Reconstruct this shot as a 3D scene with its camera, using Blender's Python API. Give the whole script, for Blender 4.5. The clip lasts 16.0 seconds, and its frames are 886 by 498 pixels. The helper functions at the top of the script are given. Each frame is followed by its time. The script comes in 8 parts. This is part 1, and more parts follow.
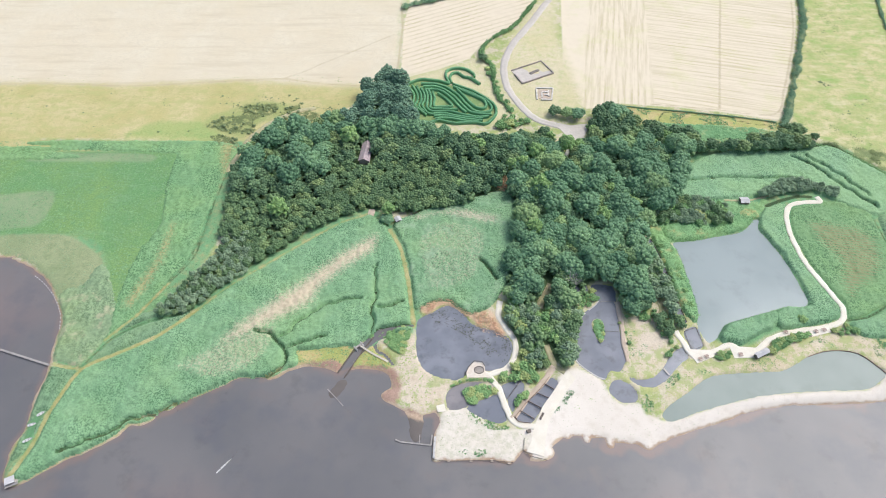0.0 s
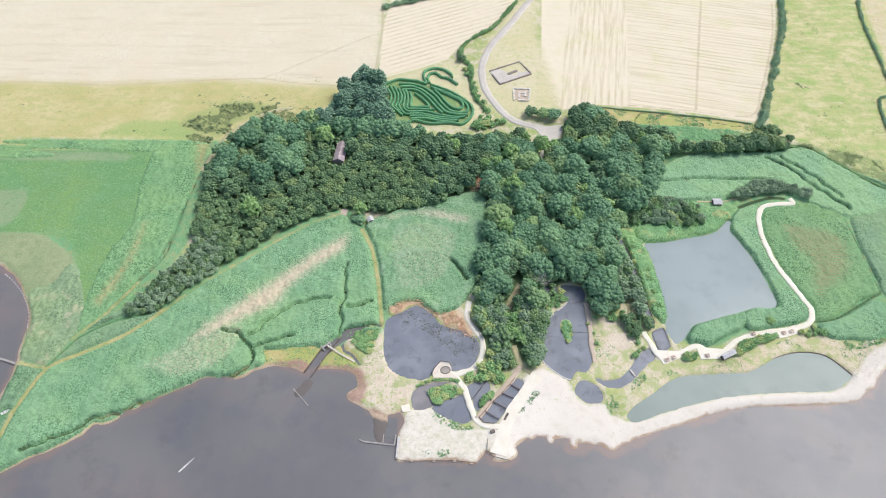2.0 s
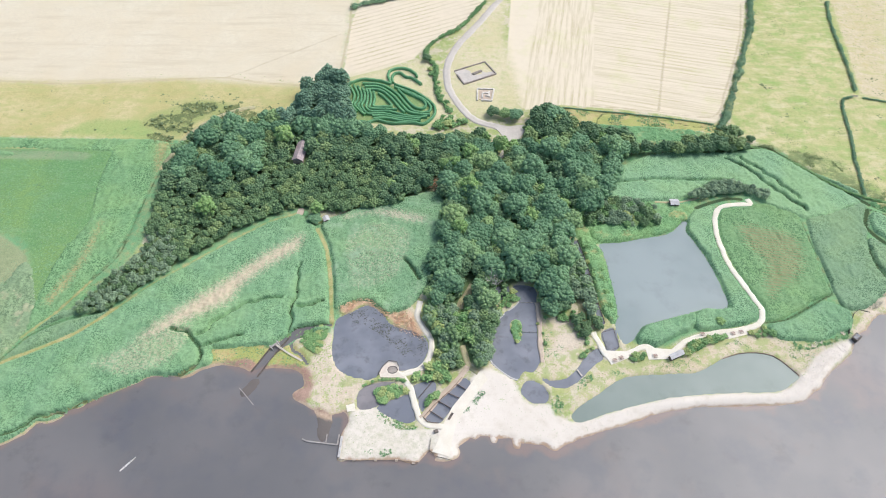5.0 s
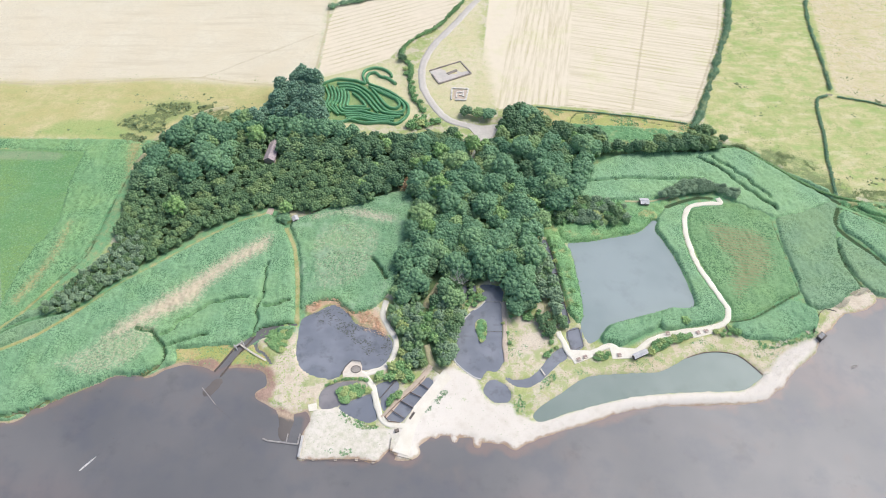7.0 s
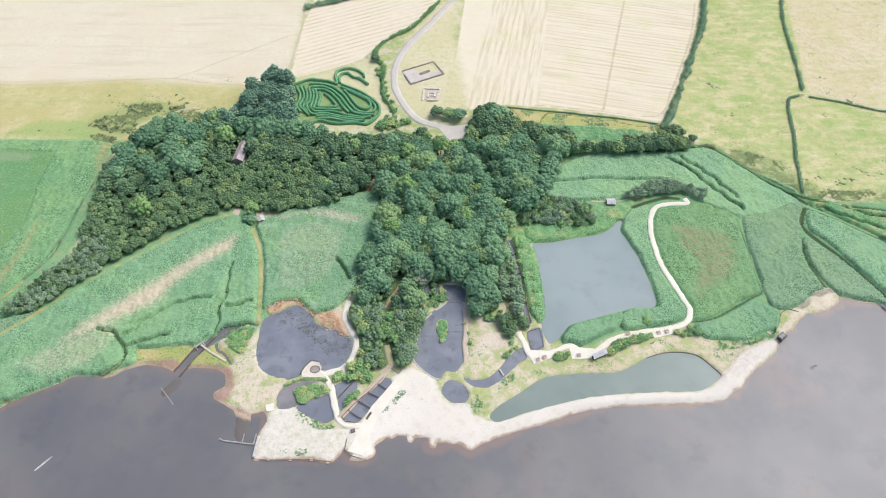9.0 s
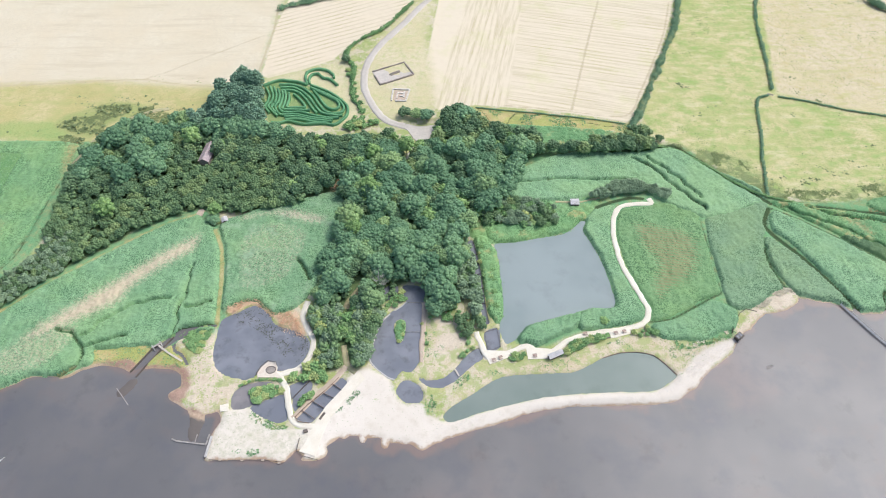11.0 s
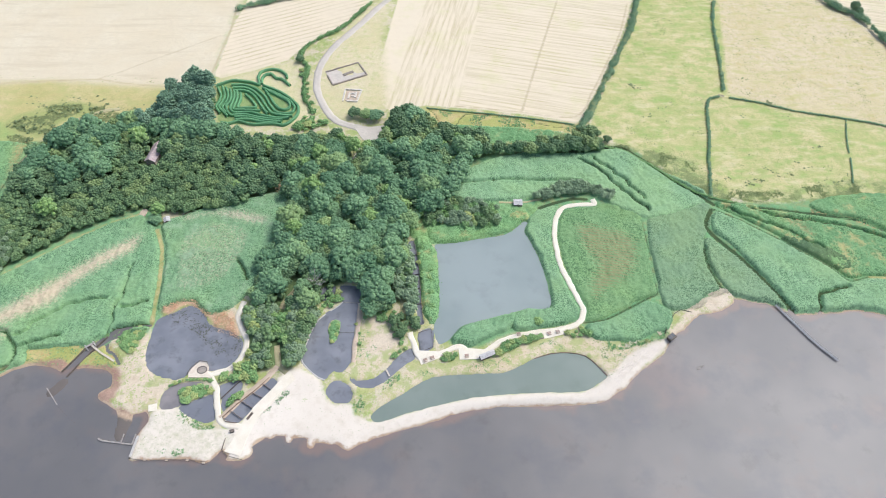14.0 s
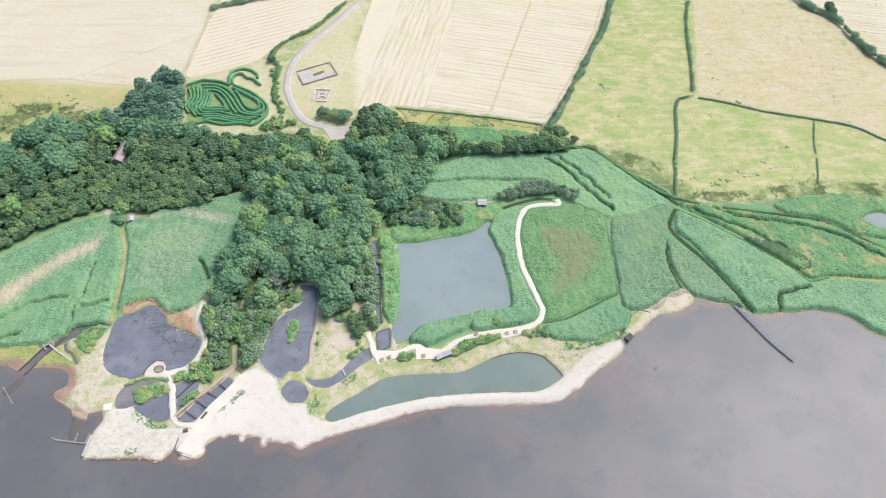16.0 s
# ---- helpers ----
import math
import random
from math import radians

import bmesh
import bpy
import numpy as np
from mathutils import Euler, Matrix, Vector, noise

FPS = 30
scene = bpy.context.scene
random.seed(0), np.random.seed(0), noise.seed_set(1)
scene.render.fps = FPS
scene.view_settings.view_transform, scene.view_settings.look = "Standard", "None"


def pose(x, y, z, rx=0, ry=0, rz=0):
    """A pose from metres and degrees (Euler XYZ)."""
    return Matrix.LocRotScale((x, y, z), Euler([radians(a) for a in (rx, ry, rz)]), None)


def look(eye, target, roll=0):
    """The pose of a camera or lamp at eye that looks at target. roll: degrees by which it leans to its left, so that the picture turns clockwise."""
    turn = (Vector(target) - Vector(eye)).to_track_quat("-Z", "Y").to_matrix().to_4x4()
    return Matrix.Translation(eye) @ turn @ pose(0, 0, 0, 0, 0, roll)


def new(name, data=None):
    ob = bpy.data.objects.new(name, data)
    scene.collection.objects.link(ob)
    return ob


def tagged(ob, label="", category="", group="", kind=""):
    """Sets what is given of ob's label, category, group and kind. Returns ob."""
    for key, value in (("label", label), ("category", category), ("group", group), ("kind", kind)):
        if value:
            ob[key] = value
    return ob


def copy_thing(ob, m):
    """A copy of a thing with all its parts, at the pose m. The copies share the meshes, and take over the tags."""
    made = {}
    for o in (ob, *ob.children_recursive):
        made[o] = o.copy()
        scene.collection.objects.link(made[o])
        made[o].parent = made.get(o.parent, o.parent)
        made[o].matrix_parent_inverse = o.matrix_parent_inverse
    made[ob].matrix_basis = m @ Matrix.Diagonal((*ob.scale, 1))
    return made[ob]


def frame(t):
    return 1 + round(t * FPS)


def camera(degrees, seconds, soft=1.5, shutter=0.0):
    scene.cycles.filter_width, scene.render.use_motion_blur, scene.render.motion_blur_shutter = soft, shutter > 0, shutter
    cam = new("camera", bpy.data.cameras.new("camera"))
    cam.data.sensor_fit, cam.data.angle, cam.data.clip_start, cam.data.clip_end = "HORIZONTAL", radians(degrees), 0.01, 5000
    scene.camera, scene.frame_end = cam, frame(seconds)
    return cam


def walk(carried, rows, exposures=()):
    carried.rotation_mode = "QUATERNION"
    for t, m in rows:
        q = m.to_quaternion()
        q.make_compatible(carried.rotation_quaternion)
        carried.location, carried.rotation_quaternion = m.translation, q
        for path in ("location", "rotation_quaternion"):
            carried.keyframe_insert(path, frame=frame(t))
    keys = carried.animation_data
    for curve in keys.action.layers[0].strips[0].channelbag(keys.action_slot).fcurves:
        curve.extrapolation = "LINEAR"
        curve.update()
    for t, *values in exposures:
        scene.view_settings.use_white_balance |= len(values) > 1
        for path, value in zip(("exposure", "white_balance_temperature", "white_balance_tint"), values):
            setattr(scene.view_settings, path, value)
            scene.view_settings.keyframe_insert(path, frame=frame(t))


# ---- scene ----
cam = camera(70.0, 16.0, 1.0)
PATH = [
    (0, (-0.579, 0.069, 239.96), (-0.576, 1.322, 238.401), 0.1),
    (0.5, (2.79, -0.059, 239.958), (2.794, 1.195, 238.4), 0.2),
    (1, (6.197, -0.036, 239.956), (6.202, 1.218, 238.398), 0.3),
    (1.5, (9.653, -0.083, 239.949), (9.658, 1.171, 238.391), 0.3),
    (2, (13.099, -0.117, 240.011), (13.104, 1.137, 238.453), 0.4),
    (2.5, (16.524, -0.05, 240.039), (16.53, 1.204, 238.481), 0.4),
    (3, (20.143, -0.048, 240.045), (20.149, 1.206, 238.487), 0.4),
    (3.5, (23.822, -0.084, 240.048), (23.828, 1.17, 238.49), 0.5),
    (4, (27.53, -0.086, 240.073), (27.537, 1.168, 238.515), 0.6),
    (6.5, (46.739, -0.39, 240.073), (46.743, 0.865, 238.515), 0.5),
    (7, (50.954, -0.331, 240.076), (50.957, 0.923, 238.518), 0.4),
    (7.5, (55.195, -0.36, 240.175), (55.198, 0.894, 238.617), 0.4),
    (8, (59.607, -0.381, 240.197), (59.608, 0.873, 238.639), 0.3),
    (8.5, (64.189, -0.381, 240.328), (64.189, 0.873, 238.769), 0.3),
    (9, (68.936, -0.369, 240.459), (68.934, 0.885, 238.901), 0.2),
    (11.5, (93.476, -0.371, 240.955), (93.468, 0.883, 239.397), -0.1),
    (12, (98.379, -0.365, 240.999), (98.372, 0.889, 239.441), -0.0),
    (12.5, (103.086, -0.363, 241.155), (103.081, 0.891, 239.596), 0.0),
    (13, (107.856, -0.402, 241.379), (107.851, 0.852, 239.821), 0.1),
    (13.5, (112.643, -0.372, 241.488), (112.638, 0.881, 239.93), 0.1),
    (14, (117.261, -0.293, 241.516), (117.256, 0.96, 239.958), 0.1),
    (14.5, (121.783, -0.24, 241.611), (121.779, 1.012, 240.052), 0.1),
    (15, (126.42, -0.284, 241.782), (126.415, 0.969, 240.222), 0.1),
    (15.5, (131.322, -0.323, 241.924), (131.316, 0.93, 240.365), 0.1),
    (16, (136.05, -0.245, 242.013), (136.043, 1.007, 240.453), 0.1),
]
walk(cam, [(t, look(eye, target, roll)) for t, eye, target, roll in PATH], [(0.0, 0.51, 6170, 9.0), (16.0, 0.51, 6170, 9.0)])

# ---- world, sun and exposure ----
SUN_ELEVATION, SUN_AZIMUTH = 56.0, 62.0
world = bpy.data.worlds.new("overcast_sky")
scene.world = world
world.use_nodes = True
wn = world.node_tree
sky = wn.nodes.new("ShaderNodeTexSky")
sky.sky_type = "NISHITA"
sky.sun_disc = False
sky.sun_elevation = radians(SUN_ELEVATION)
sky.sun_rotation = radians(SUN_AZIMUTH)
sky.dust_density, sky.air_density = 4.0, 1.0
wn.nodes["Background"].inputs["Strength"].default_value = 0.125
cloud = wn.nodes.new("ShaderNodeHueSaturation")  # cloud cover takes most of the blue out
cloud.inputs["Saturation"].default_value = 1.0
wn.links.new(sky.outputs[0], cloud.inputs["Color"])
wn.links.new(cloud.outputs[0], wn.nodes["Background"].inputs["Color"])
sun = new("sun", bpy.data.lights.new("sun", "SUN"))
sun.data.energy, sun.data.angle, sun.data.color = 1.25, radians(28), (1.0, 0.985, 0.965)
# azimuth runs clockwise from straight ahead
toward = Vector((math.sin(radians(SUN_AZIMUTH)) * math.cos(radians(SUN_ELEVATION)), math.cos(radians(SUN_AZIMUTH)) * math.cos(radians(SUN_ELEVATION)), math.sin(radians(SUN_ELEVATION))))
sun.rotation_euler = toward.to_track_quat("Z", "Y").to_euler()


# ---- helpers of this scene ----
rng = np.random.default_rng(11)


def curve_through(pts, closed=False, step=1.0):
    """Points along a smooth curve through the control points."""
    p = np.array(pts, float)
    n = len(p)
    out = []
    for i in range(n if closed else n - 1):
        if closed:
            a, b, c, d = p[(i - 1) % n], p[i], p[(i + 1) % n], p[(i + 2) % n]
        else:
            a, b, c, d = p[max(i - 1, 0)], p[i], p[i + 1], p[min(i + 2, n - 1)]
        k = max(1, int(np.linalg.norm(c - b) / step))
        k = min(k, 60)
        t = (np.arange(k) / k)[:, None]
        cr = 0.5 * (2 * b + (c - a) * t + (2 * a - 5 * b + 4 * c - d) * t * t + (3 * b - a - 3 * c + d) * t ** 3)
        straight = b + (c - b) * t
        out.append(0.85 * cr + 0.15 * straight)
    if not closed:
        out.append(p[-1:])
    return np.vstack(out)


def lattice(ix, iy, seed):
    h = np.sin(ix * 127.1 + iy * 311.7 + seed * 74.7) * 43758.5453
    return h - np.floor(h)


def ripple(x, y, size, seed=0):
    """Smooth random relief between -1 and 1 with features of that size."""
    u, v = x / size, y / size
    iu, iv = np.floor(u), np.floor(v)
    fu, fv = u - iu, v - iv
    fu, fv = fu * fu * (3 - 2 * fu), fv * fv * (3 - 2 * fv)
    a, b = lattice(iu, iv, seed), lattice(iu + 1, iv, seed)
    c, d = lattice(iu, iv + 1, seed), lattice(iu + 1, iv + 1, seed)
    return 2 * ((a * (1 - fu) + b * fu) * (1 - fv) + (c * (1 - fu) + d * fu) * fv) - 1


def step01(x, lo, hi):
    s = np.clip((x - lo) / (hi - lo), 0, 1)
    return s * s * (3 - 2 * s)


def depth_inside(poly, x, y, reach=6.0):
    """Metres from the outline, positive inside, held to the reach."""
    res = np.full(x.shape, -reach)
    lo, hi = poly.min(0) - reach, poly.max(0) + reach
    m = (x > lo[0]) & (x < hi[0]) & (y > lo[1]) & (y < hi[1])
    if not m.any():
        return res
    px, py = x[m], y[m]
    best = np.full(px.shape, 1e9)
    inside = np.zeros(px.shape, bool)
    q = np.roll(poly, -1, 0)
    for (ax, ay), (bx, by) in zip(poly, q):
        dx, dy = bx - ax, by - ay
        l2 = dx * dx + dy * dy + 1e-9
        t = np.clip(((px - ax) * dx + (py - ay) * dy) / l2, 0, 1)
        best = np.minimum(best, (px - ax - t * dx) ** 2 + (py - ay - t * dy) ** 2)
        if ay != by:
            inside ^= ((ay > py) != (by > py)) & (px < dx * (py - ay) / dy + ax)
    d = np.sqrt(best)
    res[m] = np.clip(np.where(inside, d, -d), -reach, reach)
    return res


def depth_line(line, half, x, y, reach=6.0):
    """As depth_inside, for a band of that half width along a line."""
    res = np.full(x.shape, -reach)
    lo, hi = line.min(0) - reach - half, line.max(0) + reach + half
    m = (x > lo[0]) & (x < hi[0]) & (y > lo[1]) & (y < hi[1])
    px, py = x[m], y[m]
    best = np.full(px.shape, 1e9)
    for (ax, ay), (bx, by) in zip(line[:-1], line[1:]):
        dx, dy = bx - ax, by - ay
        t = np.clip(((px - ax) * dx + (py - ay) * dy) / (dx * dx + dy * dy + 1e-9), 0, 1)
        best = np.minimum(best, (px - ax - t * dx) ** 2 + (py - ay - t * dy) ** 2)
    res[m] = np.clip(half - np.sqrt(best), -reach, reach)
    return res


def raw_mesh(name, verts, faces, smooth=False):
    """A mesh from an array of places and an array (or several) of corner numbers."""
    groups = faces if isinstance(faces, (list, tuple)) else [faces]
    groups = [np.asarray(g, np.int32) for g in groups if len(g)]
    me = bpy.data.meshes.new(name)
    verts = np.asarray(verts, np.float32)
    me.vertices.add(len(verts))
    me.vertices.foreach_set("co", verts.ravel())
    loops = np.concatenate([g.ravel() for g in groups])
    total = np.concatenate([np.full(len(g), g.shape[1], np.int32) for g in groups])
    start = np.concatenate([[0], np.cumsum(total)[:-1]]).astype(np.int32)
    me.loops.add(len(loops))
    me.loops.foreach_set("vertex_index", loops)
    me.polygons.add(len(total))
    me.polygons.foreach_set("loop_start", start)
    if smooth:
        me.polygons.foreach_set("use_smooth", np.ones(len(total), bool))
    me.update(calc_edges=True)
    me.validate()
    return me


def from_bm(name, bm, smooth=False):
    bmesh.ops.recalc_face_normals(bm, faces=bm.faces)
    me = bpy.data.meshes.new(name)
    bm.to_mesh(me)
    bm.free()
    if smooth:
        for p in me.polygons:
            p.use_smooth = True
    return me


def thing(name, m, label, category, group=""):
    ob = new(name)
    ob.matrix_world = m
    ob.empty_display_size = 0.3
    return tagged(ob, label, category, group)


def part(name, data, material, parent=None, label="", m=None):
    """One mesh, from a bmesh or mesh data, under a thing or a part."""
    me = from_bm(name, data) if isinstance(data, bmesh.types.BMesh) else data
    if material and not me.materials:
        me.materials.append(material)
    ob = new(name, me)
    if parent:
        ob.parent = parent
    if m is not None:
        ob.matrix_basis = m
    if label:
        ob["label"] = label
    return ob


def box(bm, x0, x1, y0, y1, z0, z1, bevel=0.0):
    r = bmesh.ops.create_cube(bm, size=1, matrix=Matrix.Translation(((x0 + x1) / 2, (y0 + y1) / 2, (z0 + z1) / 2)) @ Matrix.Diagonal((x1 - x0, y1 - y0, z1 - z0, 1)))
    if bevel:
        bmesh.ops.bevel(bm, geom=list({e for v in r["verts"] for e in v.link_edges}), offset=bevel, segments=1, affect="EDGES")
    return bm


def boxes(*rows, bevel=0.0):
    bm = bmesh.new()
    for r in rows:
        box(bm, *r, bevel=bevel)
    return bm


def rod(bm, a, b, r0, r1=None, sides=6):
    a, b = Vector(a), Vector(b)
    d = b - a
    m = Matrix.Translation((a + b) / 2) @ d.to_track_quat("Z", "Y").to_matrix().to_4x4()
    bmesh.ops.create_cone(bm, cap_ends=True, segments=sides, radius1=r0, radius2=r0 if r1 is None else r1, depth=d.length, matrix=m)
    return bm


# ---- materials ----
def tree_of(name):
    m = bpy.data.materials.new(name)
    m.use_nodes = True
    return m, m.node_tree, m.node_tree.nodes["Principled BSDF"]


def node(nt, kind, **values):
    n = nt.nodes.new(kind)
    for k, v in values.items():
        n.inputs[k].default_value = v
    return n


def grain(nt, where, scale, detail=3.0, rough=0.55):
    n = node(nt, "ShaderNodeTexNoise", Scale=scale, Detail=detail, Roughness=rough)
    nt.links.new(where, n.inputs["Vector"])
    return n.outputs["Fac"]


def blend(nt, fac, a, b, mode="MIX"):
    n = nt.nodes.new("ShaderNodeMix")
    n.data_type = "RGBA"
    n.blend_type = mode
    for sock, v in ((n.inputs[0], fac), (n.inputs[6], a), (n.inputs[7], b)):
        if isinstance(v, (int, float)):
            sock.default_value = v
        elif isinstance(v, tuple):
            sock.default_value = (*v, 1.0)
        else:
            nt.links.new(v, sock)
    return n.outputs[2]


def calc(nt, op, a, b=0.0, clamp=False):
    n = nt.nodes.new("ShaderNodeMath")
    n.operation, n.use_clamp = op, clamp
    for sock, v in ((n.inputs[0], a), (n.inputs[1], b)):
        if isinstance(v, (int, float)):
            sock.default_value = v
        else:
            nt.links.new(v, sock)
    return n.outputs[0]


def remap(nt, v, lo, hi, a=0.0, b=1.0):
    n = nt.nodes.new("ShaderNodeMapRange")
    n.interpolation_type = "SMOOTHSTEP"
    nt.links.new(v, n.inputs[0])
    for i, q in ((1, lo), (2, hi), (3, a), (4, b)):
        n.inputs[i].default_value = q
    return n.outputs[0]


def place(nt):
    return nt.nodes.new("ShaderNodeNewGeometry").outputs["Position"]


def relief(nt, bsdf, height, strength, distance):
    n = node(nt, "ShaderNodeBump", Strength=strength, Distance=distance)
    nt.links.new(height, n.inputs["Height"])
    nt.links.new(n.outputs[0], bsdf.inputs["Normal"])


def plain(name, a, b, scale, rough=0.85, metal=0.0, bump=0.3, size=0.05, fine=8.0):
    """Two tones that vary at a coarse and a fine scale, with relief."""
    m, nt, bsdf = tree_of(name)
    p = place(nt)
    c = blend(nt, remap(nt, grain(nt, p, scale), 0.3, 0.7), a, b)
    f = grain(nt, p, scale * fine, 4.0)
    c = blend(nt, remap(nt, f, 0.25, 0.75, 0.0, 0.35), c, tuple(0.55 * q for q in a))
    nt.links.new(c, bsdf.inputs["Base Color"])
    bsdf.inputs["Roughness"].default_value, bsdf.inputs["Metallic"].default_value = rough, metal
    relief(nt, bsdf, f, bump, size)
    return m


def leafy(name, dark, light, spread=0.5, gold=None, patch=14.0, mottle=0.0, odd=None, dry=None, furrow=0.0):
    """Foliage: tones differ from plant to plant, patch to patch and leaf to leaf."""
    m, nt, bsdf = tree_of(name)
    p = place(nt)
    each = nt.nodes.new("ShaderNodeObjectInfo").outputs["Random"]
    leaf = nt.nodes.new("ShaderNodeNewGeometry").outputs["Random Per Island"]
    f = calc(nt, "ADD", calc(nt, "MULTIPLY", each, spread), calc(nt, "MULTIPLY", leaf, 0.36))
    f = calc(nt, "ADD", f, calc(nt, "MULTIPLY", calc(nt, "SUBTRACT", grain(nt, p, 1.0 / patch), 0.5), 1.2), True)
    c = blend(nt, f, dark, light)
    if odd:
        c = blend(nt, remap(nt, each, 0.74, 0.92, 0.0, 0.85), c, odd)
    if mottle:  # shaded gaps between the stems, painted into the colour: thick in some stretches, few in others
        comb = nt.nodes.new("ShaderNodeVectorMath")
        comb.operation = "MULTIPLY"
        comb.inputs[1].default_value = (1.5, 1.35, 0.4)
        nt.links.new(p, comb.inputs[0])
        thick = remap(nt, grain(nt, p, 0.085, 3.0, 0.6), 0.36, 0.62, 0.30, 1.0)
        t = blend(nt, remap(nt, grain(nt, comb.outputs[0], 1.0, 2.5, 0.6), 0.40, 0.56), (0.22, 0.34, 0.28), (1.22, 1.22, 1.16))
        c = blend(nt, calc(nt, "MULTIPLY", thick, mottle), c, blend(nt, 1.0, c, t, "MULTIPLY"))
        c = blend(nt, remap(nt, grain(nt, p, 0.21, 4.0, 0.65), 0.50, 0.75, 0.0, 0.20), c, tuple(min(1.0, 1.3 * q) for q in light))
        c = blend(nt, remap(nt, grain(nt, p, 0.024, 4.0, 0.6), 0.44, 0.66, 0.0, 0.45), c, (light[0] * 0.94, light[1] * 0.95, light[2] * 0.72))
    if dry:
        a = nt.nodes.new("ShaderNodeAttribute")
        a.attribute_name = "dryness"
        d = calc(nt, "ADD", calc(nt, "MULTIPLY", a.outputs["Fac"], 0.052), grain(nt, p, 0.9, 5.0, 0.8))
        d = calc(nt, "ADD", d, calc(nt, "MULTIPLY", calc(nt, "SUBTRACT", leaf, 0.5), 0.15))
        if furrow:  # old planting rows
            xyz = nt.nodes.new("ShaderNodeSeparateXYZ")
            nt.links.new(p, xyz.inputs[0])
            row = calc(nt, "ADD", xyz.outputs[1], calc(nt, "MULTIPLY", xyz.outputs[0], 0.22))
            row = calc(nt, "ADD", row, calc(nt, "MULTIPLY", grain(nt, p, 0.15), 1.4))
            d = calc(nt, "ADD", d, calc(nt, "MULTIPLY", calc(nt, "SINE", calc(nt, "MULTIPLY", row, 2 * math.pi / furrow)), 0.13))
        c = blend(nt, remap(nt, d, 0.52, 0.92, 0.0, 0.9), c, dry)
    if gold:
        c = blend(nt, remap(nt, grain(nt, p, 0.12, 5.0, 0.65), 0.52, 0.68), c, gold)
    nt.links.new(c, bsdf.inputs["Base Color"])
    bsdf.inputs["Roughness"].default_value = 0.65
    bsdf.inputs["Specular IOR Level"].default_value = 0.25
    return m


LEAF_BIG = leafy("leaves_broad", (0.112, 0.230, 0.122), (0.250, 0.410, 0.212), 0.7, odd=(0.30, 0.42, 0.17))
LEAF_MID = leafy("leaves_willow", (0.105, 0.196, 0.098), (0.215, 0.325, 0.160), 0.62, odd=(0.27, 0.36, 0.145))
LEAF_SCRUB = leafy("leaves_scrub", (0.110, 0.192, 0.092), (0.205, 0.312, 0.135), 0.62, odd=(0.24, 0.33, 0.135))
LEAF_GREY = leafy("leaves_grey", (0.180, 0.270, 0.158), (0.305, 0.410, 0.242), 0.6)
LEAF_HEATH = leafy("leaves_heath", (0.18, 0.235, 0.105), (0.28, 0.335, 0.155), 0.5)
LEAF_POPLAR = leafy("leaves_poplar", (0.140, 0.255, 0.165), (0.280, 0.430, 0.280))
LEAF_BRIGHT = leafy("leaves_bright", (0.23, 0.38, 0.13), (0.38, 0.54, 0.21))
LEAF_HEDGE = leafy("leaves_hedge", (0.150, 0.275, 0.150), (0.275, 0.415, 0.230), 0.5, (0.33, 0.40, 0.20), 5.0)
LEAF_BUSH = leafy("leaves_bush", (0.15, 0.29, 0.11), (0.29, 0.46, 0.18), 0.6, odd=(0.42, 0.47, 0.18))
LEAF_MAZE = leafy("leaves_maze", (0.105, 0.275, 0.130), (0.205, 0.425, 0.210), 0.35)
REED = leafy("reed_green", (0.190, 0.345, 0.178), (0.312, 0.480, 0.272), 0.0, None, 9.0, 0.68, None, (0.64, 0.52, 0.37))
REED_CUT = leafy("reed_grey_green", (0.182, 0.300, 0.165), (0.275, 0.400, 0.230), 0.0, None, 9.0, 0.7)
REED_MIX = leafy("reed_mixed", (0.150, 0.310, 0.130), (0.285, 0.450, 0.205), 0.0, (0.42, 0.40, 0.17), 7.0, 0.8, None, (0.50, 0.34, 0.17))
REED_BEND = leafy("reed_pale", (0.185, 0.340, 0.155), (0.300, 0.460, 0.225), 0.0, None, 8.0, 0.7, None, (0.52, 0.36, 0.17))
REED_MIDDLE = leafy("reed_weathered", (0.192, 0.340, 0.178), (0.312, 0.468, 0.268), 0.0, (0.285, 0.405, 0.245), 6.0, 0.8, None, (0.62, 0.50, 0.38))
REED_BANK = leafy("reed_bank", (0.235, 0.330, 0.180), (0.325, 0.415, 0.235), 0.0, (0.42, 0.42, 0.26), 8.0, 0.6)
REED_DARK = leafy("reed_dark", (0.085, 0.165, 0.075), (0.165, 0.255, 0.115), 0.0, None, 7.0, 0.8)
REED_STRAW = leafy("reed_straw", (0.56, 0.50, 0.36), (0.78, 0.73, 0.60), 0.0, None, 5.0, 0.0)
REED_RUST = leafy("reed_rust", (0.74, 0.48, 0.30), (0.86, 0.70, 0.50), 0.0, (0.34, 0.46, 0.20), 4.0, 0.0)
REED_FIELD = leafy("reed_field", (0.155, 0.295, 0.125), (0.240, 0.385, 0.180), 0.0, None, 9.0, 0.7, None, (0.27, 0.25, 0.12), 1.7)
DEADWOOD = plain("bleached_wood", (0.42, 0.40, 0.37), (0.55, 0.52, 0.48), 1.5, 0.9)
BARK = plain("bark", (0.11, 0.09, 0.07), (0.18, 0.15, 0.12), 2.0, 0.95)
GRAVEL = plain("cream_gravel", (0.85, 0.79, 0.66), (0.79, 0.72, 0.58), 0.35, 0.95, 0.0, 0.4, 0.04, 12.0)
TRODDEN = plain("trodden_earth", (0.54, 0.475, 0.29), (0.42, 0.41, 0.20), 0.4, 0.95)
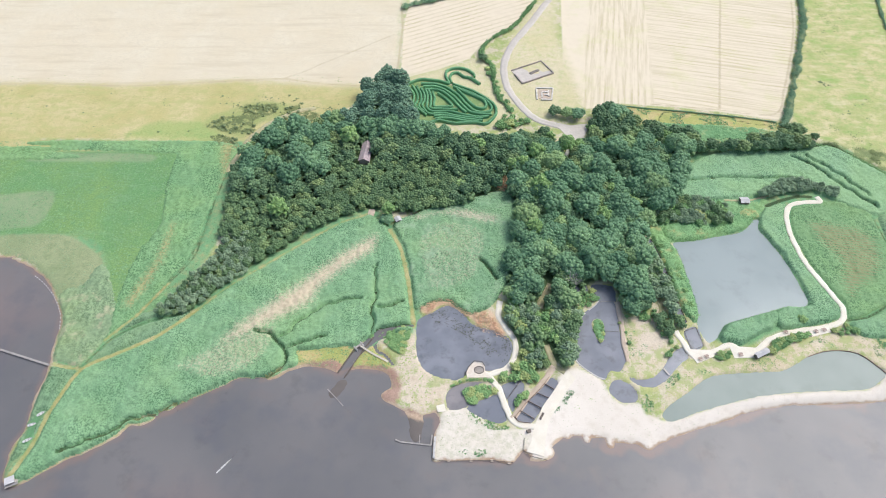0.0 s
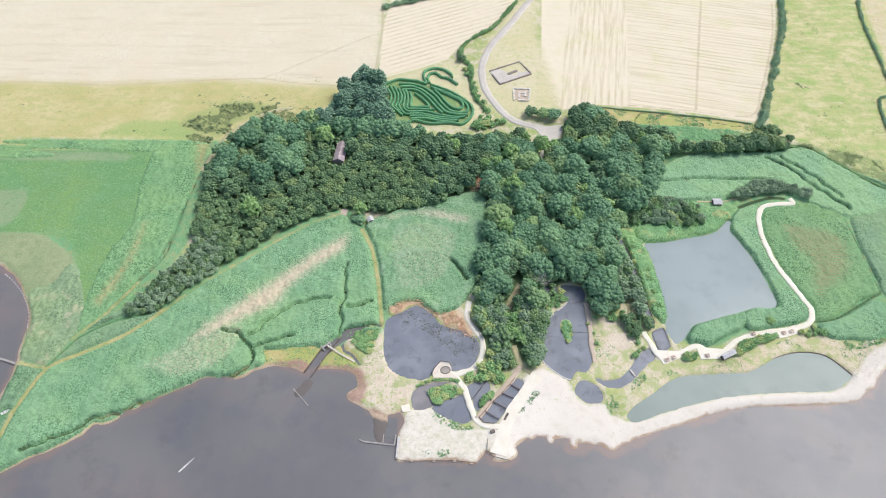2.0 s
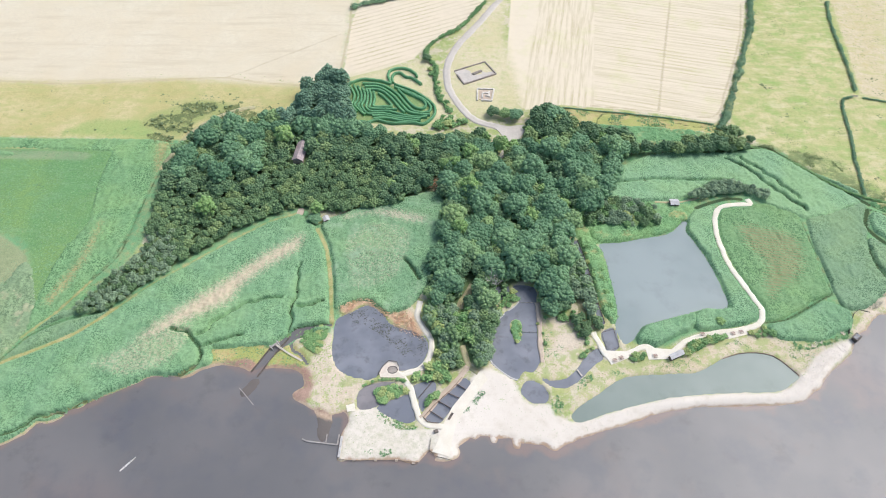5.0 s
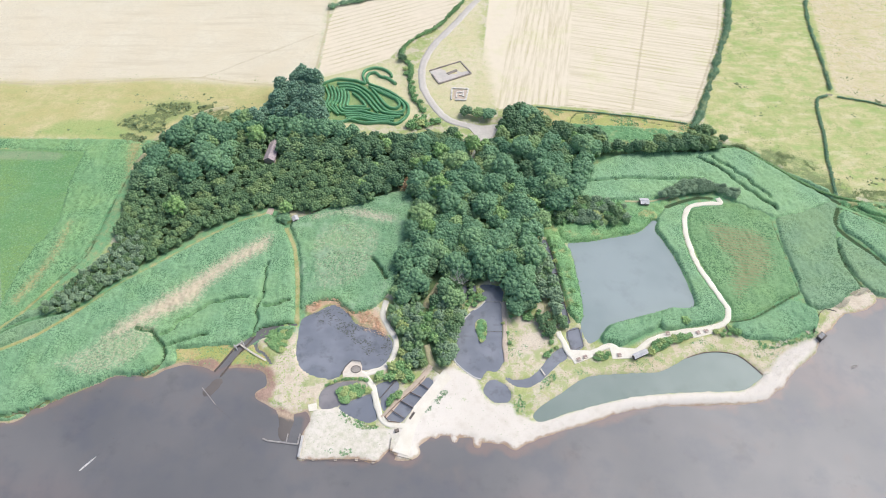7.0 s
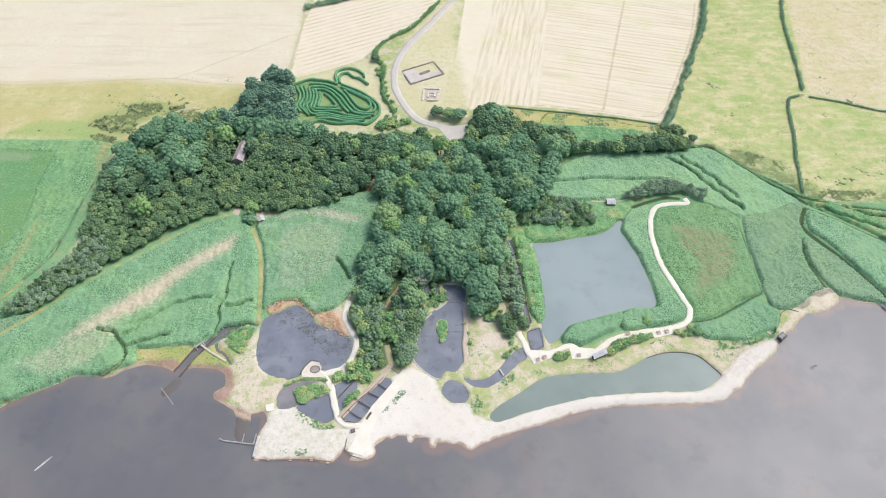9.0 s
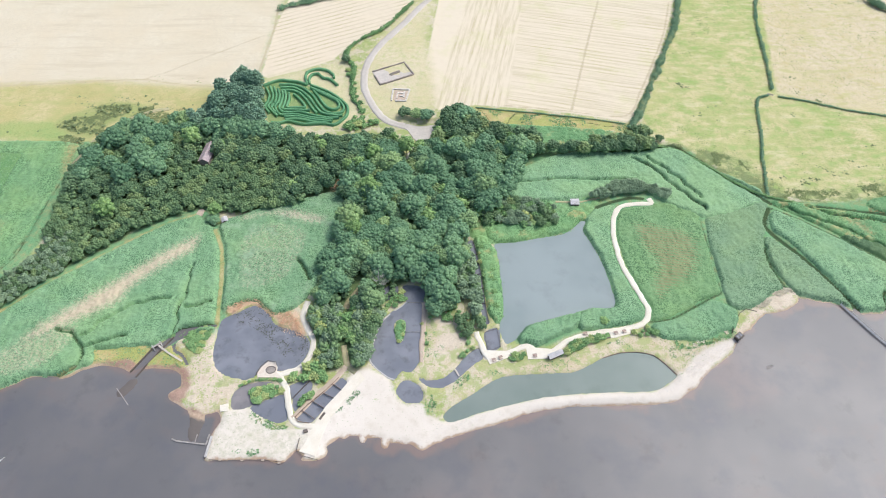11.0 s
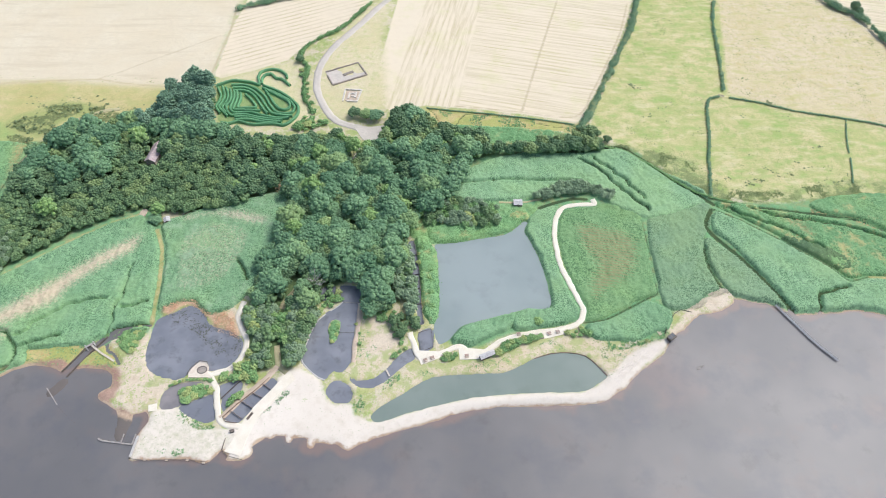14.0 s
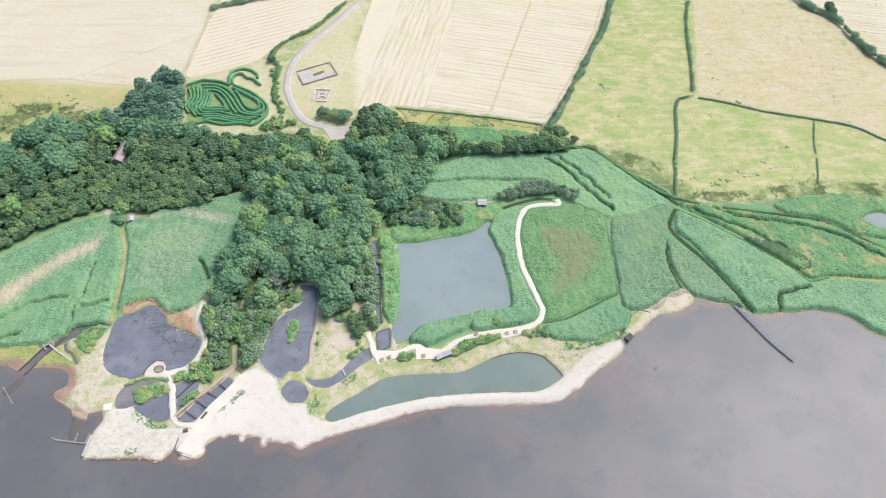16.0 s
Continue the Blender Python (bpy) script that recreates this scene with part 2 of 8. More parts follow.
TAN = plain("tan_earth", (0.62, 0.50, 0.39), (0.54, 0.43, 0.32), 0.5, 0.95)
TARMAC = plain("worn_tarmac", (0.56, 0.51, 0.44), (0.62, 0.565, 0.49), 0.12, 0.9)
TIMBER = plain("weathered_timber", (0.13, 0.11, 0.09), (0.22, 0.18, 0.15), 0.8, 0.9)
TIMBER_BROWN = plain("brown_timber", (0.24, 0.16, 0.12), (0.34, 0.24, 0.18), 0.8, 0.9)
PLANK_PALE = plain("bleached_planks", (0.62, 0.56, 0.46), (0.72, 0.66, 0.56), 0.8, 0.85)
TIMBER_PALE = plain("grey_timber", (0.36, 0.33, 0.30), (0.48, 0.44, 0.40), 0.8, 0.85)
STONE = plain("old_stone", (0.30, 0.26, 0.23), (0.42, 0.37, 0.31), 0.6, 0.95)
STONE_PALE = plain("pale_stone", (0.62, 0.58, 0.50), (0.74, 0.70, 0.62), 0.6, 0.95)
CONCRETE = plain("concrete", (0.50, 0.48, 0.45), (0.62, 0.59, 0.55), 0.5, 0.9)
ROOF_BARN = plain("rusted_roof_sheet", (0.42, 0.33, 0.33), (0.52, 0.43, 0.42), 0.4, 0.5)
ROOF_GREY = plain("pale_roof_sheet", (0.55, 0.53, 0.52), (0.66, 0.63, 0.61), 0.5, 0.7)
PANEL = plain("dark_panel", (0.025, 0.035, 0.06), (0.04, 0.05, 0.08), 0.8, 0.25)
WHITE = plain("white_paint", (0.78, 0.77, 0.75), (0.70, 0.69, 0.66), 0.8, 0.6)
WALL_DARK = plain("dark_boarding", (0.09, 0.08, 0.07), (0.14, 0.12, 0.10), 0.7, 0.9)


def water(name, a, b, tint, size, rough=0.12, weed=0.0, shoal=False):
    """Murky shallow water: the silt below shows in broad soft patches, which on the lagoon also stand in for cloud
    reflections.
    """
    m, nt, bsdf = tree_of(name)
    p = place(nt)
    c = blend(nt, remap(nt, grain(nt, p, 1.0 / size, 3.0, 0.5), 0.35, 0.68), a, b)
    c = blend(nt, remap(nt, grain(nt, p, 2.7 / size, 4.0, 0.6), 0.52, 0.75, 0.0, 0.6), c, tint)
    c = blend(nt, remap(nt, grain(nt, p, 0.07, 5.0, 0.65), 0.56, 0.72, 0.0, weed), c, tuple(0.55 * q for q in a))
    if shoal:  # rust-coloured wrack in the shallows, dark weed farther out
        s = nt.nodes.new("ShaderNodeAttribute")
        s.attribute_name = "shoal"
        off = s.outputs["Fac"]
        bed = grain(nt, p, 0.06, 4.0, 0.55)
        c = blend(nt, remap(nt, grain(nt, p, 0.011, 3.0, 0.55), 0.52, 0.70, 0.0, 0.42), c, (0.225, 0.165, 0.148))
        dark = calc(nt, "MULTIPLY", remap(nt, bed, 0.46, 0.70, 0.0, 0.50), remap(nt, off, -34.0, -10.0))
        c = blend(nt, dark, c, (0.112, 0.116, 0.132))
        rust = calc(nt, "ADD", off, calc(nt, "MULTIPLY", calc(nt, "SUBTRACT", bed, 0.5), 18.0))
        c = blend(nt, calc(nt, "MULTIPLY", remap(nt, rust, -2.6, 1.0, 0.0, 0.5), remap(nt, off, 2.2, 0.8)), c, (0.285, 0.185, 0.140))
        fleck = calc(nt, "MULTIPLY", remap(nt, grain(nt, p, 0.5, 5.0, 0.75), 0.60, 0.72, 0.0, 0.5), remap(nt, off, -8.0, -1.0))
        c = blend(nt, fleck, c, (0.10, 0.09, 0.085))
    nt.links.new(c, bsdf.inputs["Base Color"])
    bsdf.inputs["Roughness"].default_value = rough
    bsdf.inputs["IOR"].default_value = 1.46 if shoal else 1.33
    bsdf.inputs["Specular IOR Level"].default_value = 0.5
    relief(nt, bsdf, grain(nt, p, 1.3, 3.0), 0.08, 0.05)
    return m


# the lagoon's two tones and tint also paint broad cloud reflections into its colour
WATER_LAGOON = water("lagoon_water", (0.140, 0.137, 0.136), (0.184, 0.174, 0.166), (0.184, 0.154, 0.140), 48.0, 0.41, 0.3, True)
WATER_POND = water("pond_water", (0.185, 0.196, 0.222), (0.246, 0.256, 0.278), (0.115, 0.115, 0.125), 14.0, 0.12, 0.6)
WATER_LAKE = water("lake_water", (0.250, 0.298, 0.288), (0.300, 0.345, 0.335), (0.238, 0.275, 0.268), 40.0)
WATER_SILT = water("silty_water", (0.185, 0.230, 0.200), (0.220, 0.262, 0.230), (0.16, 0.20, 0.17), 30.0, 0.3)
WATER_MUD = water("muddy_water", (0.215, 0.202, 0.205), (0.285, 0.262, 0.255), (0.18, 0.17, 0.175), 9.0, 0.3)

# ---- plan: outlines and lines, x and y in metres ----
SHORE_WEST = [(-900, 171), (-330, 171), (-212.5, 187.5), (-207, 187), (-197, 182.5), (-187.5, 176), (-179, 166), (-172, 155.5), (-169, 146.5), (-169, 139.5), (-167, 131), (-166.5, 124), (-167, 117), (-166.5, 108.5), (-166, 101), (-167.5, 94.5), (-167, 86.5), (-165.5, 81.5), (-161, 78.5), (-157.5, 80), (-151.5, 84), (-144.5, 89), (-135.5, 93), (-127.5, 99), (-125, 102.5), (-119, 103.5), (-112, 108), (-104.5, 112.5), (-96, 117), (-89, 121), (-84.5, 123), (-74, 122.5), (-69.5, 124), (-65.5, 127), (-58.5, 129), (-51, 128.5), (-45.5, 126.5)]
SHORE_SPIT = [(-42.5, 126), (-40.5, 127.5), (-34.5, 128), (-26, 127), (-22, 123.5), (-22, 119.5), (-26, 116), (-22, 112.5), (-15, 109), (-11.5, 107), (-8.5, 106.5), (-3.5, 108.5), (-2, 104), (-4, 99), (-4, 89), (1, 88.5), (10.5, 89), (18.5, 89), (26.5, 88), (31, 92.5), (33.5, 90.5), (33, 89), (39.5, 89), (43, 91.5), (42, 94), (44, 96.5), (49.5, 98.5), (54, 98), (55, 96), (56.5, 97.5), (63.5, 97.5), (65.5, 93.5), (66.5, 96), (75, 95), (79.5, 93), (88.5, 97), (100, 101), (111.5, 104.5), (123.5, 108.5), (135.5, 110.5)]
SHORE_EAST = [(147, 111.5), (158.5, 112), (170, 112), (179.5, 113), (185.5, 115), (194, 121), (199.5, 126.5), (204.5, 130.5), (210.5, 134.5), (215.5, 140.5), (218.5, 144.5), (225, 149.5), (232.5, 156), (237.5, 157), (243, 158.5), (248.5, 161.5), (251, 165), (253.5, 164.5), (261, 163), (268, 161), (275, 157), (278.5, 156.5), (292.5, 157.5), (306, 158.5), (317.5, 156), (323, 150.5), (330.5, 145), (420, 100), (560, 60), (900, 60)]
POND_WEST = [(-11.5, 150.5), (-11.5, 139.5), (-10.5, 132.5), (-7, 127), (-1, 124), (5, 123), (10.5, 125), (18, 127), (24, 127), (27.5, 131), (29.5, 136), (28.5, 142), (23.5, 145.5), (17.5, 147.5), (12.5, 149.5), (9, 154.5), (4, 158.5), (0, 159), (-4, 156), (-8, 154)]
POND_INNER = [(10, 110), (14, 112.5), (19.5, 115), (24.5, 116.5), (25.5, 107), (23.5, 104), (17, 105.5)]
POND_MUD = [(1, 115), (3.5, 118.8), (8, 120.6), (14, 121.3), (17, 120.4), (12, 119.2), (8.5, 116.8), (10.5, 113), (11, 112), (7, 110), (2.5, 110)]
POND_PEN_WEST = [(23.5, 119.5), (32, 122), (33, 118), (30, 113.5), (27.5, 108), (26, 114)]
POND_PENS = [(28.5, 106), (33, 111.5), (39.5, 118), (44, 123.5), (47.5, 121), (41.5, 112.5), (34.5, 103.5), (30, 104)]
POND_MIDDLE = [(69, 171), (78, 170), (78.5, 161.5), (77, 142), (77.5, 132.5), (74.5, 127), (70, 127), (67.5, 123), (64.5, 124), (59, 128.5), (56, 133), (57.5, 142), (59.5, 150), (63, 155), (68.5, 159.5), (71, 162.5), (69.5, 166)]
POND_UPPER = [(61, 170), (66, 171), (66.5, 167.5), (64, 164), (60.5, 163.5)]
ISLAND = [(65.5, 150), (68, 153), (71, 151.5), (71, 145), (69.5, 140.5), (67, 141.5)]
POND_ROUND = [(70.5, 122), (73.5, 122.5), (77.5, 120), (79.5, 116), (78, 113), (73.5, 112.5), (70, 115), (68.5, 118)]
CHANNEL = [(77.5, 124), (81.5, 122.5), (87.5, 123.5), (92, 127), (97, 133.5), (103, 138), (105, 133.5), (99.5, 129.5), (93.5, 123.5), (87, 119.5), (81, 120.5)]
LAGOON = [(88, 106.5), (90.5, 110), (97, 114.5), (104.5, 119.5), (112, 124), (123, 125.5), (134, 126), (142, 126.5), (149, 129.5), (156, 133.5), (163.5, 136), (171, 136.5), (178, 135), (182.5, 130.5), (186, 125.5), (181.5, 122), (174.5, 118.5), (160, 118), (143.5, 117), (129.5, 115.5), (115, 112), (101, 108), (91, 104.5)]
LAKE = [(113, 196.5), (122.5, 197.5), (137, 200.5), (148.5, 203.5), (157, 211.5), (159.5, 211), (157, 205.5), (160, 197), (163, 186.5), (165, 174.5), (165.5, 160), (154, 159), (147, 156.5), (136.5, 153.5), (125, 149.5), (119.5, 143), (115.5, 140.5), (113.5, 144.5), (113, 150), (114.5, 154.5), (115, 160), (115, 173), (114.5, 182.5), (113.5, 191.5)]
POND_LAKESIDE = [(106, 146), (111.5, 148), (112.5, 139), (107.5, 136.5), (106.5, 140)]
DITCH_STRIP = [(99.5, 197.5), (102, 198.5), (104.5, 186), (106, 171), (107, 158.5), (108, 151), (106, 151), (104, 164), (102, 179.5)]
POND_FAR = [(349, 215.5), (356, 219), (363.5, 218), (367.5, 210), (357.5, 208.5), (352.5, 211.5)]
CREEK_A = [(-23.5, 145.5), (-29.5, 143), (-35, 138), (-39.5, 132), (-42.5, 126)]
CREEK_B = [(-30.5, 142), (-28.5, 136.5), (-25, 134.5), (-21.5, 130)]
PATH_POND = [(26, 162), (24.5, 154.5), (27, 148.5), (31, 141.5), (30.5, 134), (27, 128), (19.5, 124.5), (23, 118), (25, 111), (27, 105.5), (30.5, 103), (36.5, 102)]
PATH_VIEW = [(19.5, 124.5), (15.5, 125.5), (10, 125.5)]
CAUSEWAY = [(52, 127), (55, 123), (51, 118), (46, 111), (42, 104.5), (40, 97.5), (38.5, 90), (32, 92), (34, 95.5), (35.5, 100.5), (37, 104.5), (40, 110.5), (45, 117)]
PATH_LAKE = [(102, 146), (104, 140.5), (105.5, 135.5), (108.5, 132.5), (115, 135), (124, 139), (129.5, 134.5), (135.5, 136.5), (141.5, 141.5), (149.5, 144.5), (159, 146.5), (168, 148), (177, 151), (180.5, 158), (178.5, 164.5), (176, 173), (173, 183), (172, 193.5), (172, 204.5), (174.5, 215.5), (178.5, 221), (186, 223), (194.5, 223.5), (194, 227)]
PLAZA_A = [(105, 137), (107.5, 130), (116, 133.5), (115, 136.5)]
PLAZA_B = [(123.5, 138.5), (124, 132.5), (134.5, 133), (136, 137.5)]
PLAZA_C = [(161, 147.5), (161, 143), (170.5, 145.5), (169.5, 149)]
PATH_HUT = [(145.5, 224.5), (152.5, 224.5), (160, 225), (164.5, 226.5), (170.5, 228)]
PATH_WOOD_A = [(50, 171.5), (47.5, 166.5), (44.5, 161.5), (43.5, 158)]
PATH_WOOD_B = [(44.5, 139), (46, 133.5), (47.5, 128.5), (51, 126)]
PATH_WOOD_C = [(97.5, 165.5), (98.5, 158.5), (97.5, 154), (99, 146.5), (102.5, 144)]
DIKE = [(-163, 82.5), (-159.5, 94.5), (-157.5, 110), (-152, 127), (-140, 134.5), (-124.5, 143.5), (-110.5, 157), (-100.5, 168.5), (-89, 178.5), (-72.5, 192.5), (-52, 208.5), (-41, 213), (-37, 216)]
DIKE_SPUR = [(-152, 127), (-159, 128.5), (-166.5, 130)]
MEADOW_TRACK = [(-147.5, 141.5), (-142.5, 147.5), (-137.5, 154), (-127.5, 172.5), (-119.5, 189), (-118.5, 211.5), (-117.5, 228.5), (-116, 245), (-110.5, 265.5), (-101.5, 281), (-84, 296), (-74.5, 297.5)]
TRACK_MID = [(-26.5, 204.5), (-21, 193.5), (-17, 176.5), (-14.5, 160), (-13, 148.5)]
TRACK_EAST = [(217.5, 213.5), (217, 198), (216.5, 182.5), (216, 167.5)]
TRACK_FAR_EAST = [(254.5, 221), (268.5, 212), (284.5, 199), (301.5, 183.5), (307.5, 175.5), (318, 177.5), (343.5, 175.5), (420, 166), (520, 160)]
ROAD = [(75, 278), (65, 282.5), (54, 287.5), (45.5, 300), (39, 317), (38, 337.5), (44.5, 359.5), (59, 386), (75, 416), (110, 470), (180, 560), (260, 700)]
CARPARK = [(63, 285.5), (73, 282.5), (83, 283.5), (80.5, 275), (75, 267.5), (70, 273), (66.5, 279.5)]
FIELD_CREAM = [(-900, 318), (-270, 321), (-236, 321.5), (-193.5, 319), (-156.5, 321.5), (-122.5, 324), (-77, 320), (-46, 318.5), (-32.5, 323.5), (-27.5, 332), (-27, 348.5), (-27, 373.5), (-28, 394), (-25, 430), (-40, 520), (-900, 560)]
FIELD_HATCHED = [(-26.5, 329.5), (-21.5, 326.5), (-1.5, 335), (16.5, 345.5), (24, 359.5), (36, 375), (50, 384), (57.5, 405), (85, 445), (120, 520), (-37, 520), (-22, 430), (-26.5, 380.5), (-26, 348.5)]
STUBBLE = [(83, 416.5), (78, 366), (74, 327), (75, 308), (84, 297), (106.5, 301.5), (139.5, 298), (165.5, 293.5), (194.5, 287), (209, 315.5), (224, 350), (238.5, 386), (249, 418.5), (270, 460), (320, 640), (170, 640), (100, 460)]
RUIN_LAWN = [(36.5, 319.5), (42, 354.5), (57, 394.5), (71, 415), (79, 415), (75.5, 374.5), (80, 331), (82, 301.5), (73, 291), (56.5, 287.5), (45, 298.5)]
MAZE_LAWN = [(-24, 324), (-8.5, 332), (5.5, 337.5), (23.5, 345.5), (30.5, 333.5), (34.5, 311.5), (40, 293.5), (31, 283.5), (18, 280.5), (-8, 280.5), (-16.5, 298.5)]
PASTURE_NEAR = [(-900, 330), (-268, 331), (-156, 331), (-122, 332), (-77, 328), (-44, 322), (-60.5, 291), (-72.5, 281), (-91.5, 279.5), (-109, 269.5), (-128, 269.5), (-185.5, 271), (-229.5, 270.5), (-215, 260), (-900, 262)]
SCRUB_WEST = [(-137, 281), (-134.5, 291), (-124, 296), (-115, 302), (-102, 303.5), (-88, 298.5), (-93, 291), (-106.5, 283.5), (-112.5, 271.5), (-128, 276.5)]
MEADOW = [(-900, 258), (-243, 258), (-232, 261), (-191.5, 261), (-144, 258), (-143, 230.5), (-139.5, 207), (-145.5, 189), (-148, 158.5), (-149, 154), (-159.5, 182.5), (-169.5, 196.5), (-185.5, 201.5), (-219, 201.5), (-900, 190)]
MEADOW_PALE = [(-330, 214), (-230.5, 228.5), (-203.5, 230.5), (-202.5, 209), (-220, 204.5), (-330, 186)]
MEADOW_STRIP = [(-226.6, 253.5), (-225.7, 259), (-187, 259.6), (-159, 258.3), (-159.5, 252.8), (-184.7, 252.9)]
BANK_WEST = [(-218.5, 200.5), (-188, 201.5), (-175, 195.5), (-164.5, 187.5), (-160, 179), (-159.5, 166), (-162.5, 154), (-163.5, 142), (-168.5, 142), (-171.5, 155.5), (-179, 167.5), (-194.5, 182.5), (-207.5, 188.5), (-213.5, 189.5)]
PASTURE_EAST = [(254, 419.5), (225, 339), (211, 311), (199.5, 281), (221.5, 266), (237.5, 249.5), (256.5, 230.5), (292.5, 227), (332, 230), (367.5, 231.5), (560, 260), (900, 300), (900, 640), (270, 640)]
PASTURE_PALE = [(310.5, 420), (299, 364.5), (288.5, 314.5), (317.5, 301.5), (354, 292), (385, 273), (480, 330), (620, 340), (620, 520), (290, 500)]
FIELD_NE = [(382.5, 420.5), (394, 402.5), (399, 385), (405, 362), (414.5, 344), (470, 385), (640, 400), (640, 620), (400, 620)]
BED_WEST = [(-160.5, 84), (-156.5, 93), (-155, 109.5), (-150, 125.5), (-139, 132.5), (-124, 141), (-110, 154.5), (-99.5, 166), (-88.5, 176), (-72, 189.5), (-52, 206), (-38, 211), (-27, 202), (-21.5, 192), (-18, 175.5), (-16.5, 160), (-15, 151.5), (-21, 147.5), (-29.5, 144), (-33, 141.5), (-45.5, 141.5), (-57.5, 140), (-64.5, 139), (-66.5, 135), (-64.5, 131.5), (-72.5, 127), (-81.5, 125), (-90.5, 123), (-101, 118.5), (-111, 112.5), (-121, 106.5), (-125.5, 104), (-135, 95.5), (-146.5, 90.5)]
BED_MIDDLE = [(-23.5, 208.5), (-7, 218), (4.5, 221.5), (19.5, 226.5), (29.5, 229.5), (35, 226.5), (36.5, 215), (38, 207), (34.5, 196.5), (32.5, 187.5), (30.5, 175.5), (25, 166), (19, 158.5), (11.5, 156), (4, 162), (-4, 163), (-11.5, 158.5), (-12.5, 160), (-14, 175.5), (-17.5, 192.5), (-21.5, 201.5)]
BED_BEND = [(-144.5, 144.5), (-138, 155.5), (-132, 160), (-128, 174), (-121, 190), (-119.5, 213), (-118, 238.5), (-115, 260), (-131.5, 264), (-143.5, 259.5), (-143, 230.5), (-139.5, 207), (-145.5, 189), (-146.5, 163)]
BED_DIKE = [(-151.5, 129), (-144, 142), (-132.5, 155), (-115, 155.5), (-127, 144.5), (-140.5, 136.5), (-147.5, 131.5)]
BED_POINT = [(-165, 127), (-153.5, 126.5), (-157, 118), (-159, 108.5), (-161.5, 95.5), (-164.5, 90), (-164.5, 100), (-165.5, 115.5)]
BED_BAND = [(-900, 272), (-245.5, 264), (-231.5, 268), (-184.5, 268.5), (-127.5, 268), (-119, 264), (-145, 261), (-192, 262.5), (-232.5, 262), (-242, 255), (-900, 255)]
BED_LAKE_S = [(121.5, 143.5), (125, 148), (136.5, 153), (148, 155.5), (147.5, 150), (137.5, 145), (131.5, 141.5), (125.5, 139.5), (122, 141)]
BED_LAKE_SE = [(149.5, 155), (154, 157.5), (167, 160), (175, 154), (168.5, 151), (159.5, 149), (149.5, 148)]
BED_LAKE_E = [(158.5, 207), (165.5, 218), (174.5, 220.5), (171, 208), (168.5, 193.5), (170.5, 180.5), (173.5, 169.5), (177.5, 158), (175.5, 153.5), (168, 159), (167.5, 173), (164.5, 189)]
BED_LAKE_W = [(104, 200), (108, 199.5), (112, 190.5), (113.5, 173), (114.5, 160), (113, 151.5), (109.5, 155.5), (107.5, 169.5), (105.5, 188)]
BED_LAKE_N = [(109.5, 204.5), (118.5, 209.5), (130, 209.5), (141.5, 211.5), (157, 218.5), (158.5, 214), (155.5, 210), (148.5, 205.5), (134, 202), (122.5, 199), (112.5, 198)]
BED_CLOSE = [(179, 221), (195, 222.5), (209.5, 221.5), (216.5, 214.5), (215.5, 198), (215.5, 180.5), (215, 167), (207, 165), (196, 158.5), (182.5, 153), (179.5, 152.5), (181, 159.5), (177.5, 169), (174.5, 187), (173.5, 205), (176, 215.5)]
BED_CUT = [(221, 212), (232, 216), (246, 221.5), (253, 223), (250, 211), (245, 202), (243, 191), (243.5, 181), (245, 171.5), (239, 168.5), (229.5, 161.5), (219.5, 160), (218, 167.5), (218.5, 180.5), (219, 198)]
BED_SOUTH = [(181, 149), (195.5, 155), (208, 162), (216.5, 159), (219, 156.5), (215.5, 149), (209.5, 147.5), (201.5, 143.5), (194, 143.5), (185.5, 144)]
BED_CREEK = [(247.5, 200), (260, 185), (268.5, 171), (272.5, 161.5), (261.5, 164.5), (252, 167), (247, 177.5), (245.5, 189.5)]
BED_SHORE = [(256.5, 217.5), (268, 210.5), (284, 198), (301, 182), (306.5, 174.5), (317.5, 176), (342.5, 173.5), (420, 164), (520, 158), (520, 75), (420, 104), (331, 146.5), (323.5, 152), (318, 157), (306, 159), (293, 158), (278.5, 157.5), (271.5, 173), (261, 195), (252.5, 207.5)]
BED_EAST = [(258, 224), (285, 220.5), (311.5, 213.5), (336.5, 204.5), (352.5, 196), (420, 190), (520, 185), (520, 170), (420, 174), (344.5, 177.5), (318.5, 179), (308, 178), (302.5, 186), (285.5, 202), (269, 215.5)]
BED_NE = [(306, 223), (332, 230.5), (366, 229), (440, 215), (440, 200), (355, 202.5), (333.5, 210.5)]
BED_NORTH = [(125, 238), (139.5, 252), (161.5, 259), (189.5, 259), (215, 261.5), (231.5, 248), (252, 230.5), (245, 224), (233.5, 218.5), (220.5, 216.5), (207, 224.5), (199, 230.5), (188, 241.5), (169.5, 236), (154, 228), (125.5, 228.5)]
BED_STREAM = [(113, 284.5), (128, 283), (150, 281.5), (172, 279.5), (188, 276), (184, 272), (171, 269.5), (149, 267.5), (128, 269), (117, 275)]
SAND_SPIT = [(-4, 99), (-4, 89), (10.5, 89), (26.5, 88), (31, 92.5), (34.5, 89.5), (40.5, 89.5), (43, 91.5), (42, 94), (44, 96.5), (49.5, 98.5), (63.5, 97.5), (79.5, 93), (88.5, 97), (100, 101), (123.5, 108.5), (135.5, 110.5), (136.5, 115.5), (115, 112), (91, 104.5), (86, 105.5), (81.5, 107), (79.5, 112), (73.5, 111.5), (69.5, 113.5), (67.5, 118), (65, 123), (56.5, 128), (53, 127), (51, 127), (44, 118), (36, 103.5), (27, 101), (17, 104), (10.5, 109.5), (2.5, 109.5), (-1, 107)]
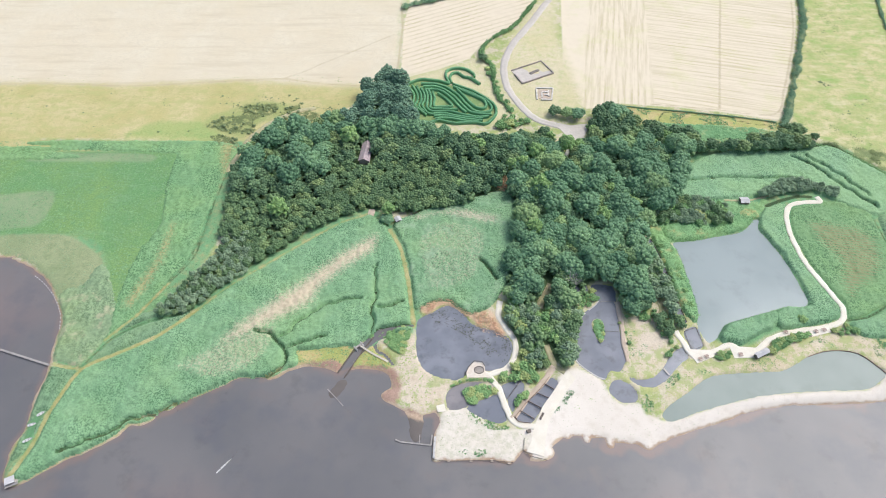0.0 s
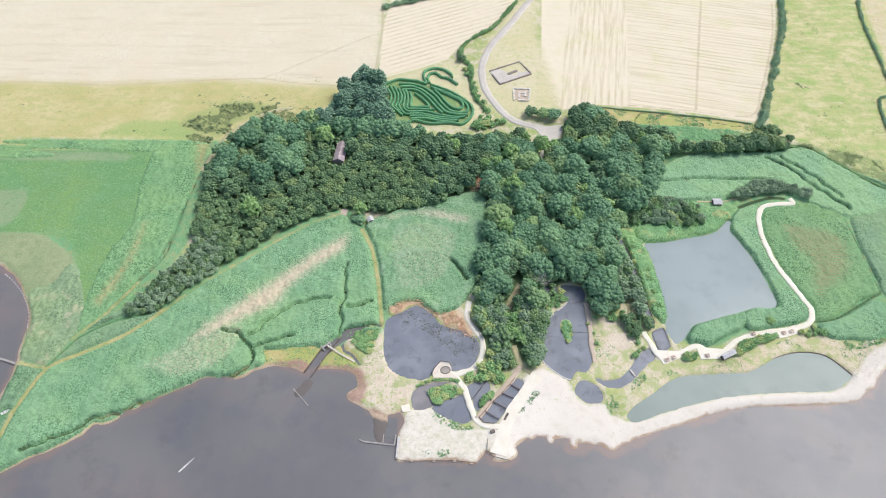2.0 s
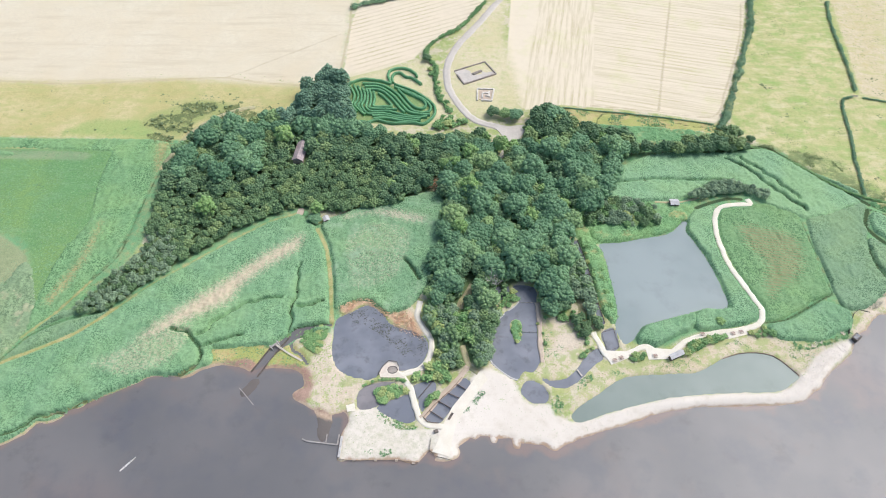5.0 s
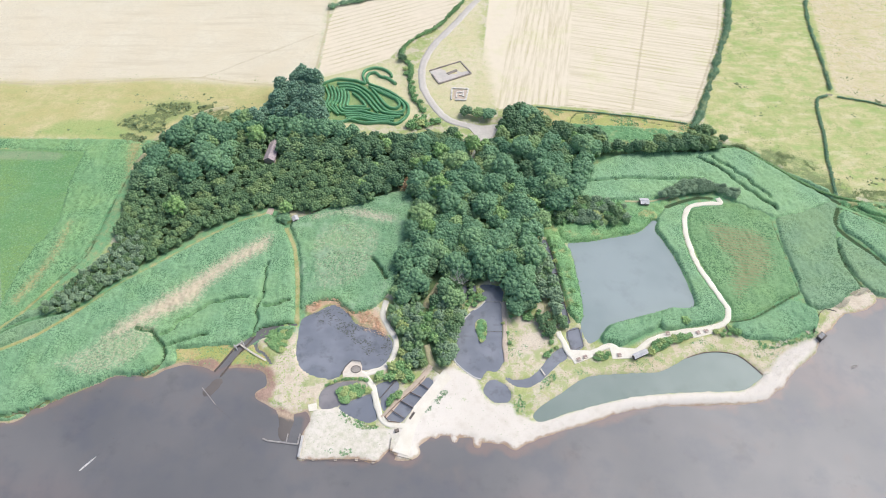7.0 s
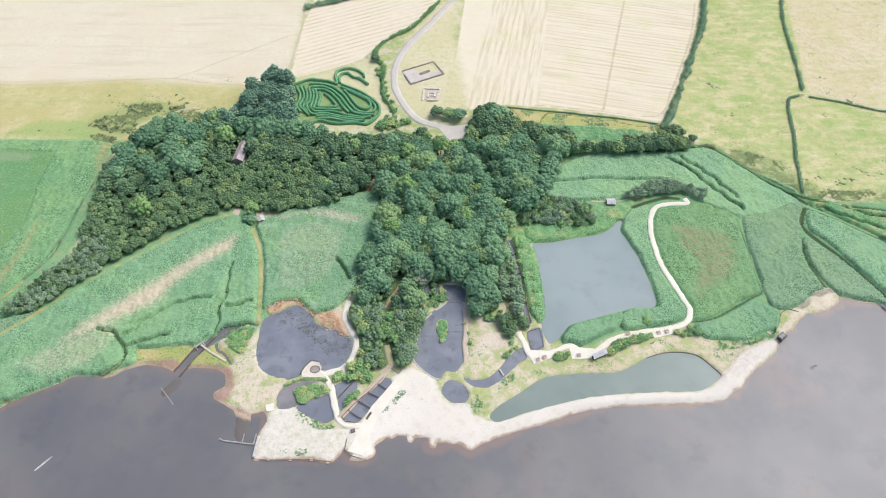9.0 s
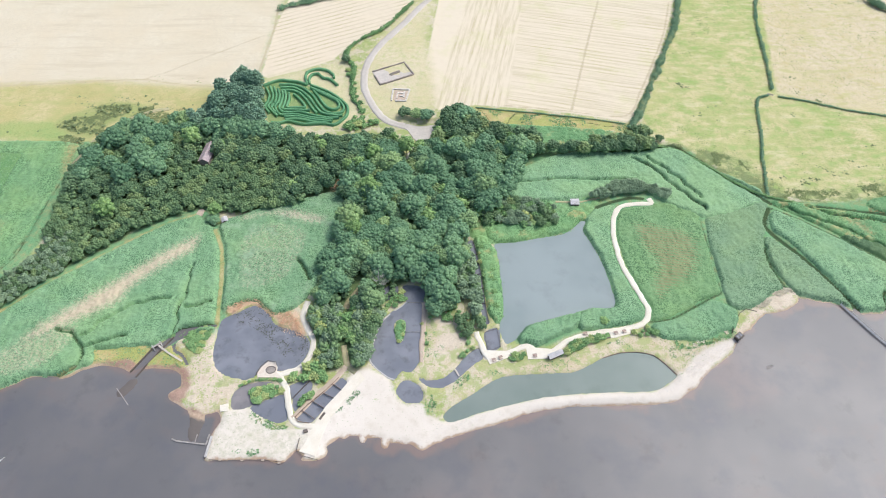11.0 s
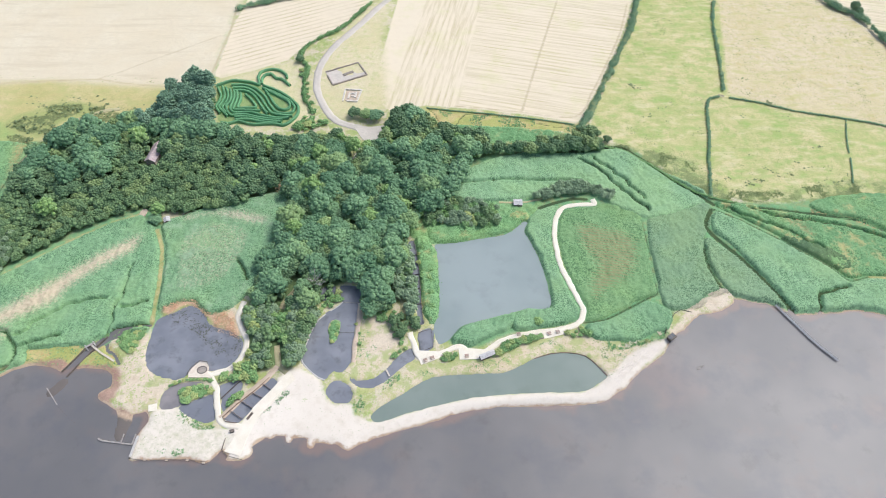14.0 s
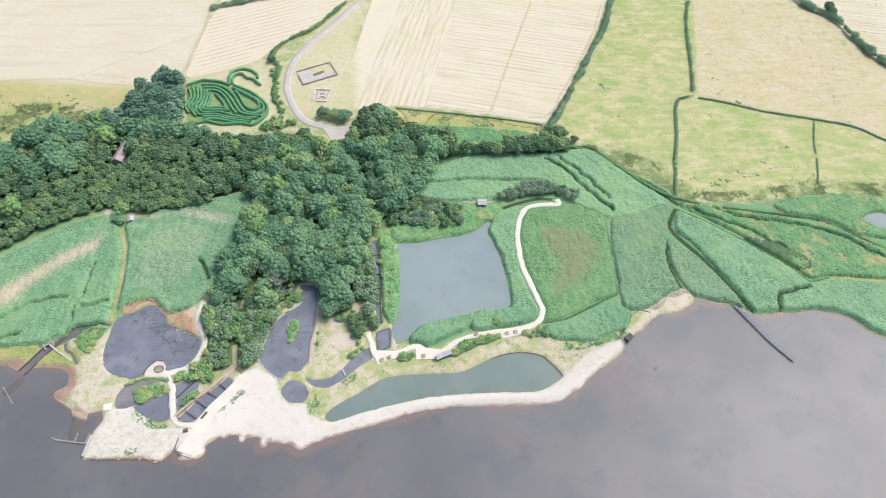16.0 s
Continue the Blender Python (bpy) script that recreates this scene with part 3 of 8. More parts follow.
SAND_BAR = [(124.5, 114.5), (143.5, 116.5), (160, 117.5), (174, 118), (183.5, 122.5), (186.5, 126.5), (191.5, 127.5), (200, 132), (201, 128), (194, 121), (185.5, 115), (179.5, 113), (158.5, 112), (135.5, 110.5), (123.5, 108.5)]
SAND_WEST = [(-20.5, 131), (-15.5, 139.5), (-13.5, 148), (-12, 148), (-11.5, 139.5), (-10.5, 131.5), (-7, 126.5), (0, 123), (3.5, 122), (-1, 118), (0, 109.5), (-4, 108.5), (-9, 107), (-15, 109), (-22, 115.5), (-21, 123)]
SAND_EAST = [(229.5, 160), (238.5, 166), (248.5, 169.5), (250.5, 165.5), (243.5, 159), (232.5, 156), (222, 148.5), (218.5, 145), (217, 146.5), (223, 153.5)]
SHINGLE_EAST = [(189.5, 127), (196.5, 135), (206, 140), (215, 143.5), (217.5, 143.5), (208.5, 134.5), (202, 130), (194, 124.5)]
DRY_BANK = [(104.5, 118), (112, 124.5), (123, 126), (142.5, 127.5), (156, 134.5), (171.5, 137.5), (181.5, 134.5), (187, 125), (200, 132), (198, 140), (181.5, 143), (171.5, 143.5), (160.5, 142), (140, 133.5), (122.5, 131), (108, 129), (99.5, 126), (92.5, 118)]
DRY_ISLE = [(82, 154), (90, 155.5), (94, 146.5), (97.5, 141), (95, 132.5), (87.5, 126), (80, 124.5), (74.5, 126.5), (78.5, 131), (77.5, 142), (79.5, 152.5)]
MUD_SHORE = [(-62, 129), (-47, 132), (-41, 129), (-34.5, 129.5), (-22.5, 128.5), (-18, 122.5), (-18, 115.5), (-19.5, 111.5), (-24, 112), (-28, 115.5), (-22.5, 119.5), (-22.5, 123.5), (-34.5, 125.5), (-43.5, 123), (-53, 126)]
MUD_TONGUE = [(-15.5, 110), (-9, 107), (-9.5, 97), (-12.5, 98.5), (-13, 104.5)]
DRY_REED = [(-97.5, 139), (-89, 150.5), (-78, 161.5), (-64.5, 174), (-52.5, 186), (-40, 196.5), (-32.5, 200.5), (-33.5, 190), (-46, 179), (-55.5, 168.5), (-60.5, 159), (-74, 150.5), (-87, 141.5)]
DRY_REED_B = [(-11.5, 158.5), (-7.5, 160), (1.5, 166), (8, 163), (14, 155.5), (21.5, 157), (27.5, 145), (24.5, 142), (16.5, 148), (9, 155.5), (0, 160), (-7.5, 154.5)]
WOOD_WEST = [(-128.5, 156), (-120, 154.5), (-111.5, 160.5), (-101, 172), (-90, 183), (-78, 193.5), (-66, 204.5), (-52.5, 213), (-37.5, 219.5), (-18.5, 216.5), (-7, 218.5), (4.5, 222), (5, 268.5), (-15.5, 277.5), (-20.5, 302.5), (-28.5, 320), (-38.5, 315.5), (-47.5, 302.5), (-59, 285), (-71, 279), (-89.5, 274.5), (-102, 266), (-108, 256), (-110.5, 236), (-109, 212.5), (-107, 190.5), (-116.5, 174.5), (-125, 159)]
WOOD_MIDDLE = [(4.5, 222), (19.5, 227.5), (31.5, 231.5), (35.5, 228.5), (37.5, 218), (40, 208), (35.5, 198), (33, 187.5), (31, 175.5), (29, 166), (37, 158.5), (59.5, 160), (68.5, 172.5), (79, 172.5), (82, 155.5), (91.5, 158.5), (96.5, 166.5), (103.5, 166.5), (100, 182.5), (97.5, 198.5), (103, 209.5), (117.5, 226), (119.5, 228.5), (128, 247), (127, 256), (136.5, 257.5), (139.5, 269.5), (125.5, 276.5), (107.5, 283.5), (98, 293.5), (85.5, 286), (78, 267), (69, 257.5), (62, 262.5), (58.5, 273), (30, 269.5), (5, 268.5)]
WOOD_SOUTH = [(28.5, 163), (37, 158.5), (59.5, 157), (56.5, 142), (55.5, 132.5), (50.5, 127), (49, 131), (44, 128.5), (40.5, 127), (33.5, 127), (32.5, 136.5), (30, 145), (28, 152.5)]
BELT_EAST = [(130.5, 256.5), (148, 259.5), (170, 259.5), (192, 260.5), (206, 264), (198.5, 266), (186, 270.5), (169, 266), (149.5, 262.5), (131, 262.5)]
SHRUB_LAKE = [(108, 205.5), (112.5, 209.5), (126.5, 207.5), (142.5, 208), (145.5, 213.5), (143.5, 222.5), (126.5, 225), (114.5, 224), (106, 213)]
SHRUB_NORTH = [(163, 226), (170, 232), (185, 238.5), (196, 236), (204, 231), (203, 227), (195, 229.5), (184, 230), (173, 227.5)]
HEDGE_STUBBLE = [(194, 281), (202, 294.5), (210.5, 313), (220.5, 335.5), (230, 356.5), (243, 386), (253, 418.5), (272, 440), (288, 520)]
HEDGE_ROAD = [(65, 413), (55.5, 395.5), (47, 380.5), (38, 372.5), (28.5, 362), (24.5, 348.5), (30.5, 337.5), (31, 322), (33, 307.5), (40, 293.5)]
HEDGE_FAR = [(-26, 405.5), (-13.5, 411.5), (2.5, 417.5), (40, 436)]
HEDGE_EAST = [(306, 416), (299, 391), (294.5, 364.5), (290.5, 340), (286, 317)]
HEDGE_GATE = [(281, 310.5), (275, 307.5), (271, 296), (267.5, 276.5), (262.5, 258.5), (260.5, 247.5), (258, 237.5), (256.5, 229.5)]
HEDGE_GATE_B = [(288, 309.5), (305, 305), (323, 297.5), (350.5, 291), (371, 284.5), (385, 273)]
HEDGE_NE = [(382.5, 420.5), (391.5, 406), (400, 397.5), (404, 378.5), (409.5, 356), (416, 341)]
HEDGE_SPUR = [(350, 289.5), (344, 272.5), (339.5, 254.5), (334.5, 239.5)]
DITCH_NE = [(203, 266), (215.5, 266), (226.5, 256), (239.5, 241.5), (252, 228.5), (256.5, 224)]
DITCH_CUT = [(254, 220), (249, 207.5), (260, 189.5), (270.5, 169.5), (275, 158)]
DITCH_MEADOW = [(-163.5, 130), (-153.5, 128), (-149.5, 134.5), (-144, 143), (-131.5, 151), (-117.5, 155)]
DITCH_ROUND = [(-219.5, 203), (-191.5, 202.5), (-175, 196.5), (-163.5, 186), (-158, 176), (-158.5, 160), (-161.5, 151)]
DITCH_LINE = [(-128.5, 173), (-122.5, 185), (-119.5, 200), (-119, 218)]
BARN = [(-44, 265.5), (-39, 264), (-40, 250.5), (-45.5, 251)]
HUT_A = [(153, 225), (157, 225), (157, 221.5), (153, 221.5)]
HUT_B = [(132.5, 133.5), (138, 136.5), (139, 134.5), (133, 132)]
HIDE_E = [(215, 143.5), (217.5, 145.5), (218.5, 143.5), (216, 141.5)]
HUT_C = [(-24, 210.5), (-22.5, 212.5), (-21, 210), (-23, 207.5)]
JETTY = [(268.5, 161.5), (272.5, 154), (279, 142.5), (286, 133)]
BARRIER_W = [(-190.5, 137), (-166.5, 129.5)]
RUIN_A = [(42.5, 333), (62, 343), (68.5, 330.5), (48.5, 320)]
RUIN_B = [(56.5, 316), (66.5, 315.5), (64.5, 304.5), (56, 305)]
POSTS_A = [(-47.5, 118), (-44, 114.5), (-39.5, 110), (-35, 106.5), (-30, 103)]
LOGBOAT = [(-86, 84), (-81.5, 89.5)]
BOATS = [(-161, 107.5), (-163, 103), (-162, 96.5)]
BUOYS = [(-191.5, 176.5), (-185.5, 172), (-178, 164.5), (-172, 155.5), (-169.5, 148)]
SLUICE = [(-36.5, 138.5)]
PATIO = [(-36.5, 215.5)]
BUSH_A = [(-28, 210)]
GATE = [(283, 311)]
MAZE_A = [(-22.75, 318.25), (-18.75, 321), (-13.75, 323.5), (-7.75, 323), (-1.5, 321.75), (3.5, 319.5), (3, 322.5), (1.75, 326.75), (2.25, 331.25), (5.25, 334), (9.5, 335), (14.75, 333.25), (19, 328.75), (19.25, 326)]
MAZE_B = [(5.25, 320), (4.25, 325.5), (5.75, 329.25), (9.25, 330), (12.75, 326.25), (16.75, 325), (22.5, 319)]
MAZE_C = [(6, 319), (12.25, 315.75), (19, 311.5), (25.75, 305.25), (30.25, 299.25), (31, 292.5), (28.25, 286.75), (24.25, 283), (17.75, 284), (8, 283.25), (3.5, 284), (-2.5, 286), (-7.5, 284), (-12, 284.75)]
MAZE_D = [(6.25, 316.25), (13, 312.75), (19.5, 308.25), (25.25, 303.5), (28.25, 298.5), (27.75, 294.25), (23.5, 292.75), (18.25, 294.25), (13.75, 300), (8.75, 308.75), (2, 315.75), (-5.5, 319), (-13.25, 319.25)]
MAZE_E = [(8.5, 313.5), (12.25, 307.75), (15.75, 301.75), (19.5, 297.25), (23.5, 296.25), (25.5, 299.25), (24, 303.5), (19.75, 307), (14.5, 310.5), (9.75, 314)]
MAZE_F = [(-12, 316.5), (-5, 316.5), (0.75, 313.5), (6.75, 307), (11.75, 298.75), (16, 293.25), (22.75, 291.25), (28.25, 291)]
MAZE_G = [(-10.75, 313.75), (-4.5, 313.75), (0.25, 311.25), (5, 305.5), (9.5, 297.75), (13.5, 292.5)]
MAZE_H = [(-6.25, 311.5), (-5, 306), (-5.25, 298.25), (-0.75, 297.75), (4.75, 298), (5.25, 299.5), (1, 306), (-3, 310.25)]
MAZE_I = [(-8.75, 313.25), (-7.25, 307.75), (-7.25, 300.5), (-7.25, 296.5), (-0.25, 295.75), (8.75, 295.5)]
MAZE_J = [(-10.75, 313.75), (-9.25, 309), (-9.25, 302.5), (-9.5, 297.25), (-6, 293.5), (3.5, 293.75), (11.75, 290.75), (21, 288.75), (26.5, 289.25)]
MAZE_K = [(-13.25, 315), (-11.25, 309.5), (-11, 303.25), (-12.25, 298.75), (-8, 291.5), (0.5, 291.75), (11.25, 288.75), (23, 287.25)]
MAZE_L = [(-16, 316.5), (-13.25, 309.5), (-13, 303.25), (-14.25, 298.25), (-10.75, 293)]
MAZE_M = [(-18.5, 317.5), (-15.25, 309.25), (-15.25, 303.25), (-16.5, 299), (-12.75, 294), (-9.5, 290.25)]
MAZE_N = [(-21, 316.5), (-17.5, 309.25), (-17.5, 303.25), (-18.25, 299), (-14.75, 293)]
MAZE_O = [(-5.25, 289.5), (2.25, 289.75), (12, 287), (22.75, 285.5)]
MAZE_P = [(-4.5, 287.25), (3.25, 287.75), (12, 285.25), (20.75, 284.25)]
MARSH_WEST = [(-151.5, 129), (-144, 142), (-132.5, 155), (-126.5, 160), (-118.5, 179), (-110.5, 196.5), (-112.5, 218.5), (-113.5, 238.5), (-111, 264), (-128, 269.5), (-185, 269.5), (-232, 269.5), (-330, 262), (-330, 210), (-219, 201.5), (-188, 201.5), (-169.5, 196.5), (-159.5, 182.5), (-154, 166), (-161.5, 151)]
MARSH_EAST = [(125.5, 227.5), (116, 240), (126, 262), (139.5, 264), (161.5, 264), (189.5, 263), (206, 268), (221.5, 266), (234.5, 249.5), (256, 228), (292, 225), (317, 229), (367.5, 231.5), (470, 235), (470, 80), (420, 104), (330.5, 145), (317.5, 156), (306, 158.5), (278.5, 156.5), (268, 161), (253.5, 164.5), (245.5, 168), (229.5, 160), (217, 155), (215, 145), (201, 142), (185, 143), (177, 150.5), (175, 187), (171.5, 208.5), (176, 222), (154, 227)]
MARSH_LAKE = [(108, 204.5), (111.5, 198.5), (113, 189.5), (114, 154), (119.5, 141), (131, 138.5), (147.5, 145.5), (175, 151.5), (180.5, 157.5), (176.5, 171.5), (173, 193.5), (175.5, 215.5), (180, 222.5), (159, 227.5), (143.5, 223), (125, 215.5)]
RUSHES = [(198, 266), (216, 269), (228, 265), (240, 261.5), (255.5, 254), (260, 239), (285.5, 233), (336, 241.5), (371.5, 241), (470, 258), (470, 235), (366, 229), (331.5, 228.5), (292, 225), (256, 228), (234.5, 247), (218.5, 264.5)]
SHRUB_PATH = [(8.2, 116.5), (13, 119.5), (21, 119.6), (22, 117), (14, 113.8), (11.5, 111.5)]
SHRUB_BEND = [(22.5, 124.5), (28.5, 128.5), (35.5, 127), (39, 122), (34, 120.5), (27, 121.5), (23.5, 120.5)]
SHRUB_PENS = [(27.5, 108.5), (30, 113.5), (37.5, 119), (41.5, 122.5), (43, 121), (37, 115.5), (32, 112), (29, 108)]
SHRUB_CREEK = [(-26, 144.5), (-20, 147.5), (-15, 148), (-15.5, 141), (-17.5, 135), (-22, 137), (-25.5, 140.5)]
SHRUB_CREEK_B = [(-33, 141.5), (-27, 144), (-23.5, 145.5), (-29, 147.5), (-32, 145)]
SHRUB_LAKE_PATH = [(136, 136.5), (141, 139), (149.5, 142.5), (158.5, 146), (160, 144), (148.5, 139), (137.5, 134)]
SHRUB_PLAZA = [(115.5, 133.5), (119, 137), (123.5, 137.5), (123.5, 133.5), (118, 131.5)]
SHRUB_EAST_PATH = [(171.5, 148), (178.5, 149.5), (181, 145.5), (175.5, 144), (171, 145)]
SHRUB_ISLE = [(78, 154), (82, 154.5), (83.5, 149.5), (81.5, 142), (78.5, 135)]
SHRUB_POND_E = [(93.5, 152.5), (102.5, 154), (105.5, 146.5), (101, 143), (95, 145)]
SHRUB_POND_TOP = [(65.5, 166), (68.5, 168.5), (70.5, 163), (64.5, 158.5), (60, 155.5), (62.5, 161.5)]
SHRUB_STUBBLE = [(193, 277.5), (201.5, 279), (210.5, 271.5), (206, 265), (191.5, 265), (184.5, 268)]
SHRUB_MAZE = [(30.5, 281), (35, 291), (41, 288.5), (49, 285.5), (42.5, 280.5), (34, 278.5)]
SHRUB_SHORE = [(189, 142.5), (201, 142), (211.5, 145.5), (216.5, 147), (213.5, 143.5), (203.5, 140), (190.5, 137.5)]
SHRUB_STRIP = [(104, 193), (108, 193), (112.5, 173), (114, 158.5), (111.5, 154), (108.5, 163), (106, 176)]
GREEN_SPIT = [(-23, 132.5), (-16, 139.5), (-12, 131), (-3.5, 123.5), (3.5, 118), (-1, 110.5), (-9, 110.5), (-16, 114.5), (-20, 120.5)]
GREEN_LAGOON = [(78.5, 112.5), (85.5, 118), (99, 124.5), (105.5, 128.5), (104.5, 121), (94.5, 114.5), (87, 107), (81.5, 108)]
GREEN_CREEK = [(-64.5, 138), (-45.5, 141.5), (-33, 140.5), (-23, 134), (-22.5, 127), (-34.5, 128.5), (-46.5, 127), (-58.5, 129.5), (-64.5, 131)]
BED_CREEK_A = [(-32, 142), (-31.5, 151), (-31.5, 160), (-31.5, 172.5), (-31.5, 182.5)]
BED_CREEK_B = [(-71.5, 143), (-64, 151), (-57, 157.5), (-47.5, 161.5), (-37.5, 163)]
BED_CREEK_C = [(-29.5, 158.5), (-24, 160), (-18.5, 161.5)]
BED_CREEK_D = [(25, 174), (21.5, 180.5), (17.5, 186)]
BED_CREEK_E = [(244.5, 194.5), (244, 184), (245, 176), (248, 168)]
BED_CREEK_F = [(287.5, 158), (291.5, 166.5), (298, 170), (305.5, 172)]
EAST_PATH_FIELD = [(179.5, 151.5), (190, 153.5), (204, 161), (210, 164.5), (215.5, 167)]
DITCH_FAR = [(279.5, 222), (307, 217.5), (328.5, 213), (341.5, 202.5), (352, 195.5)]
BAR_FULL = [(84.5, 101.5), (91, 104), (100.5, 108), (115, 112), (129.5, 115), (143.5, 116.5), (160, 117.5), (174, 118), (183.5, 122.5), (186.5, 126.5), (192.5, 128), (200, 130.5), (194, 121), (185.5, 115), (179.5, 113), (158.5, 112), (135.5, 110.5), (111.5, 104.5), (88.5, 97)]
MARSH_NORTH = [(101.5, 209.5), (117.5, 227), (132.5, 229), (159.5, 229.5), (170.5, 227.5), (156, 211.5), (137, 202), (111.5, 197.5), (103, 198.5)]
WEED_STRIP = [(41.5, 108), (43.5, 112.5), (48.5, 116), (53, 118), (54.5, 116.5), (50, 113), (46, 109), (43, 106.5)]
WEED_INNER = [(9.5, 110), (14.5, 106), (23.5, 103), (27, 101.5), (21, 100.5), (14.5, 102.5), (7.5, 107)]
WEED_TIP = [(11.5, 92.5), (16.5, 93), (16.5, 90.5), (12, 90)]
WEED_TIP_B = [(4, 91.5), (9.5, 93.5), (10, 91.5), (5, 90)]
WEED_POND = [(-8, 155), (4, 157.5), (16.5, 154), (28.5, 145), (29, 134), (23, 131), (14, 139), (5, 147), (-5, 151)]
PATH_PENS = [(27.5, 105.5), (32.5, 112), (38.5, 118.5), (43.5, 124), (46.5, 129)]
SPIT_LEFT = [(-2, 107), (2.5, 109), (10.5, 108.5), (17.5, 103.5), (27, 100.5), (34, 98.5), (32.5, 92), (26.5, 88.5), (10.5, 89.5), (-3.5, 90), (-3.5, 99)]
SHRUB_EAST = [(286.5, 201.5), (300.5, 196.5), (311.5, 187), (307.5, 181.5), (295, 188.5), (284.5, 196.5)]
BED_CREEK_G = [(191, 256.5), (201, 248), (212.5, 232.5), (222, 219)]
BED_CREEK_H = [(198, 258.5), (210, 245), (221.5, 227.5)]
BED_CREEK_I = [(124.5, 237.5), (139.5, 239.5), (154.5, 241), (188, 239.5)]
BED_CREEK_J = [(273.5, 221.5), (292, 214), (311, 211.5), (328.5, 205.5), (347.5, 190)]
BED_CREEK_K = [(260.5, 221.5), (274.5, 214), (289, 205), (302.5, 195)]
SPOT_TREES = [(-51, 265), (-34.5, 261.5), (42.5, 246.5), (36.5, 245.5), (50, 252.5), (67, 259.5), (49.5, 227.5), (56, 224.5), (-82, 213), (44, 199.5)]
WHEEL_A = [(-269.5, 320), (-235.5, 320.5), (-193.5, 318), (-156.5, 320.5), (-122.5, 323.5), (-98.5, 325), (-77, 321), (-49.5, 318)]
WHEEL_B = [(-98.5, 325), (-85.5, 333), (-76, 340.5), (-52.5, 357.5), (-31.5, 373.5)]
WHEEL_C = [(-29, 412), (-27, 383.5), (-27.5, 364), (-28, 342.5), (-29, 326)]
WHEEL_D = [(196, 418), (184, 375.5), (172, 332), (162.5, 297)]
WHEEL_F = [(245, 414.5), (233, 376), (217, 338), (206.5, 315.5), (193, 292), (156, 297), (123.5, 301)]
PALE_MIDDLE = [(-16, 200), (-5, 212), (10, 213), (24, 205), (24, 190), (18, 172), (6, 165), (-8, 163), (-14, 180)]
RUST_MIDDLE = [(-20, 214), (-7, 217), (4.5, 220), (19, 218), (30, 213), (27, 206.5), (13, 208), (-1, 211.5), (-12.5, 208)]
ROUGH_STRIP = [(106.5, 299), (139, 295), (165, 291), (193.5, 285.5), (193.5, 279), (153.5, 281.5), (121.5, 283), (105.5, 288)]
PATH_GATE = [(73.5, 270.5), (70, 263), (67, 256)]
BROWN_FIELD = [(181, 210.5), (196.5, 210.5), (212.5, 203.5), (212.5, 187.5), (207.5, 177), (197, 169), (185.5, 161.5), (183, 173.5), (187.5, 184), (182.5, 194)]
RUST_EAST = [(284.5, 221.5), (297, 216), (305, 203), (299, 198), (290.5, 205), (283.5, 214)]
RUST_LINE = [(305, 221), (320, 218.5), (331.5, 212.5), (348, 200), (347, 197), (331, 209), (319, 215.5), (305, 218.5)]
WOOD_STRIP = [(96.5, 193.5), (100.5, 193.5), (104, 169.5), (104.5, 157.5), (102.5, 153.5), (97.5, 162.5), (94, 172.5)]
ISLE_SAND = [(86, 154.9), (90.3, 155.9), (94, 150), (96.2, 143.3), (94, 137.8), (88.5, 134.4), (85.1, 132.6), (83, 135.7), (85.2, 143.2)]
POND_PATH = [(79, 161.5), (79, 151), (78.5, 141), (78.5, 131)]
RAMP = [(-3, 111), (0.3, 111.8), (1.1, 108.6), (-2.3, 108.2)]
BIN = [(33.5, 100)]
PIERS = [(2, 88.5), (10.5, 88.5), (18.5, 88.5), (25, 87.5)]
WALL_W = [(-3, 98), (-3.5, 89.5)]
SHRUB_CHANNEL = [(95, 146.5), (99.5, 143), (102, 137.5), (98, 130.5), (94, 130), (97, 138)]
SHRUB_ISLE_TOP = [(85, 158.5), (91, 160.5), (96.5, 157.5), (93.5, 153), (87.5, 152)]
SCRUB_TRACK = [(-116, 245), (-113, 256), (-110, 267), (-105.5, 276.5), (-96, 287.5), (-84, 295), (-74.5, 297)]
HEDGE_LOW = [(106.5, 299), (123, 296.5), (139, 294.5), (165, 290.5), (191.5, 285)]
CLEARING = [(102, 245.5), (106, 246.5), (108.5, 245)]
DEAD_TREES = [(81.5, 245), (58, 170)]
HEATH_A = [(-135.6, 282.5), (-125.6, 289.6), (-116.6, 291.5), (-116, 299.9), (-99.5, 300.7), (-97.3, 295.2), (-108.6, 286.1), (-108, 277.3), (-117.9, 275.6)]
HEATH_B = [(-95.5, 291.5), (-87.4, 300), (-83.2, 295.2), (-92.6, 287.9)]
HEATH_C = [(-106.5, 298.5), (-103, 300.5), (-99, 302), (-98, 299), (-101.5, 297), (-105, 296)]
HEATH_D = [(-131, 273), (-124, 274), (-116, 269.5), (-120, 267.5), (-128, 269)]
HEATH_E = [(-102.3, 277.3), (-90.5, 289.7), (-79.6, 295.2), (-71.8, 289.8), (-86.8, 280.8)]
HEATH_SPOTS = [(-127, 289), (-126.5, 302.5), (-122, 300), (-118, 297.5), (-114.5, 299), (-110, 301.5), (-103, 305), (-94, 301), (-84, 301), (-74, 298.5), (-67, 296.5), (-65.5, 295), (-69.5, 297.5), (-107.5, 308), (-98.5, 306.5), (-130, 307.5), (-88.5, 305)]
TUSSOCK_SPOTS = [(279.5, 240.5), (325.5, 267.5), (292.5, 250.5), (297.5, 245), (304, 246), (315.5, 251), (247, 300.5), (232, 321.5), (291, 294), (300.5, 328), (301, 314.5), (285.5, 241.5), (321, 242.5), (326.5, 239.5), (315, 237.5), (237, 293.5), (311.5, 305.5), (236, 318), (279.5, 238.5), (310.5, 254.5), (268, 242), (263, 239), (334.5, 246)]
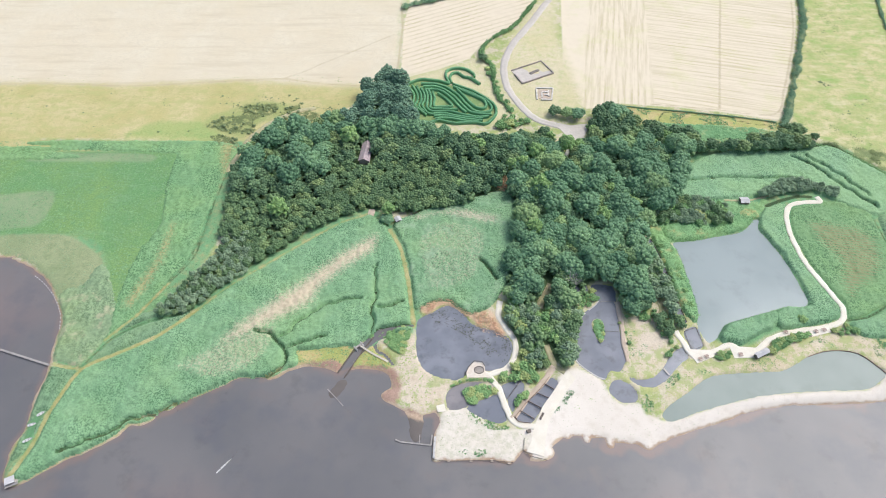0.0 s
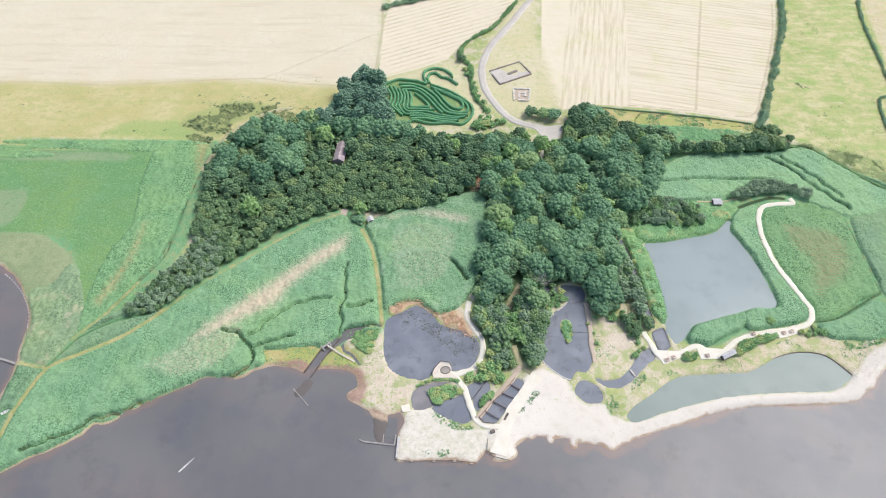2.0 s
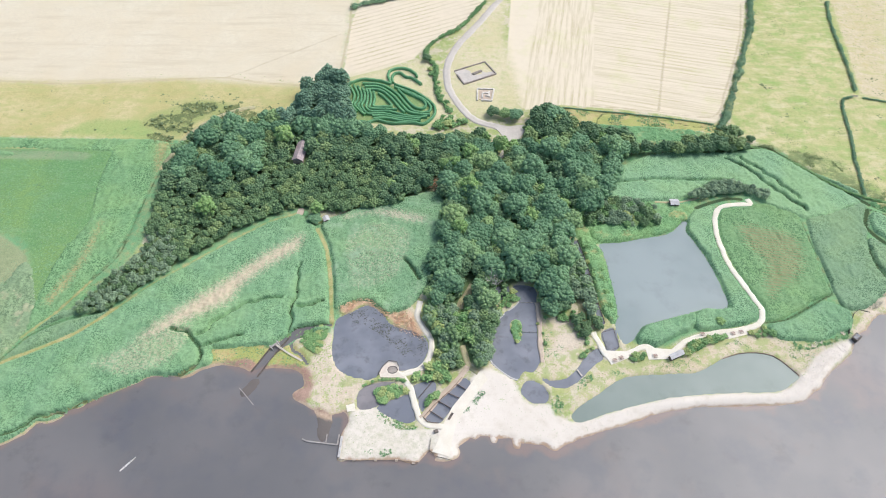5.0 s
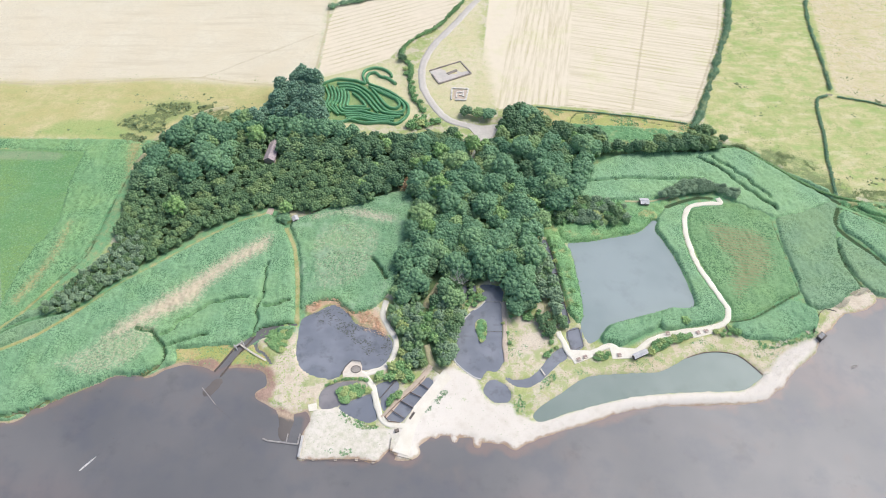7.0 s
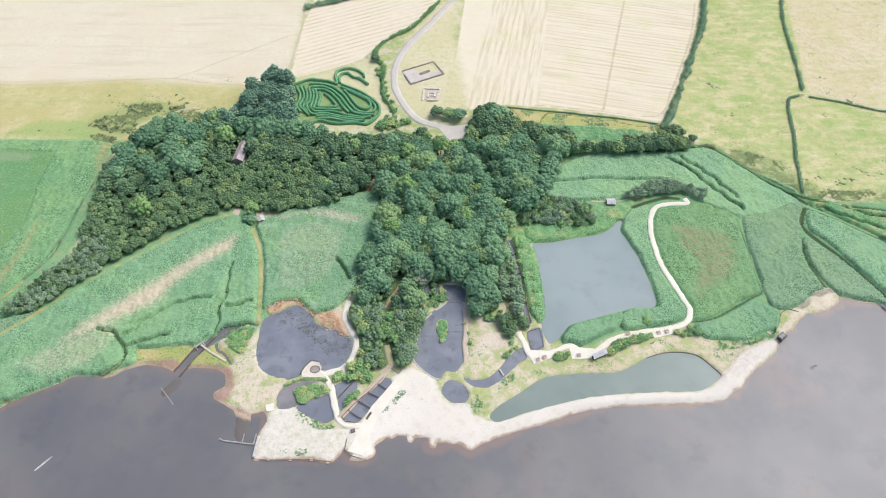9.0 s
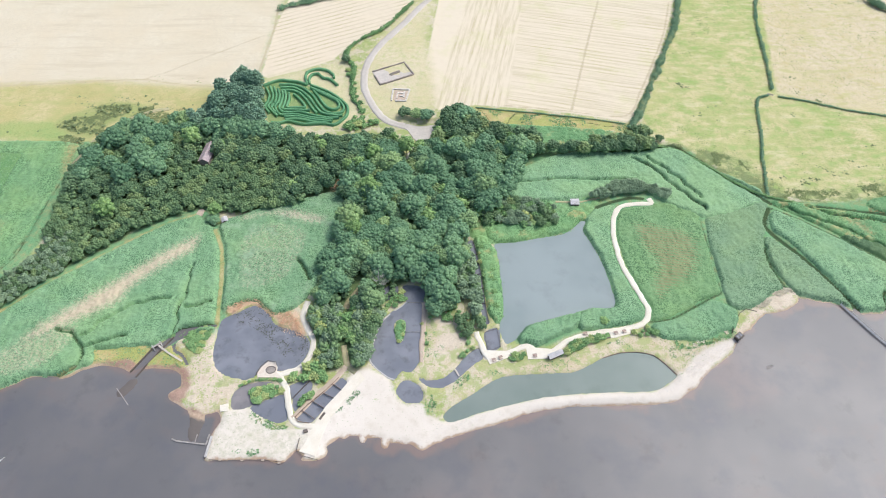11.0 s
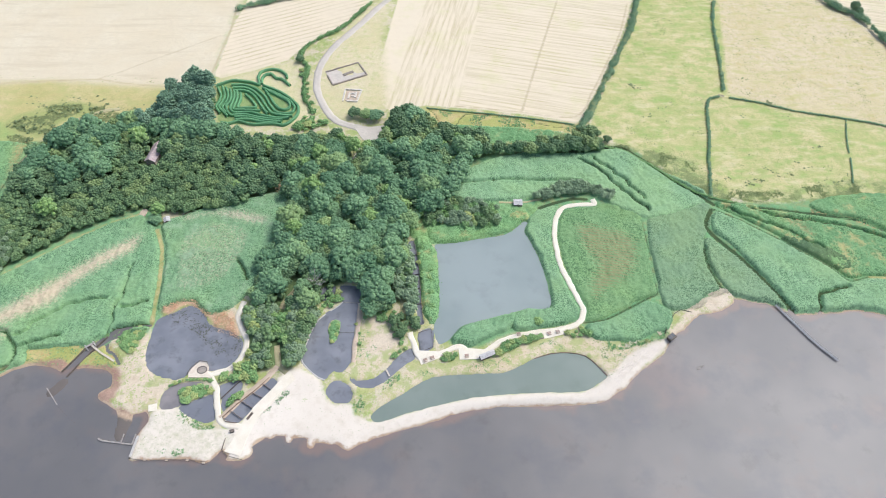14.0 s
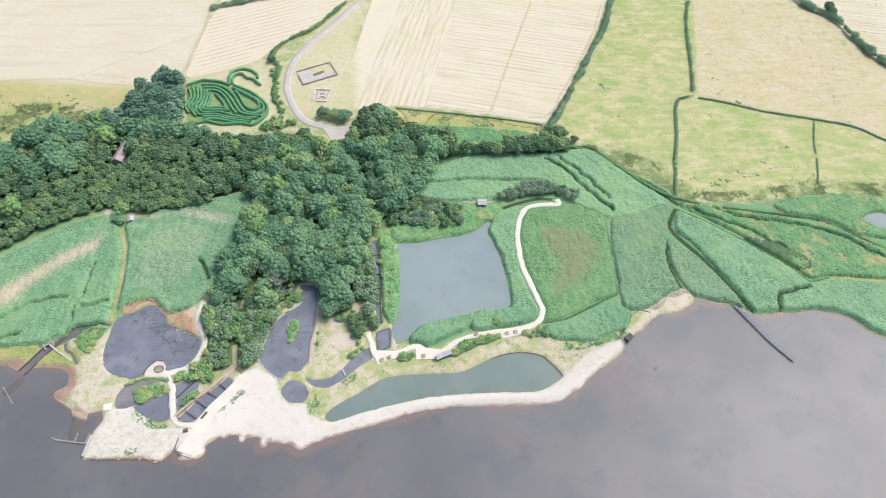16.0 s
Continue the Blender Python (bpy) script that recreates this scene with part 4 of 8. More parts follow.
HEDGE_MARSH = [(203, 268), (215, 264), (229, 253), (239.5, 241.5), (249.5, 232.5), (257, 228), (268.5, 224)]
HEDGE_OAK = [(401, 400.5), (399.5, 404.5)]
WHEEL_G = [(315.5, 361.5), (334.5, 335.5), (352, 315), (361, 302)]
VIEW_FLOOR = [(9.5, 125.5), (10.5, 128), (13, 131), (16.5, 130.5), (17.5, 128.5), (17.5, 126), (20, 123.5), (10, 123.5)]
VIEW_PIT = [(15, 127)]
TIP_WALK = [(-160, 81.5), (-156.5, 84), (-153.5, 86.5), (-151.5, 88)]
BED_CREEK_L = [(-148.5, 92), (-139.5, 96), (-130.5, 100.5), (-125.5, 105), (-119, 106.5), (-110.5, 110.5), (-101.5, 115), (-87.5, 120)]
DRY_SHORE = [(-118, 128), (-100, 142), (-88, 152), (-70, 150), (-75, 128), (-95, 119), (-108, 122)]
RUST_BEND = [(-136, 209), (-136.5, 196.5), (-138, 182.5), (-142, 169.5), (-144.5, 160), (-141, 158.5), (-136.5, 172.5), (-134, 187.5), (-133.5, 201.5)]
BED_BANK = [(-174.5, 166), (-166, 171), (-162, 182.5), (-155.5, 172.5), (-147, 154), (-147.5, 144.5), (-152.5, 132.5), (-156.5, 129), (-165.5, 131.5), (-167, 139.5), (-168, 149.5)]
RUST_EDGE = [(-8, 216.5), (5, 219.5), (15.5, 216), (25.5, 213), (25, 208), (12, 209), (-1, 211)]
RUST_BEND_B = [(-126, 265.5), (-114, 268.5), (-112.5, 255), (-114, 241), (-116.5, 231.5), (-122.5, 246)]
PASTURE_GREEN = [(-178, 277), (-160, 286), (-140, 286), (-128, 281), (-126, 270), (-150, 271), (-175, 271.5)]
WEED_ROUND = [(80.5, 115.5), (83.5, 116), (85.5, 112.5), (84, 107), (81.5, 108), (80, 112)]
WEED_ISLE = [(79, 136.5), (81.5, 137), (82, 133.5), (80, 131), (78.5, 132.5)]
WEED_CHANNEL = [(93, 122.5), (98, 126), (99.5, 124), (95.5, 120), (91.5, 118)]



def jag(line, amp, seed):
    """The same line with the small sharp bends of a marsh runnel."""
    q = curve_through(line, False, 1.0)
    s = np.arange(len(q)) * 1.0
    t = np.gradient(q, axis=0)
    n = np.stack([-t[:, 1], t[:, 0]], -1) / (np.linalg.norm(t, axis=1)[:, None] + 1e-6)
    bend = amp * (ripple(s, s * 0, 4.5, seed) + 0.6 * ripple(s, s * 0, 1.9, seed + 3)) * step01(np.minimum(s, s[::-1]), 0.0, 3.0)
    return [tuple(p) for p in q + n * bend[:, None]]


BED_CREEK_A, BED_CREEK_B, BED_CREEK_C, BED_CREEK_D = jag(BED_CREEK_A, 1.0, 1), jag(BED_CREEK_B, 1.2, 2), jag(BED_CREEK_C, 1.2, 3), jag(BED_CREEK_D, 1.0, 4)
BED_CREEK_E, BED_CREEK_F, BED_CREEK_G, BED_CREEK_H = jag(BED_CREEK_E, 0.6, 5), jag(BED_CREEK_F, 1.0, 6), jag(BED_CREEK_G, 0.8, 7), jag(BED_CREEK_H, 0.8, 8)
BED_CREEK_I, BED_CREEK_J, BED_CREEK_K, BED_CREEK_L = jag(BED_CREEK_I, 0.5, 9), jag(BED_CREEK_J, 0.9, 10), jag(BED_CREEK_K, 0.9, 11), jag(BED_CREEK_L, 0.9, 12)
MEADOW_DITCH = MEADOW_TRACK[2:8]
STAKES_FAR = [(-81, 90.5), (-74, 101.5), (-66.5, 112)]
SPIT_BARE = [(-20.5, 130), (-14.5, 141), (-12.5, 148), (-11.5, 138), (-9.5, 129.5), (-2, 123.5), (4, 121.5), (0, 113), (-1, 109), (-9, 108), (-14, 111), (-20, 117)]
HEDGE_POND = [(3.2, 119.6), (8.4, 122), (15.4, 122.7), (20, 121.9)]
ARCH_DITCH = [(166, 220.5), (174, 224), (184, 227), (191, 226.7)]
WOOD_TIP = [(-129, 156), (-120, 154), (-111.5, 160), (-101, 171.5), (-92, 180.5), (-94, 200), (-107, 200), (-107, 190.5), (-116.5, 174.5), (-126, 159)]
ROAD_SIDE = [(27, 346), (31, 340), (33.5, 322), (36, 308), (42, 294), (38.5, 291), (33, 303), (29.5, 322), (26, 338)]
MAZE_GRASS = [(-22, 318), (-14, 323), (-2, 321.5), (4, 319), (14, 314), (25, 305), (30.5, 298), (30.5, 291), (24, 284), (8, 283.5), (-12, 285), (-16, 292), (-18, 300)]
CREEK_W = jag([(-101.8, 112.9), (-87, 120.8), (-72.5, 125), (-66.6, 132.3), (-74.6, 144.2), (-81.9, 145.9)], 0.7, 21)
CREEK_W2 = jag([(-68.1, 137.2), (-60, 141), (-51.7, 143.2)], 0.6, 22)
STREAM = jag([(107.8, 298), (113, 290), (117, 283.5), (124, 287), (132, 294), (154.5, 291), (171, 286.5), (187.5, 282)], 0.8, 23)
GREEN_BITS = [(-17, 121), (-13, 120), (-9, 113), (-12, 111.5), (-16, 115)]
RUST_GAP = [(30.5, 231.5), (33.5, 240)]
RUST_SCRUB = [(27, 230), (30, 239), (34, 244), (37.5, 240), (36, 232), (33, 229)]
DITCH_SHORE = jag([(-31.3, 143.5), (-28.5, 145.9), (-24.1, 147.2), (-18.5, 148.4), (-13.5, 149.4)], 0.6, 15)
MUD_BAR = [(-42.8, 122), (-40.6, 121), (-44.2, 115.5), (-46.4, 116.5)]
CHANNEL_W = [(-33.4, 144.7), (-37.7, 138.5), (-44.4, 125.9)]
CHANNEL_E = [(-30.6, 143.1), (-34.5, 136.9), (-41.4, 123.7)]
DEAD_EDGE = [(193, 136), (198.5, 142), (205, 148), (211, 149), (213, 145.5), (209.5, 145), (204, 143.5), (197.5, 138.5)]
DEAD_EDGE_B = [(229.5, 160.5), (237, 166.5), (245.5, 171), (250, 169.5), (246, 167.5), (238.5, 163.5), (231.5, 158.5)]
HIDE_LAWN = [(217, 148.5), (220, 153.5), (225.5, 154.7), (222.8, 149.8), (219.2, 146.8)]
BANK_STRIP = [(43.6, 107), (47.5, 112.5), (53, 118), (53.5, 115), (50, 111.5), (46.2, 108.3)]

# ---- the lie of the land ----
WATER_Z = 0.0


def rise(y):
    return 0.7 + 2.0 * step01(y, 200.0, 360.0)


XS = np.concatenate([[-4600, -2500, -1500, -1000, -700, -520, -420, -370, -345], np.arange(-330, -252, 2.0), np.arange(-252, 380, 1.0), np.arange(380, 472, 2.0), [490, 520, 570, 660, 800, 1100, 1600, 2600, 4600]])
YS = np.concatenate([[-4600, -2000, -900, -400, -150, -20, 40], np.arange(60, 232, 1.0), np.arange(232, 446, 1.35), [452, 465, 490, 540, 640, 800, 1100, 1700, 2700, 4600]])
GX, GY = np.meshgrid(XS, YS)
coast = np.vstack([curve_through(SHORE_WEST[1:-1] + SHORE_SPIT + SHORE_EAST[:-1], False, 1.5)])
coast = np.vstack([[(-4700, 171), (-900, 171)], coast, [(900, 60), (4700, 60), (4700, 4700), (-4700, 4700)]])
DRYLAND = depth_inside(coast, GX, GY, 40.0)
DRYLAND = DRYLAND + 0.45 * ripple(GX, GY, 4.0, 1) + 0.3 * ripple(GX, GY, 1.9, 2)
FINGERS = [(48.6, 98.6), (56.0, 97.0), (64.8, 94.8)]
for x, y in FINGERS:  # stony fingers on the spit's shore
    DRYLAND = np.maximum(DRYLAND, depth_line(np.array([(x, y + 3.5), (x + 0.3, y + 0.2)]), 1.6, GX, GY))
GZ = -1.6 + (rise(GY) + 1.6) * step01(DRYLAND, -5.0, 3.0)
GZ += 0.12 * ripple(GX, GY, 14.0, 3) + 0.05 * ripple(GX, GY, 3.0, 4)

# ponds: outline, level below the bank, material, label
PONDS = [
    ("pond_west", POND_WEST, 0.30, WATER_POND, "dark still pond with floating weed beside gravel path"),
    ("pond_inner", POND_INNER, 0.30, WATER_POND, "small grey pond enclosed by gravel path"),
    ("pond_mud", POND_MUD, 0.30, WATER_MUD, "shallow muddy pool beside reeds"),
    ("pond_pen", POND_PEN_WEST, 0.30, WATER_POND, "small dark pool beside the pens"),
    ("pond_pens", POND_PENS, 0.30, WATER_POND, "strip of pen water divided by timber fences"),
    ("pond_middle", POND_MIDDLE, 0.30, WATER_POND, "grey pond with grassy island below the trees"),
    ("pond_upper", POND_UPPER, 0.30, WATER_POND, "dark pool under overhanging trees"),
    ("pond_round", POND_ROUND, 0.30, WATER_POND, "small round pond in pale sand"),
    ("pond_channel", CHANNEL, 0.30, WATER_POND, "curved dark water channel between grassy banks"),
    ("pond_lagoon", LAGOON, 0.40, WATER_SILT, "silty green pool behind a shingle bar"),
    ("pond_lake", LAKE, 0.30, WATER_LAKE, "pale square lake ringed by reeds"),
    ("pond_lakeside", POND_LAKESIDE, 0.30, WATER_POND, "small walled pool beside the lake"),
    ("pond_ditch", DITCH_STRIP, 0.30, WATER_POND, "narrow dark water strip with timber bars"),
    ("pond_far", POND_FAR, 0.30, WATER_LAKE, "pale pool in far reeds"),
]
island = depth_inside(curve_through(ISLAND, True), GX, GY)
WET = np.full(GX.shape, -6.0)
for _, outline, drop, _, _ in PONDS:
    d = depth_inside(curve_through(outline, True), GX, GY) + 0.22 * ripple(GX, GY, 2.3, 5)
    if outline is POND_MIDDLE:
        d = np.minimum(d, -island)
    WET = np.maximum(WET, d)
    level = float(rise(np.mean([q[1] for q in outline]))) - drop
    GZ = np.where(d > -1.2, np.minimum(GZ, level + 0.35 - 1.0 * step01(d, -0.9, 1.0) * 1.4 + 0.35 * step01(-d, 0.0, 1.2)), GZ)
for line, half, cut in ((CREEK_A, 1.8, 1.5), (CREEK_B, 1.1, 1.0), (DITCH_NE, 1.5, 0.6), (DITCH_CUT, 1.4, 0.5), (DITCH_MEADOW, 1.0, 0.25), (DITCH_ROUND, 1.0, 0.18), (DITCH_LINE, 0.9, 0.45), (DITCH_SHORE, 0.9, 1.1), (CREEK_W, 0.7, 0.5), (CREEK_W2, 0.6, 0.5), (STREAM, 0.7, 0.5), (BED_CREEK_A, 0.8, 0.55), (BED_CREEK_B, 0.6, 0.5), (BED_CREEK_C, 0.6, 0.6), (BED_CREEK_D, 0.7, 0.6), (BED_CREEK_E, 0.9, 0.5), (BED_CREEK_F, 0.8, 0.5), (EAST_PATH_FIELD, 0.6, 0.4), (MEADOW_DITCH, 0.6, 0.4), (BED_CREEK_G, 0.8, 0.4), (BED_CREEK_H, 0.7, 0.4), (BED_CREEK_I, 0.6, 0.4), (BED_CREEK_J, 0.9, 0.4), (BED_CREEK_K, 0.8, 0.4), (BED_CREEK_L, 0.6, 0.4), (DITCH_FAR, 1.0, 0.7)):
    d = depth_line(curve_through(line), half, GX, GY)
    GZ -= cut * step01(d, -0.8, 0.9)
for line, half in ((PATH_POND, 1.5), (PATH_VIEW, 1.5), (PATH_LAKE, 1.5), (PATH_PENS, 1.0)):
    d = depth_line(curve_through(line), half, GX, GY)
    GZ += (np.maximum(GZ, rise(GY)) - GZ) * step01(d, -0.7, 0.3)
d = depth_inside(curve_through(CAUSEWAY, True), GX, GY)
GZ += (np.maximum(GZ, rise(GY)) - GZ) * step01(d, -0.7, 0.3)
dike = depth_line(curve_through(DIKE), 2.0, GX, GY)
GZ += 0.5 * step01(dike, -2.5, 0.5)
GZ += 0.5 * step01(depth_inside(curve_through(SAND_BAR, True), GX, GY), 0.0, 3.0)


bank = np.maximum(depth_inside(curve_through(MUD_TONGUE, True), GX, GY), depth_inside(curve_through(MUD_BAR, True), GX, GY))
GZ = np.where(bank > -2, np.maximum(GZ, -0.20 + 0.45 * step01(bank, -2.0, 1.0) + 0.10 * ripple(GX, GY, 1.6, 31)), GZ)


def ground_z(x, y):
    """Height of the ground at a place."""
    i = np.clip(np.searchsorted(XS, x) - 1, 0, len(XS) - 2)
    j = np.clip(np.searchsorted(YS, y) - 1, 0, len(YS) - 2)
    u, v = (x - XS[i]) / (XS[i + 1] - XS[i]), (y - YS[j]) / (YS[j + 1] - YS[j])
    return (GZ[j, i] * (1 - u) + GZ[j, i + 1] * u) * (1 - v) + (GZ[j + 1, i] * (1 - u) + GZ[j + 1, i + 1] * u) * v


def field_of(polys, lines=(), straight=False):
    d = np.full(GX.shape, -6.0)
    for p in polys:
        q = np.array(p, float) if straight else curve_through(p, True, 2.0)
        d = np.maximum(d, depth_inside(q, GX, GY))
    for line, half in lines:
        d = np.maximum(d, depth_line(curve_through(line), half, GX, GY))
    return d


GREEN_BEDS = [BED_WEST, BED_MIDDLE, BED_BEND, BED_DIKE, BED_POINT, BED_BAND, BED_LAKE_S, BED_LAKE_SE, BED_LAKE_E, BED_LAKE_W, BED_LAKE_N, BED_CLOSE, BED_CUT, BED_SOUTH, BED_CREEK, BED_SHORE, BED_EAST, BED_NE, BED_NORTH, BED_STREAM, BED_BANK]
ZONES = {
    "z_cream": field_of([FIELD_CREAM], (), True),
    "z_hatch": field_of([FIELD_HATCHED], (), True),
    "z_stubble": field_of([STUBBLE, FIELD_NE], (), True),
    "z_lawn": field_of([RUIN_LAWN, MAZE_LAWN]),
    "z_pasture": field_of([PASTURE_NEAR]),
    "z_pasture_east": field_of([PASTURE_EAST], (), True),
    "z_pale": field_of([PASTURE_PALE], (), True),
    "z_scrub": field_of([SCRUB_WEST]),
    "z_heath": field_of([HEATH_A, HEATH_B, HEATH_C, HEATH_D, HEATH_E]),
    "z_meadow": field_of([MEADOW]),
    "z_meadow_pale": field_of([MEADOW_PALE, MEADOW_STRIP]),
    "z_bank": field_of([BANK_WEST]),
    "z_reed": field_of(GREEN_BEDS),
    "z_wood": field_of([WOOD_WEST, WOOD_MIDDLE, WOOD_SOUTH, BELT_EAST, SHRUB_LAKE]),
    "z_marsh": field_of([MARSH_WEST, MARSH_EAST, MARSH_LAKE, MARSH_NORTH], ((DIKE, 5.5), (TRACK_MID, 4.0), (MEADOW_TRACK, 7.0), (DITCH_ROUND, 5.0))),
    "z_rushes": field_of([RUSHES]),
    "z_rust": field_of([DRY_REED_B]),
    "z_maze": field_of([MAZE_GRASS]),
    "z_damp": field_of([PASTURE_GREEN, GREEN_BITS]),
    "z_rough": field_of([ROUGH_STRIP, GREEN_CREEK]),
    "z_dry": field_of([DRY_BANK, DRY_ISLE]),
    "z_track": field_of([], ((DIKE[:7], 0.9), (DIKE[6:], 0.3), (DIKE_SPUR, 0.6), (MEADOW_TRACK[:4], 0.6), (TRACK_MID, 0.9), (TRACK_FAR_EAST[5:], 0.8))),
    "z_sand": field_of([SAND_SPIT, SAND_BAR, SHINGLE_EAST], [(((x, y + 3.5), (x + 0.3, y - 1.2)), 2.6) for x, y in FINGERS]),
    "z_tan": field_of([SAND_EAST, ISLE_SAND, SPIT_BARE]),
    "z_scruff": field_of([SPIT_LEFT]),
    "z_mud": field_of([MUD_SHORE, MUD_TONGUE, MUD_BAR]),
    "z_wheel": field_of([], ((WHEEL_A, 0.5), (WHEEL_B, 0.3), (WHEEL_C, 0.6), (WHEEL_D, 0.5), (WHEEL_F, 0.4), (WHEEL_G, 0.3))),
    "z_shore": np.clip(DRYLAND, -6, 6),
    "z_wet": np.clip(WET, -6, 6),
    "z_ditch": field_of([], ((TRACK_EAST, 0.3), (TRACK_FAR_EAST[:6], 0.5), (ARCH_DITCH, 1.0), (CREEK_W, 0.5), (CREEK_W2, 0.5), (STREAM, 0.35), (DITCH_SHORE, 0.9), (MEADOW_DITCH, 0.3), (DITCH_NE, 1.2), (DITCH_CUT, 1.2), (DITCH_MEADOW, 0.25), (DITCH_LINE, 0.2), (BED_CREEK_A, 0.8), (BED_CREEK_B, 0.5), (BED_CREEK_C, 0.5), (BED_CREEK_D, 0.6), (BED_CREEK_E, 0.8), (BED_CREEK_F, 0.8), (EAST_PATH_FIELD, 0.5), (BED_CREEK_G, 0.7), (BED_CREEK_H, 0.6), (BED_CREEK_I, 0.4), (BED_CREEK_J, 0.7), (BED_CREEK_K, 0.6), (BED_CREEK_L, 0.5), (DITCH_FAR, 0.9))),
}
nx, ny = len(XS), len(YS)
idx = np.arange(nx * ny).reshape(ny, nx)
quads = np.stack([idx[:-1, :-1], idx[:-1, 1:], idx[1:, 1:], idx[1:, :-1]], -1).reshape(-1, 4)
ground_mesh = raw_mesh("ground", np.stack([GX, GY, GZ], -1).reshape(-1, 3), quads, True)
for zone, values in ZONES.items():
    ground_mesh.attributes.new(zone, "FLOAT", "POINT").data.foreach_set("value", values.astype(np.float32).ravel())


def ground_material():
    m, nt, bsdf = tree_of("ground")
    p = place(nt)
    fine, mid, broad = grain(nt, p, 1.6, 4.0, 0.65), grain(nt, p, 0.28, 4.0, 0.6), grain(nt, p, 0.035, 4.0, 0.6)
    speck = grain(nt, p, 0.9, 5.0, 0.8)
    edge = calc(nt, "ADD", calc(nt, "SUBTRACT", mid, 0.5), calc(nt, "MULTIPLY", calc(nt, "SUBTRACT", fine, 0.5), 0.6))
    sep = nt.nodes.new("ShaderNodeSeparateXYZ")
    nt.links.new(p, sep.inputs[0])

    def zone(name, width, wander):
        a = nt.nodes.new("ShaderNodeAttribute")
        a.attribute_name = name
        return remap(nt, calc(nt, "ADD", a.outputs["Fac"], calc(nt, "MULTIPLY", edge, wander)), -width, width)

    def tones(a, b, c, lo=0.35, hi=0.65):
        t = blend(nt, remap(nt, broad, lo, hi), a, b)
        t = blend(nt, remap(nt, mid, 0.42, 0.75, 0.0, 0.85), t, c)
        t = blend(nt, remap(nt, fine, 0.40, 0.75, 0.0, 0.55), t, tuple(0.62 * q for q in a))
        return blend(nt, remap(nt, speck, 0.50, 0.72, 0.0, 0.40), t, tuple(min(0.85, 1.25 * q) for q in b))

    def rows(dx, dy, period, wobble):
        along = calc(nt, "ADD", calc(nt, "MULTIPLY", sep.outputs[0], dx), calc(nt, "MULTIPLY", sep.outputs[1], dy))
        along = calc(nt, "ADD", along, calc(nt, "MULTIPLY", mid, wobble))
        s = calc(nt, "SINE", calc(nt, "MULTIPLY", along, 2 * math.pi / period))
        return calc(nt, "MULTIPLY", remap(nt, s, 0.0, 1.0), remap(nt, broad, 0.35, 0.62, 0.1, 0.9))

    swath = nt.nodes.new("ShaderNodeVectorMath")
    swath.operation = "MULTIPLY"
    swath.inputs[1].default_value = (0.075, 0.19, 0.0)
    nt.links.new(p, swath.inputs[0])
    drift = grain(nt, swath.outputs[0], 1.0, 5.0, 0.65)
    c = tones((0.34, 0.41, 0.15), (0.44, 0.46, 0.19), (0.55, 0.50, 0.28))
    bare = calc(nt, "ADD", grain(nt, p, 0.16, 5.0, 0.72), calc(nt, "MULTIPLY", calc(nt, "SUBTRACT", fine, 0.5), 0.25))
    c = blend(nt, remap(nt, bare, 0.47, 0.57, 0.0, 0.8), c, tones((0.62, 0.54, 0.40), (0.68, 0.60, 0.47), (0.56, 0.45, 0.33)))
    c = blend(nt, zone("z_marsh", 1.5, 2.5), c, tones((0.17, 0.36, 0.17), (0.24, 0.42, 0.20), (0.38, 0.36, 0.17)))
    c = blend(nt, zone("z_pasture", 1.5, 3.0), c, blend(nt, remap(nt, drift, 0.46, 0.64, 0.0, 0.7), tones((0.51, 0.455, 0.20), (0.60, 0.52, 0.28), (0.42, 0.41, 0.16)), (0.44, 0.44, 0.18)))
    c = blend(nt, zone("z_damp", 4.0, 6.0), c, tones((0.36, 0.44, 0.16), (0.43, 0.46, 0.18), (0.30, 0.42, 0.15)))
    c = blend(nt, zone("z_scrub", 2.0, 5.0), c, tones((0.38, 0.41, 0.16), (0.32, 0.38, 0.14), (0.50, 0.46, 0.21)))
    c = blend(nt, calc(nt, "MULTIPLY", zone("z_heath", 1.2, 6.0), remap(nt, grain(nt, p, 0.22, 4.0, 0.7), 0.40, 0.50, 0.15, 1.0)), c, tones((0.15, 0.19, 0.08), (0.19, 0.22, 0.09), (0.24, 0.27, 0.11)))
    wild = tones((0.49, 0.49, 0.215), (0.59, 0.53, 0.28), (0.40, 0.44, 0.17), 0.42, 0.58)
    wild = blend(nt, remap(nt, grain(nt, p, 0.09, 5.0, 0.7), 0.52, 0.66, 0.0, 0.8), wild, (0.33, 0.43, 0.14))
    wild = blend(nt, remap(nt, grain(nt, p, 0.13, 5.0, 0.75), 0.50, 0.64, 0.0, 0.7), wild, (0.36, 0.42, 0.15))
    wild = blend(nt, remap(nt, grain(nt, p, 0.45, 4.0, 0.75), 0.58, 0.70, 0.0, 0.8), wild, (0.26, 0.32, 0.11))
    wild = blend(nt, remap(nt, drift, 0.50, 0.68, 0.0, 0.65), wild, (0.31, 0.45, 0.14))
    wild = blend(nt, remap(nt, drift, 0.52, 0.30, 0.0, 0.65), wild, (0.65, 0.58, 0.36))
    c = blend(nt, zone("z_pasture_east", 1.5, 2.0), c, wild)
    c = blend(nt, zone("z_pale", 1.5, 2.0), c, blend(nt, remap(nt, drift, 0.48, 0.66, 0.0, 0.7), blend(nt, remap(nt, grain(nt, p, 0.11, 5.0, 0.75), 0.50, 0.66, 0.0, 0.65), tones((0.66, 0.57, 0.39), (0.62, 0.54, 0.33), (0.57, 0.50, 0.28)), (0.54, 0.46, 0.22)), (0.50, 0.48, 0.22)))
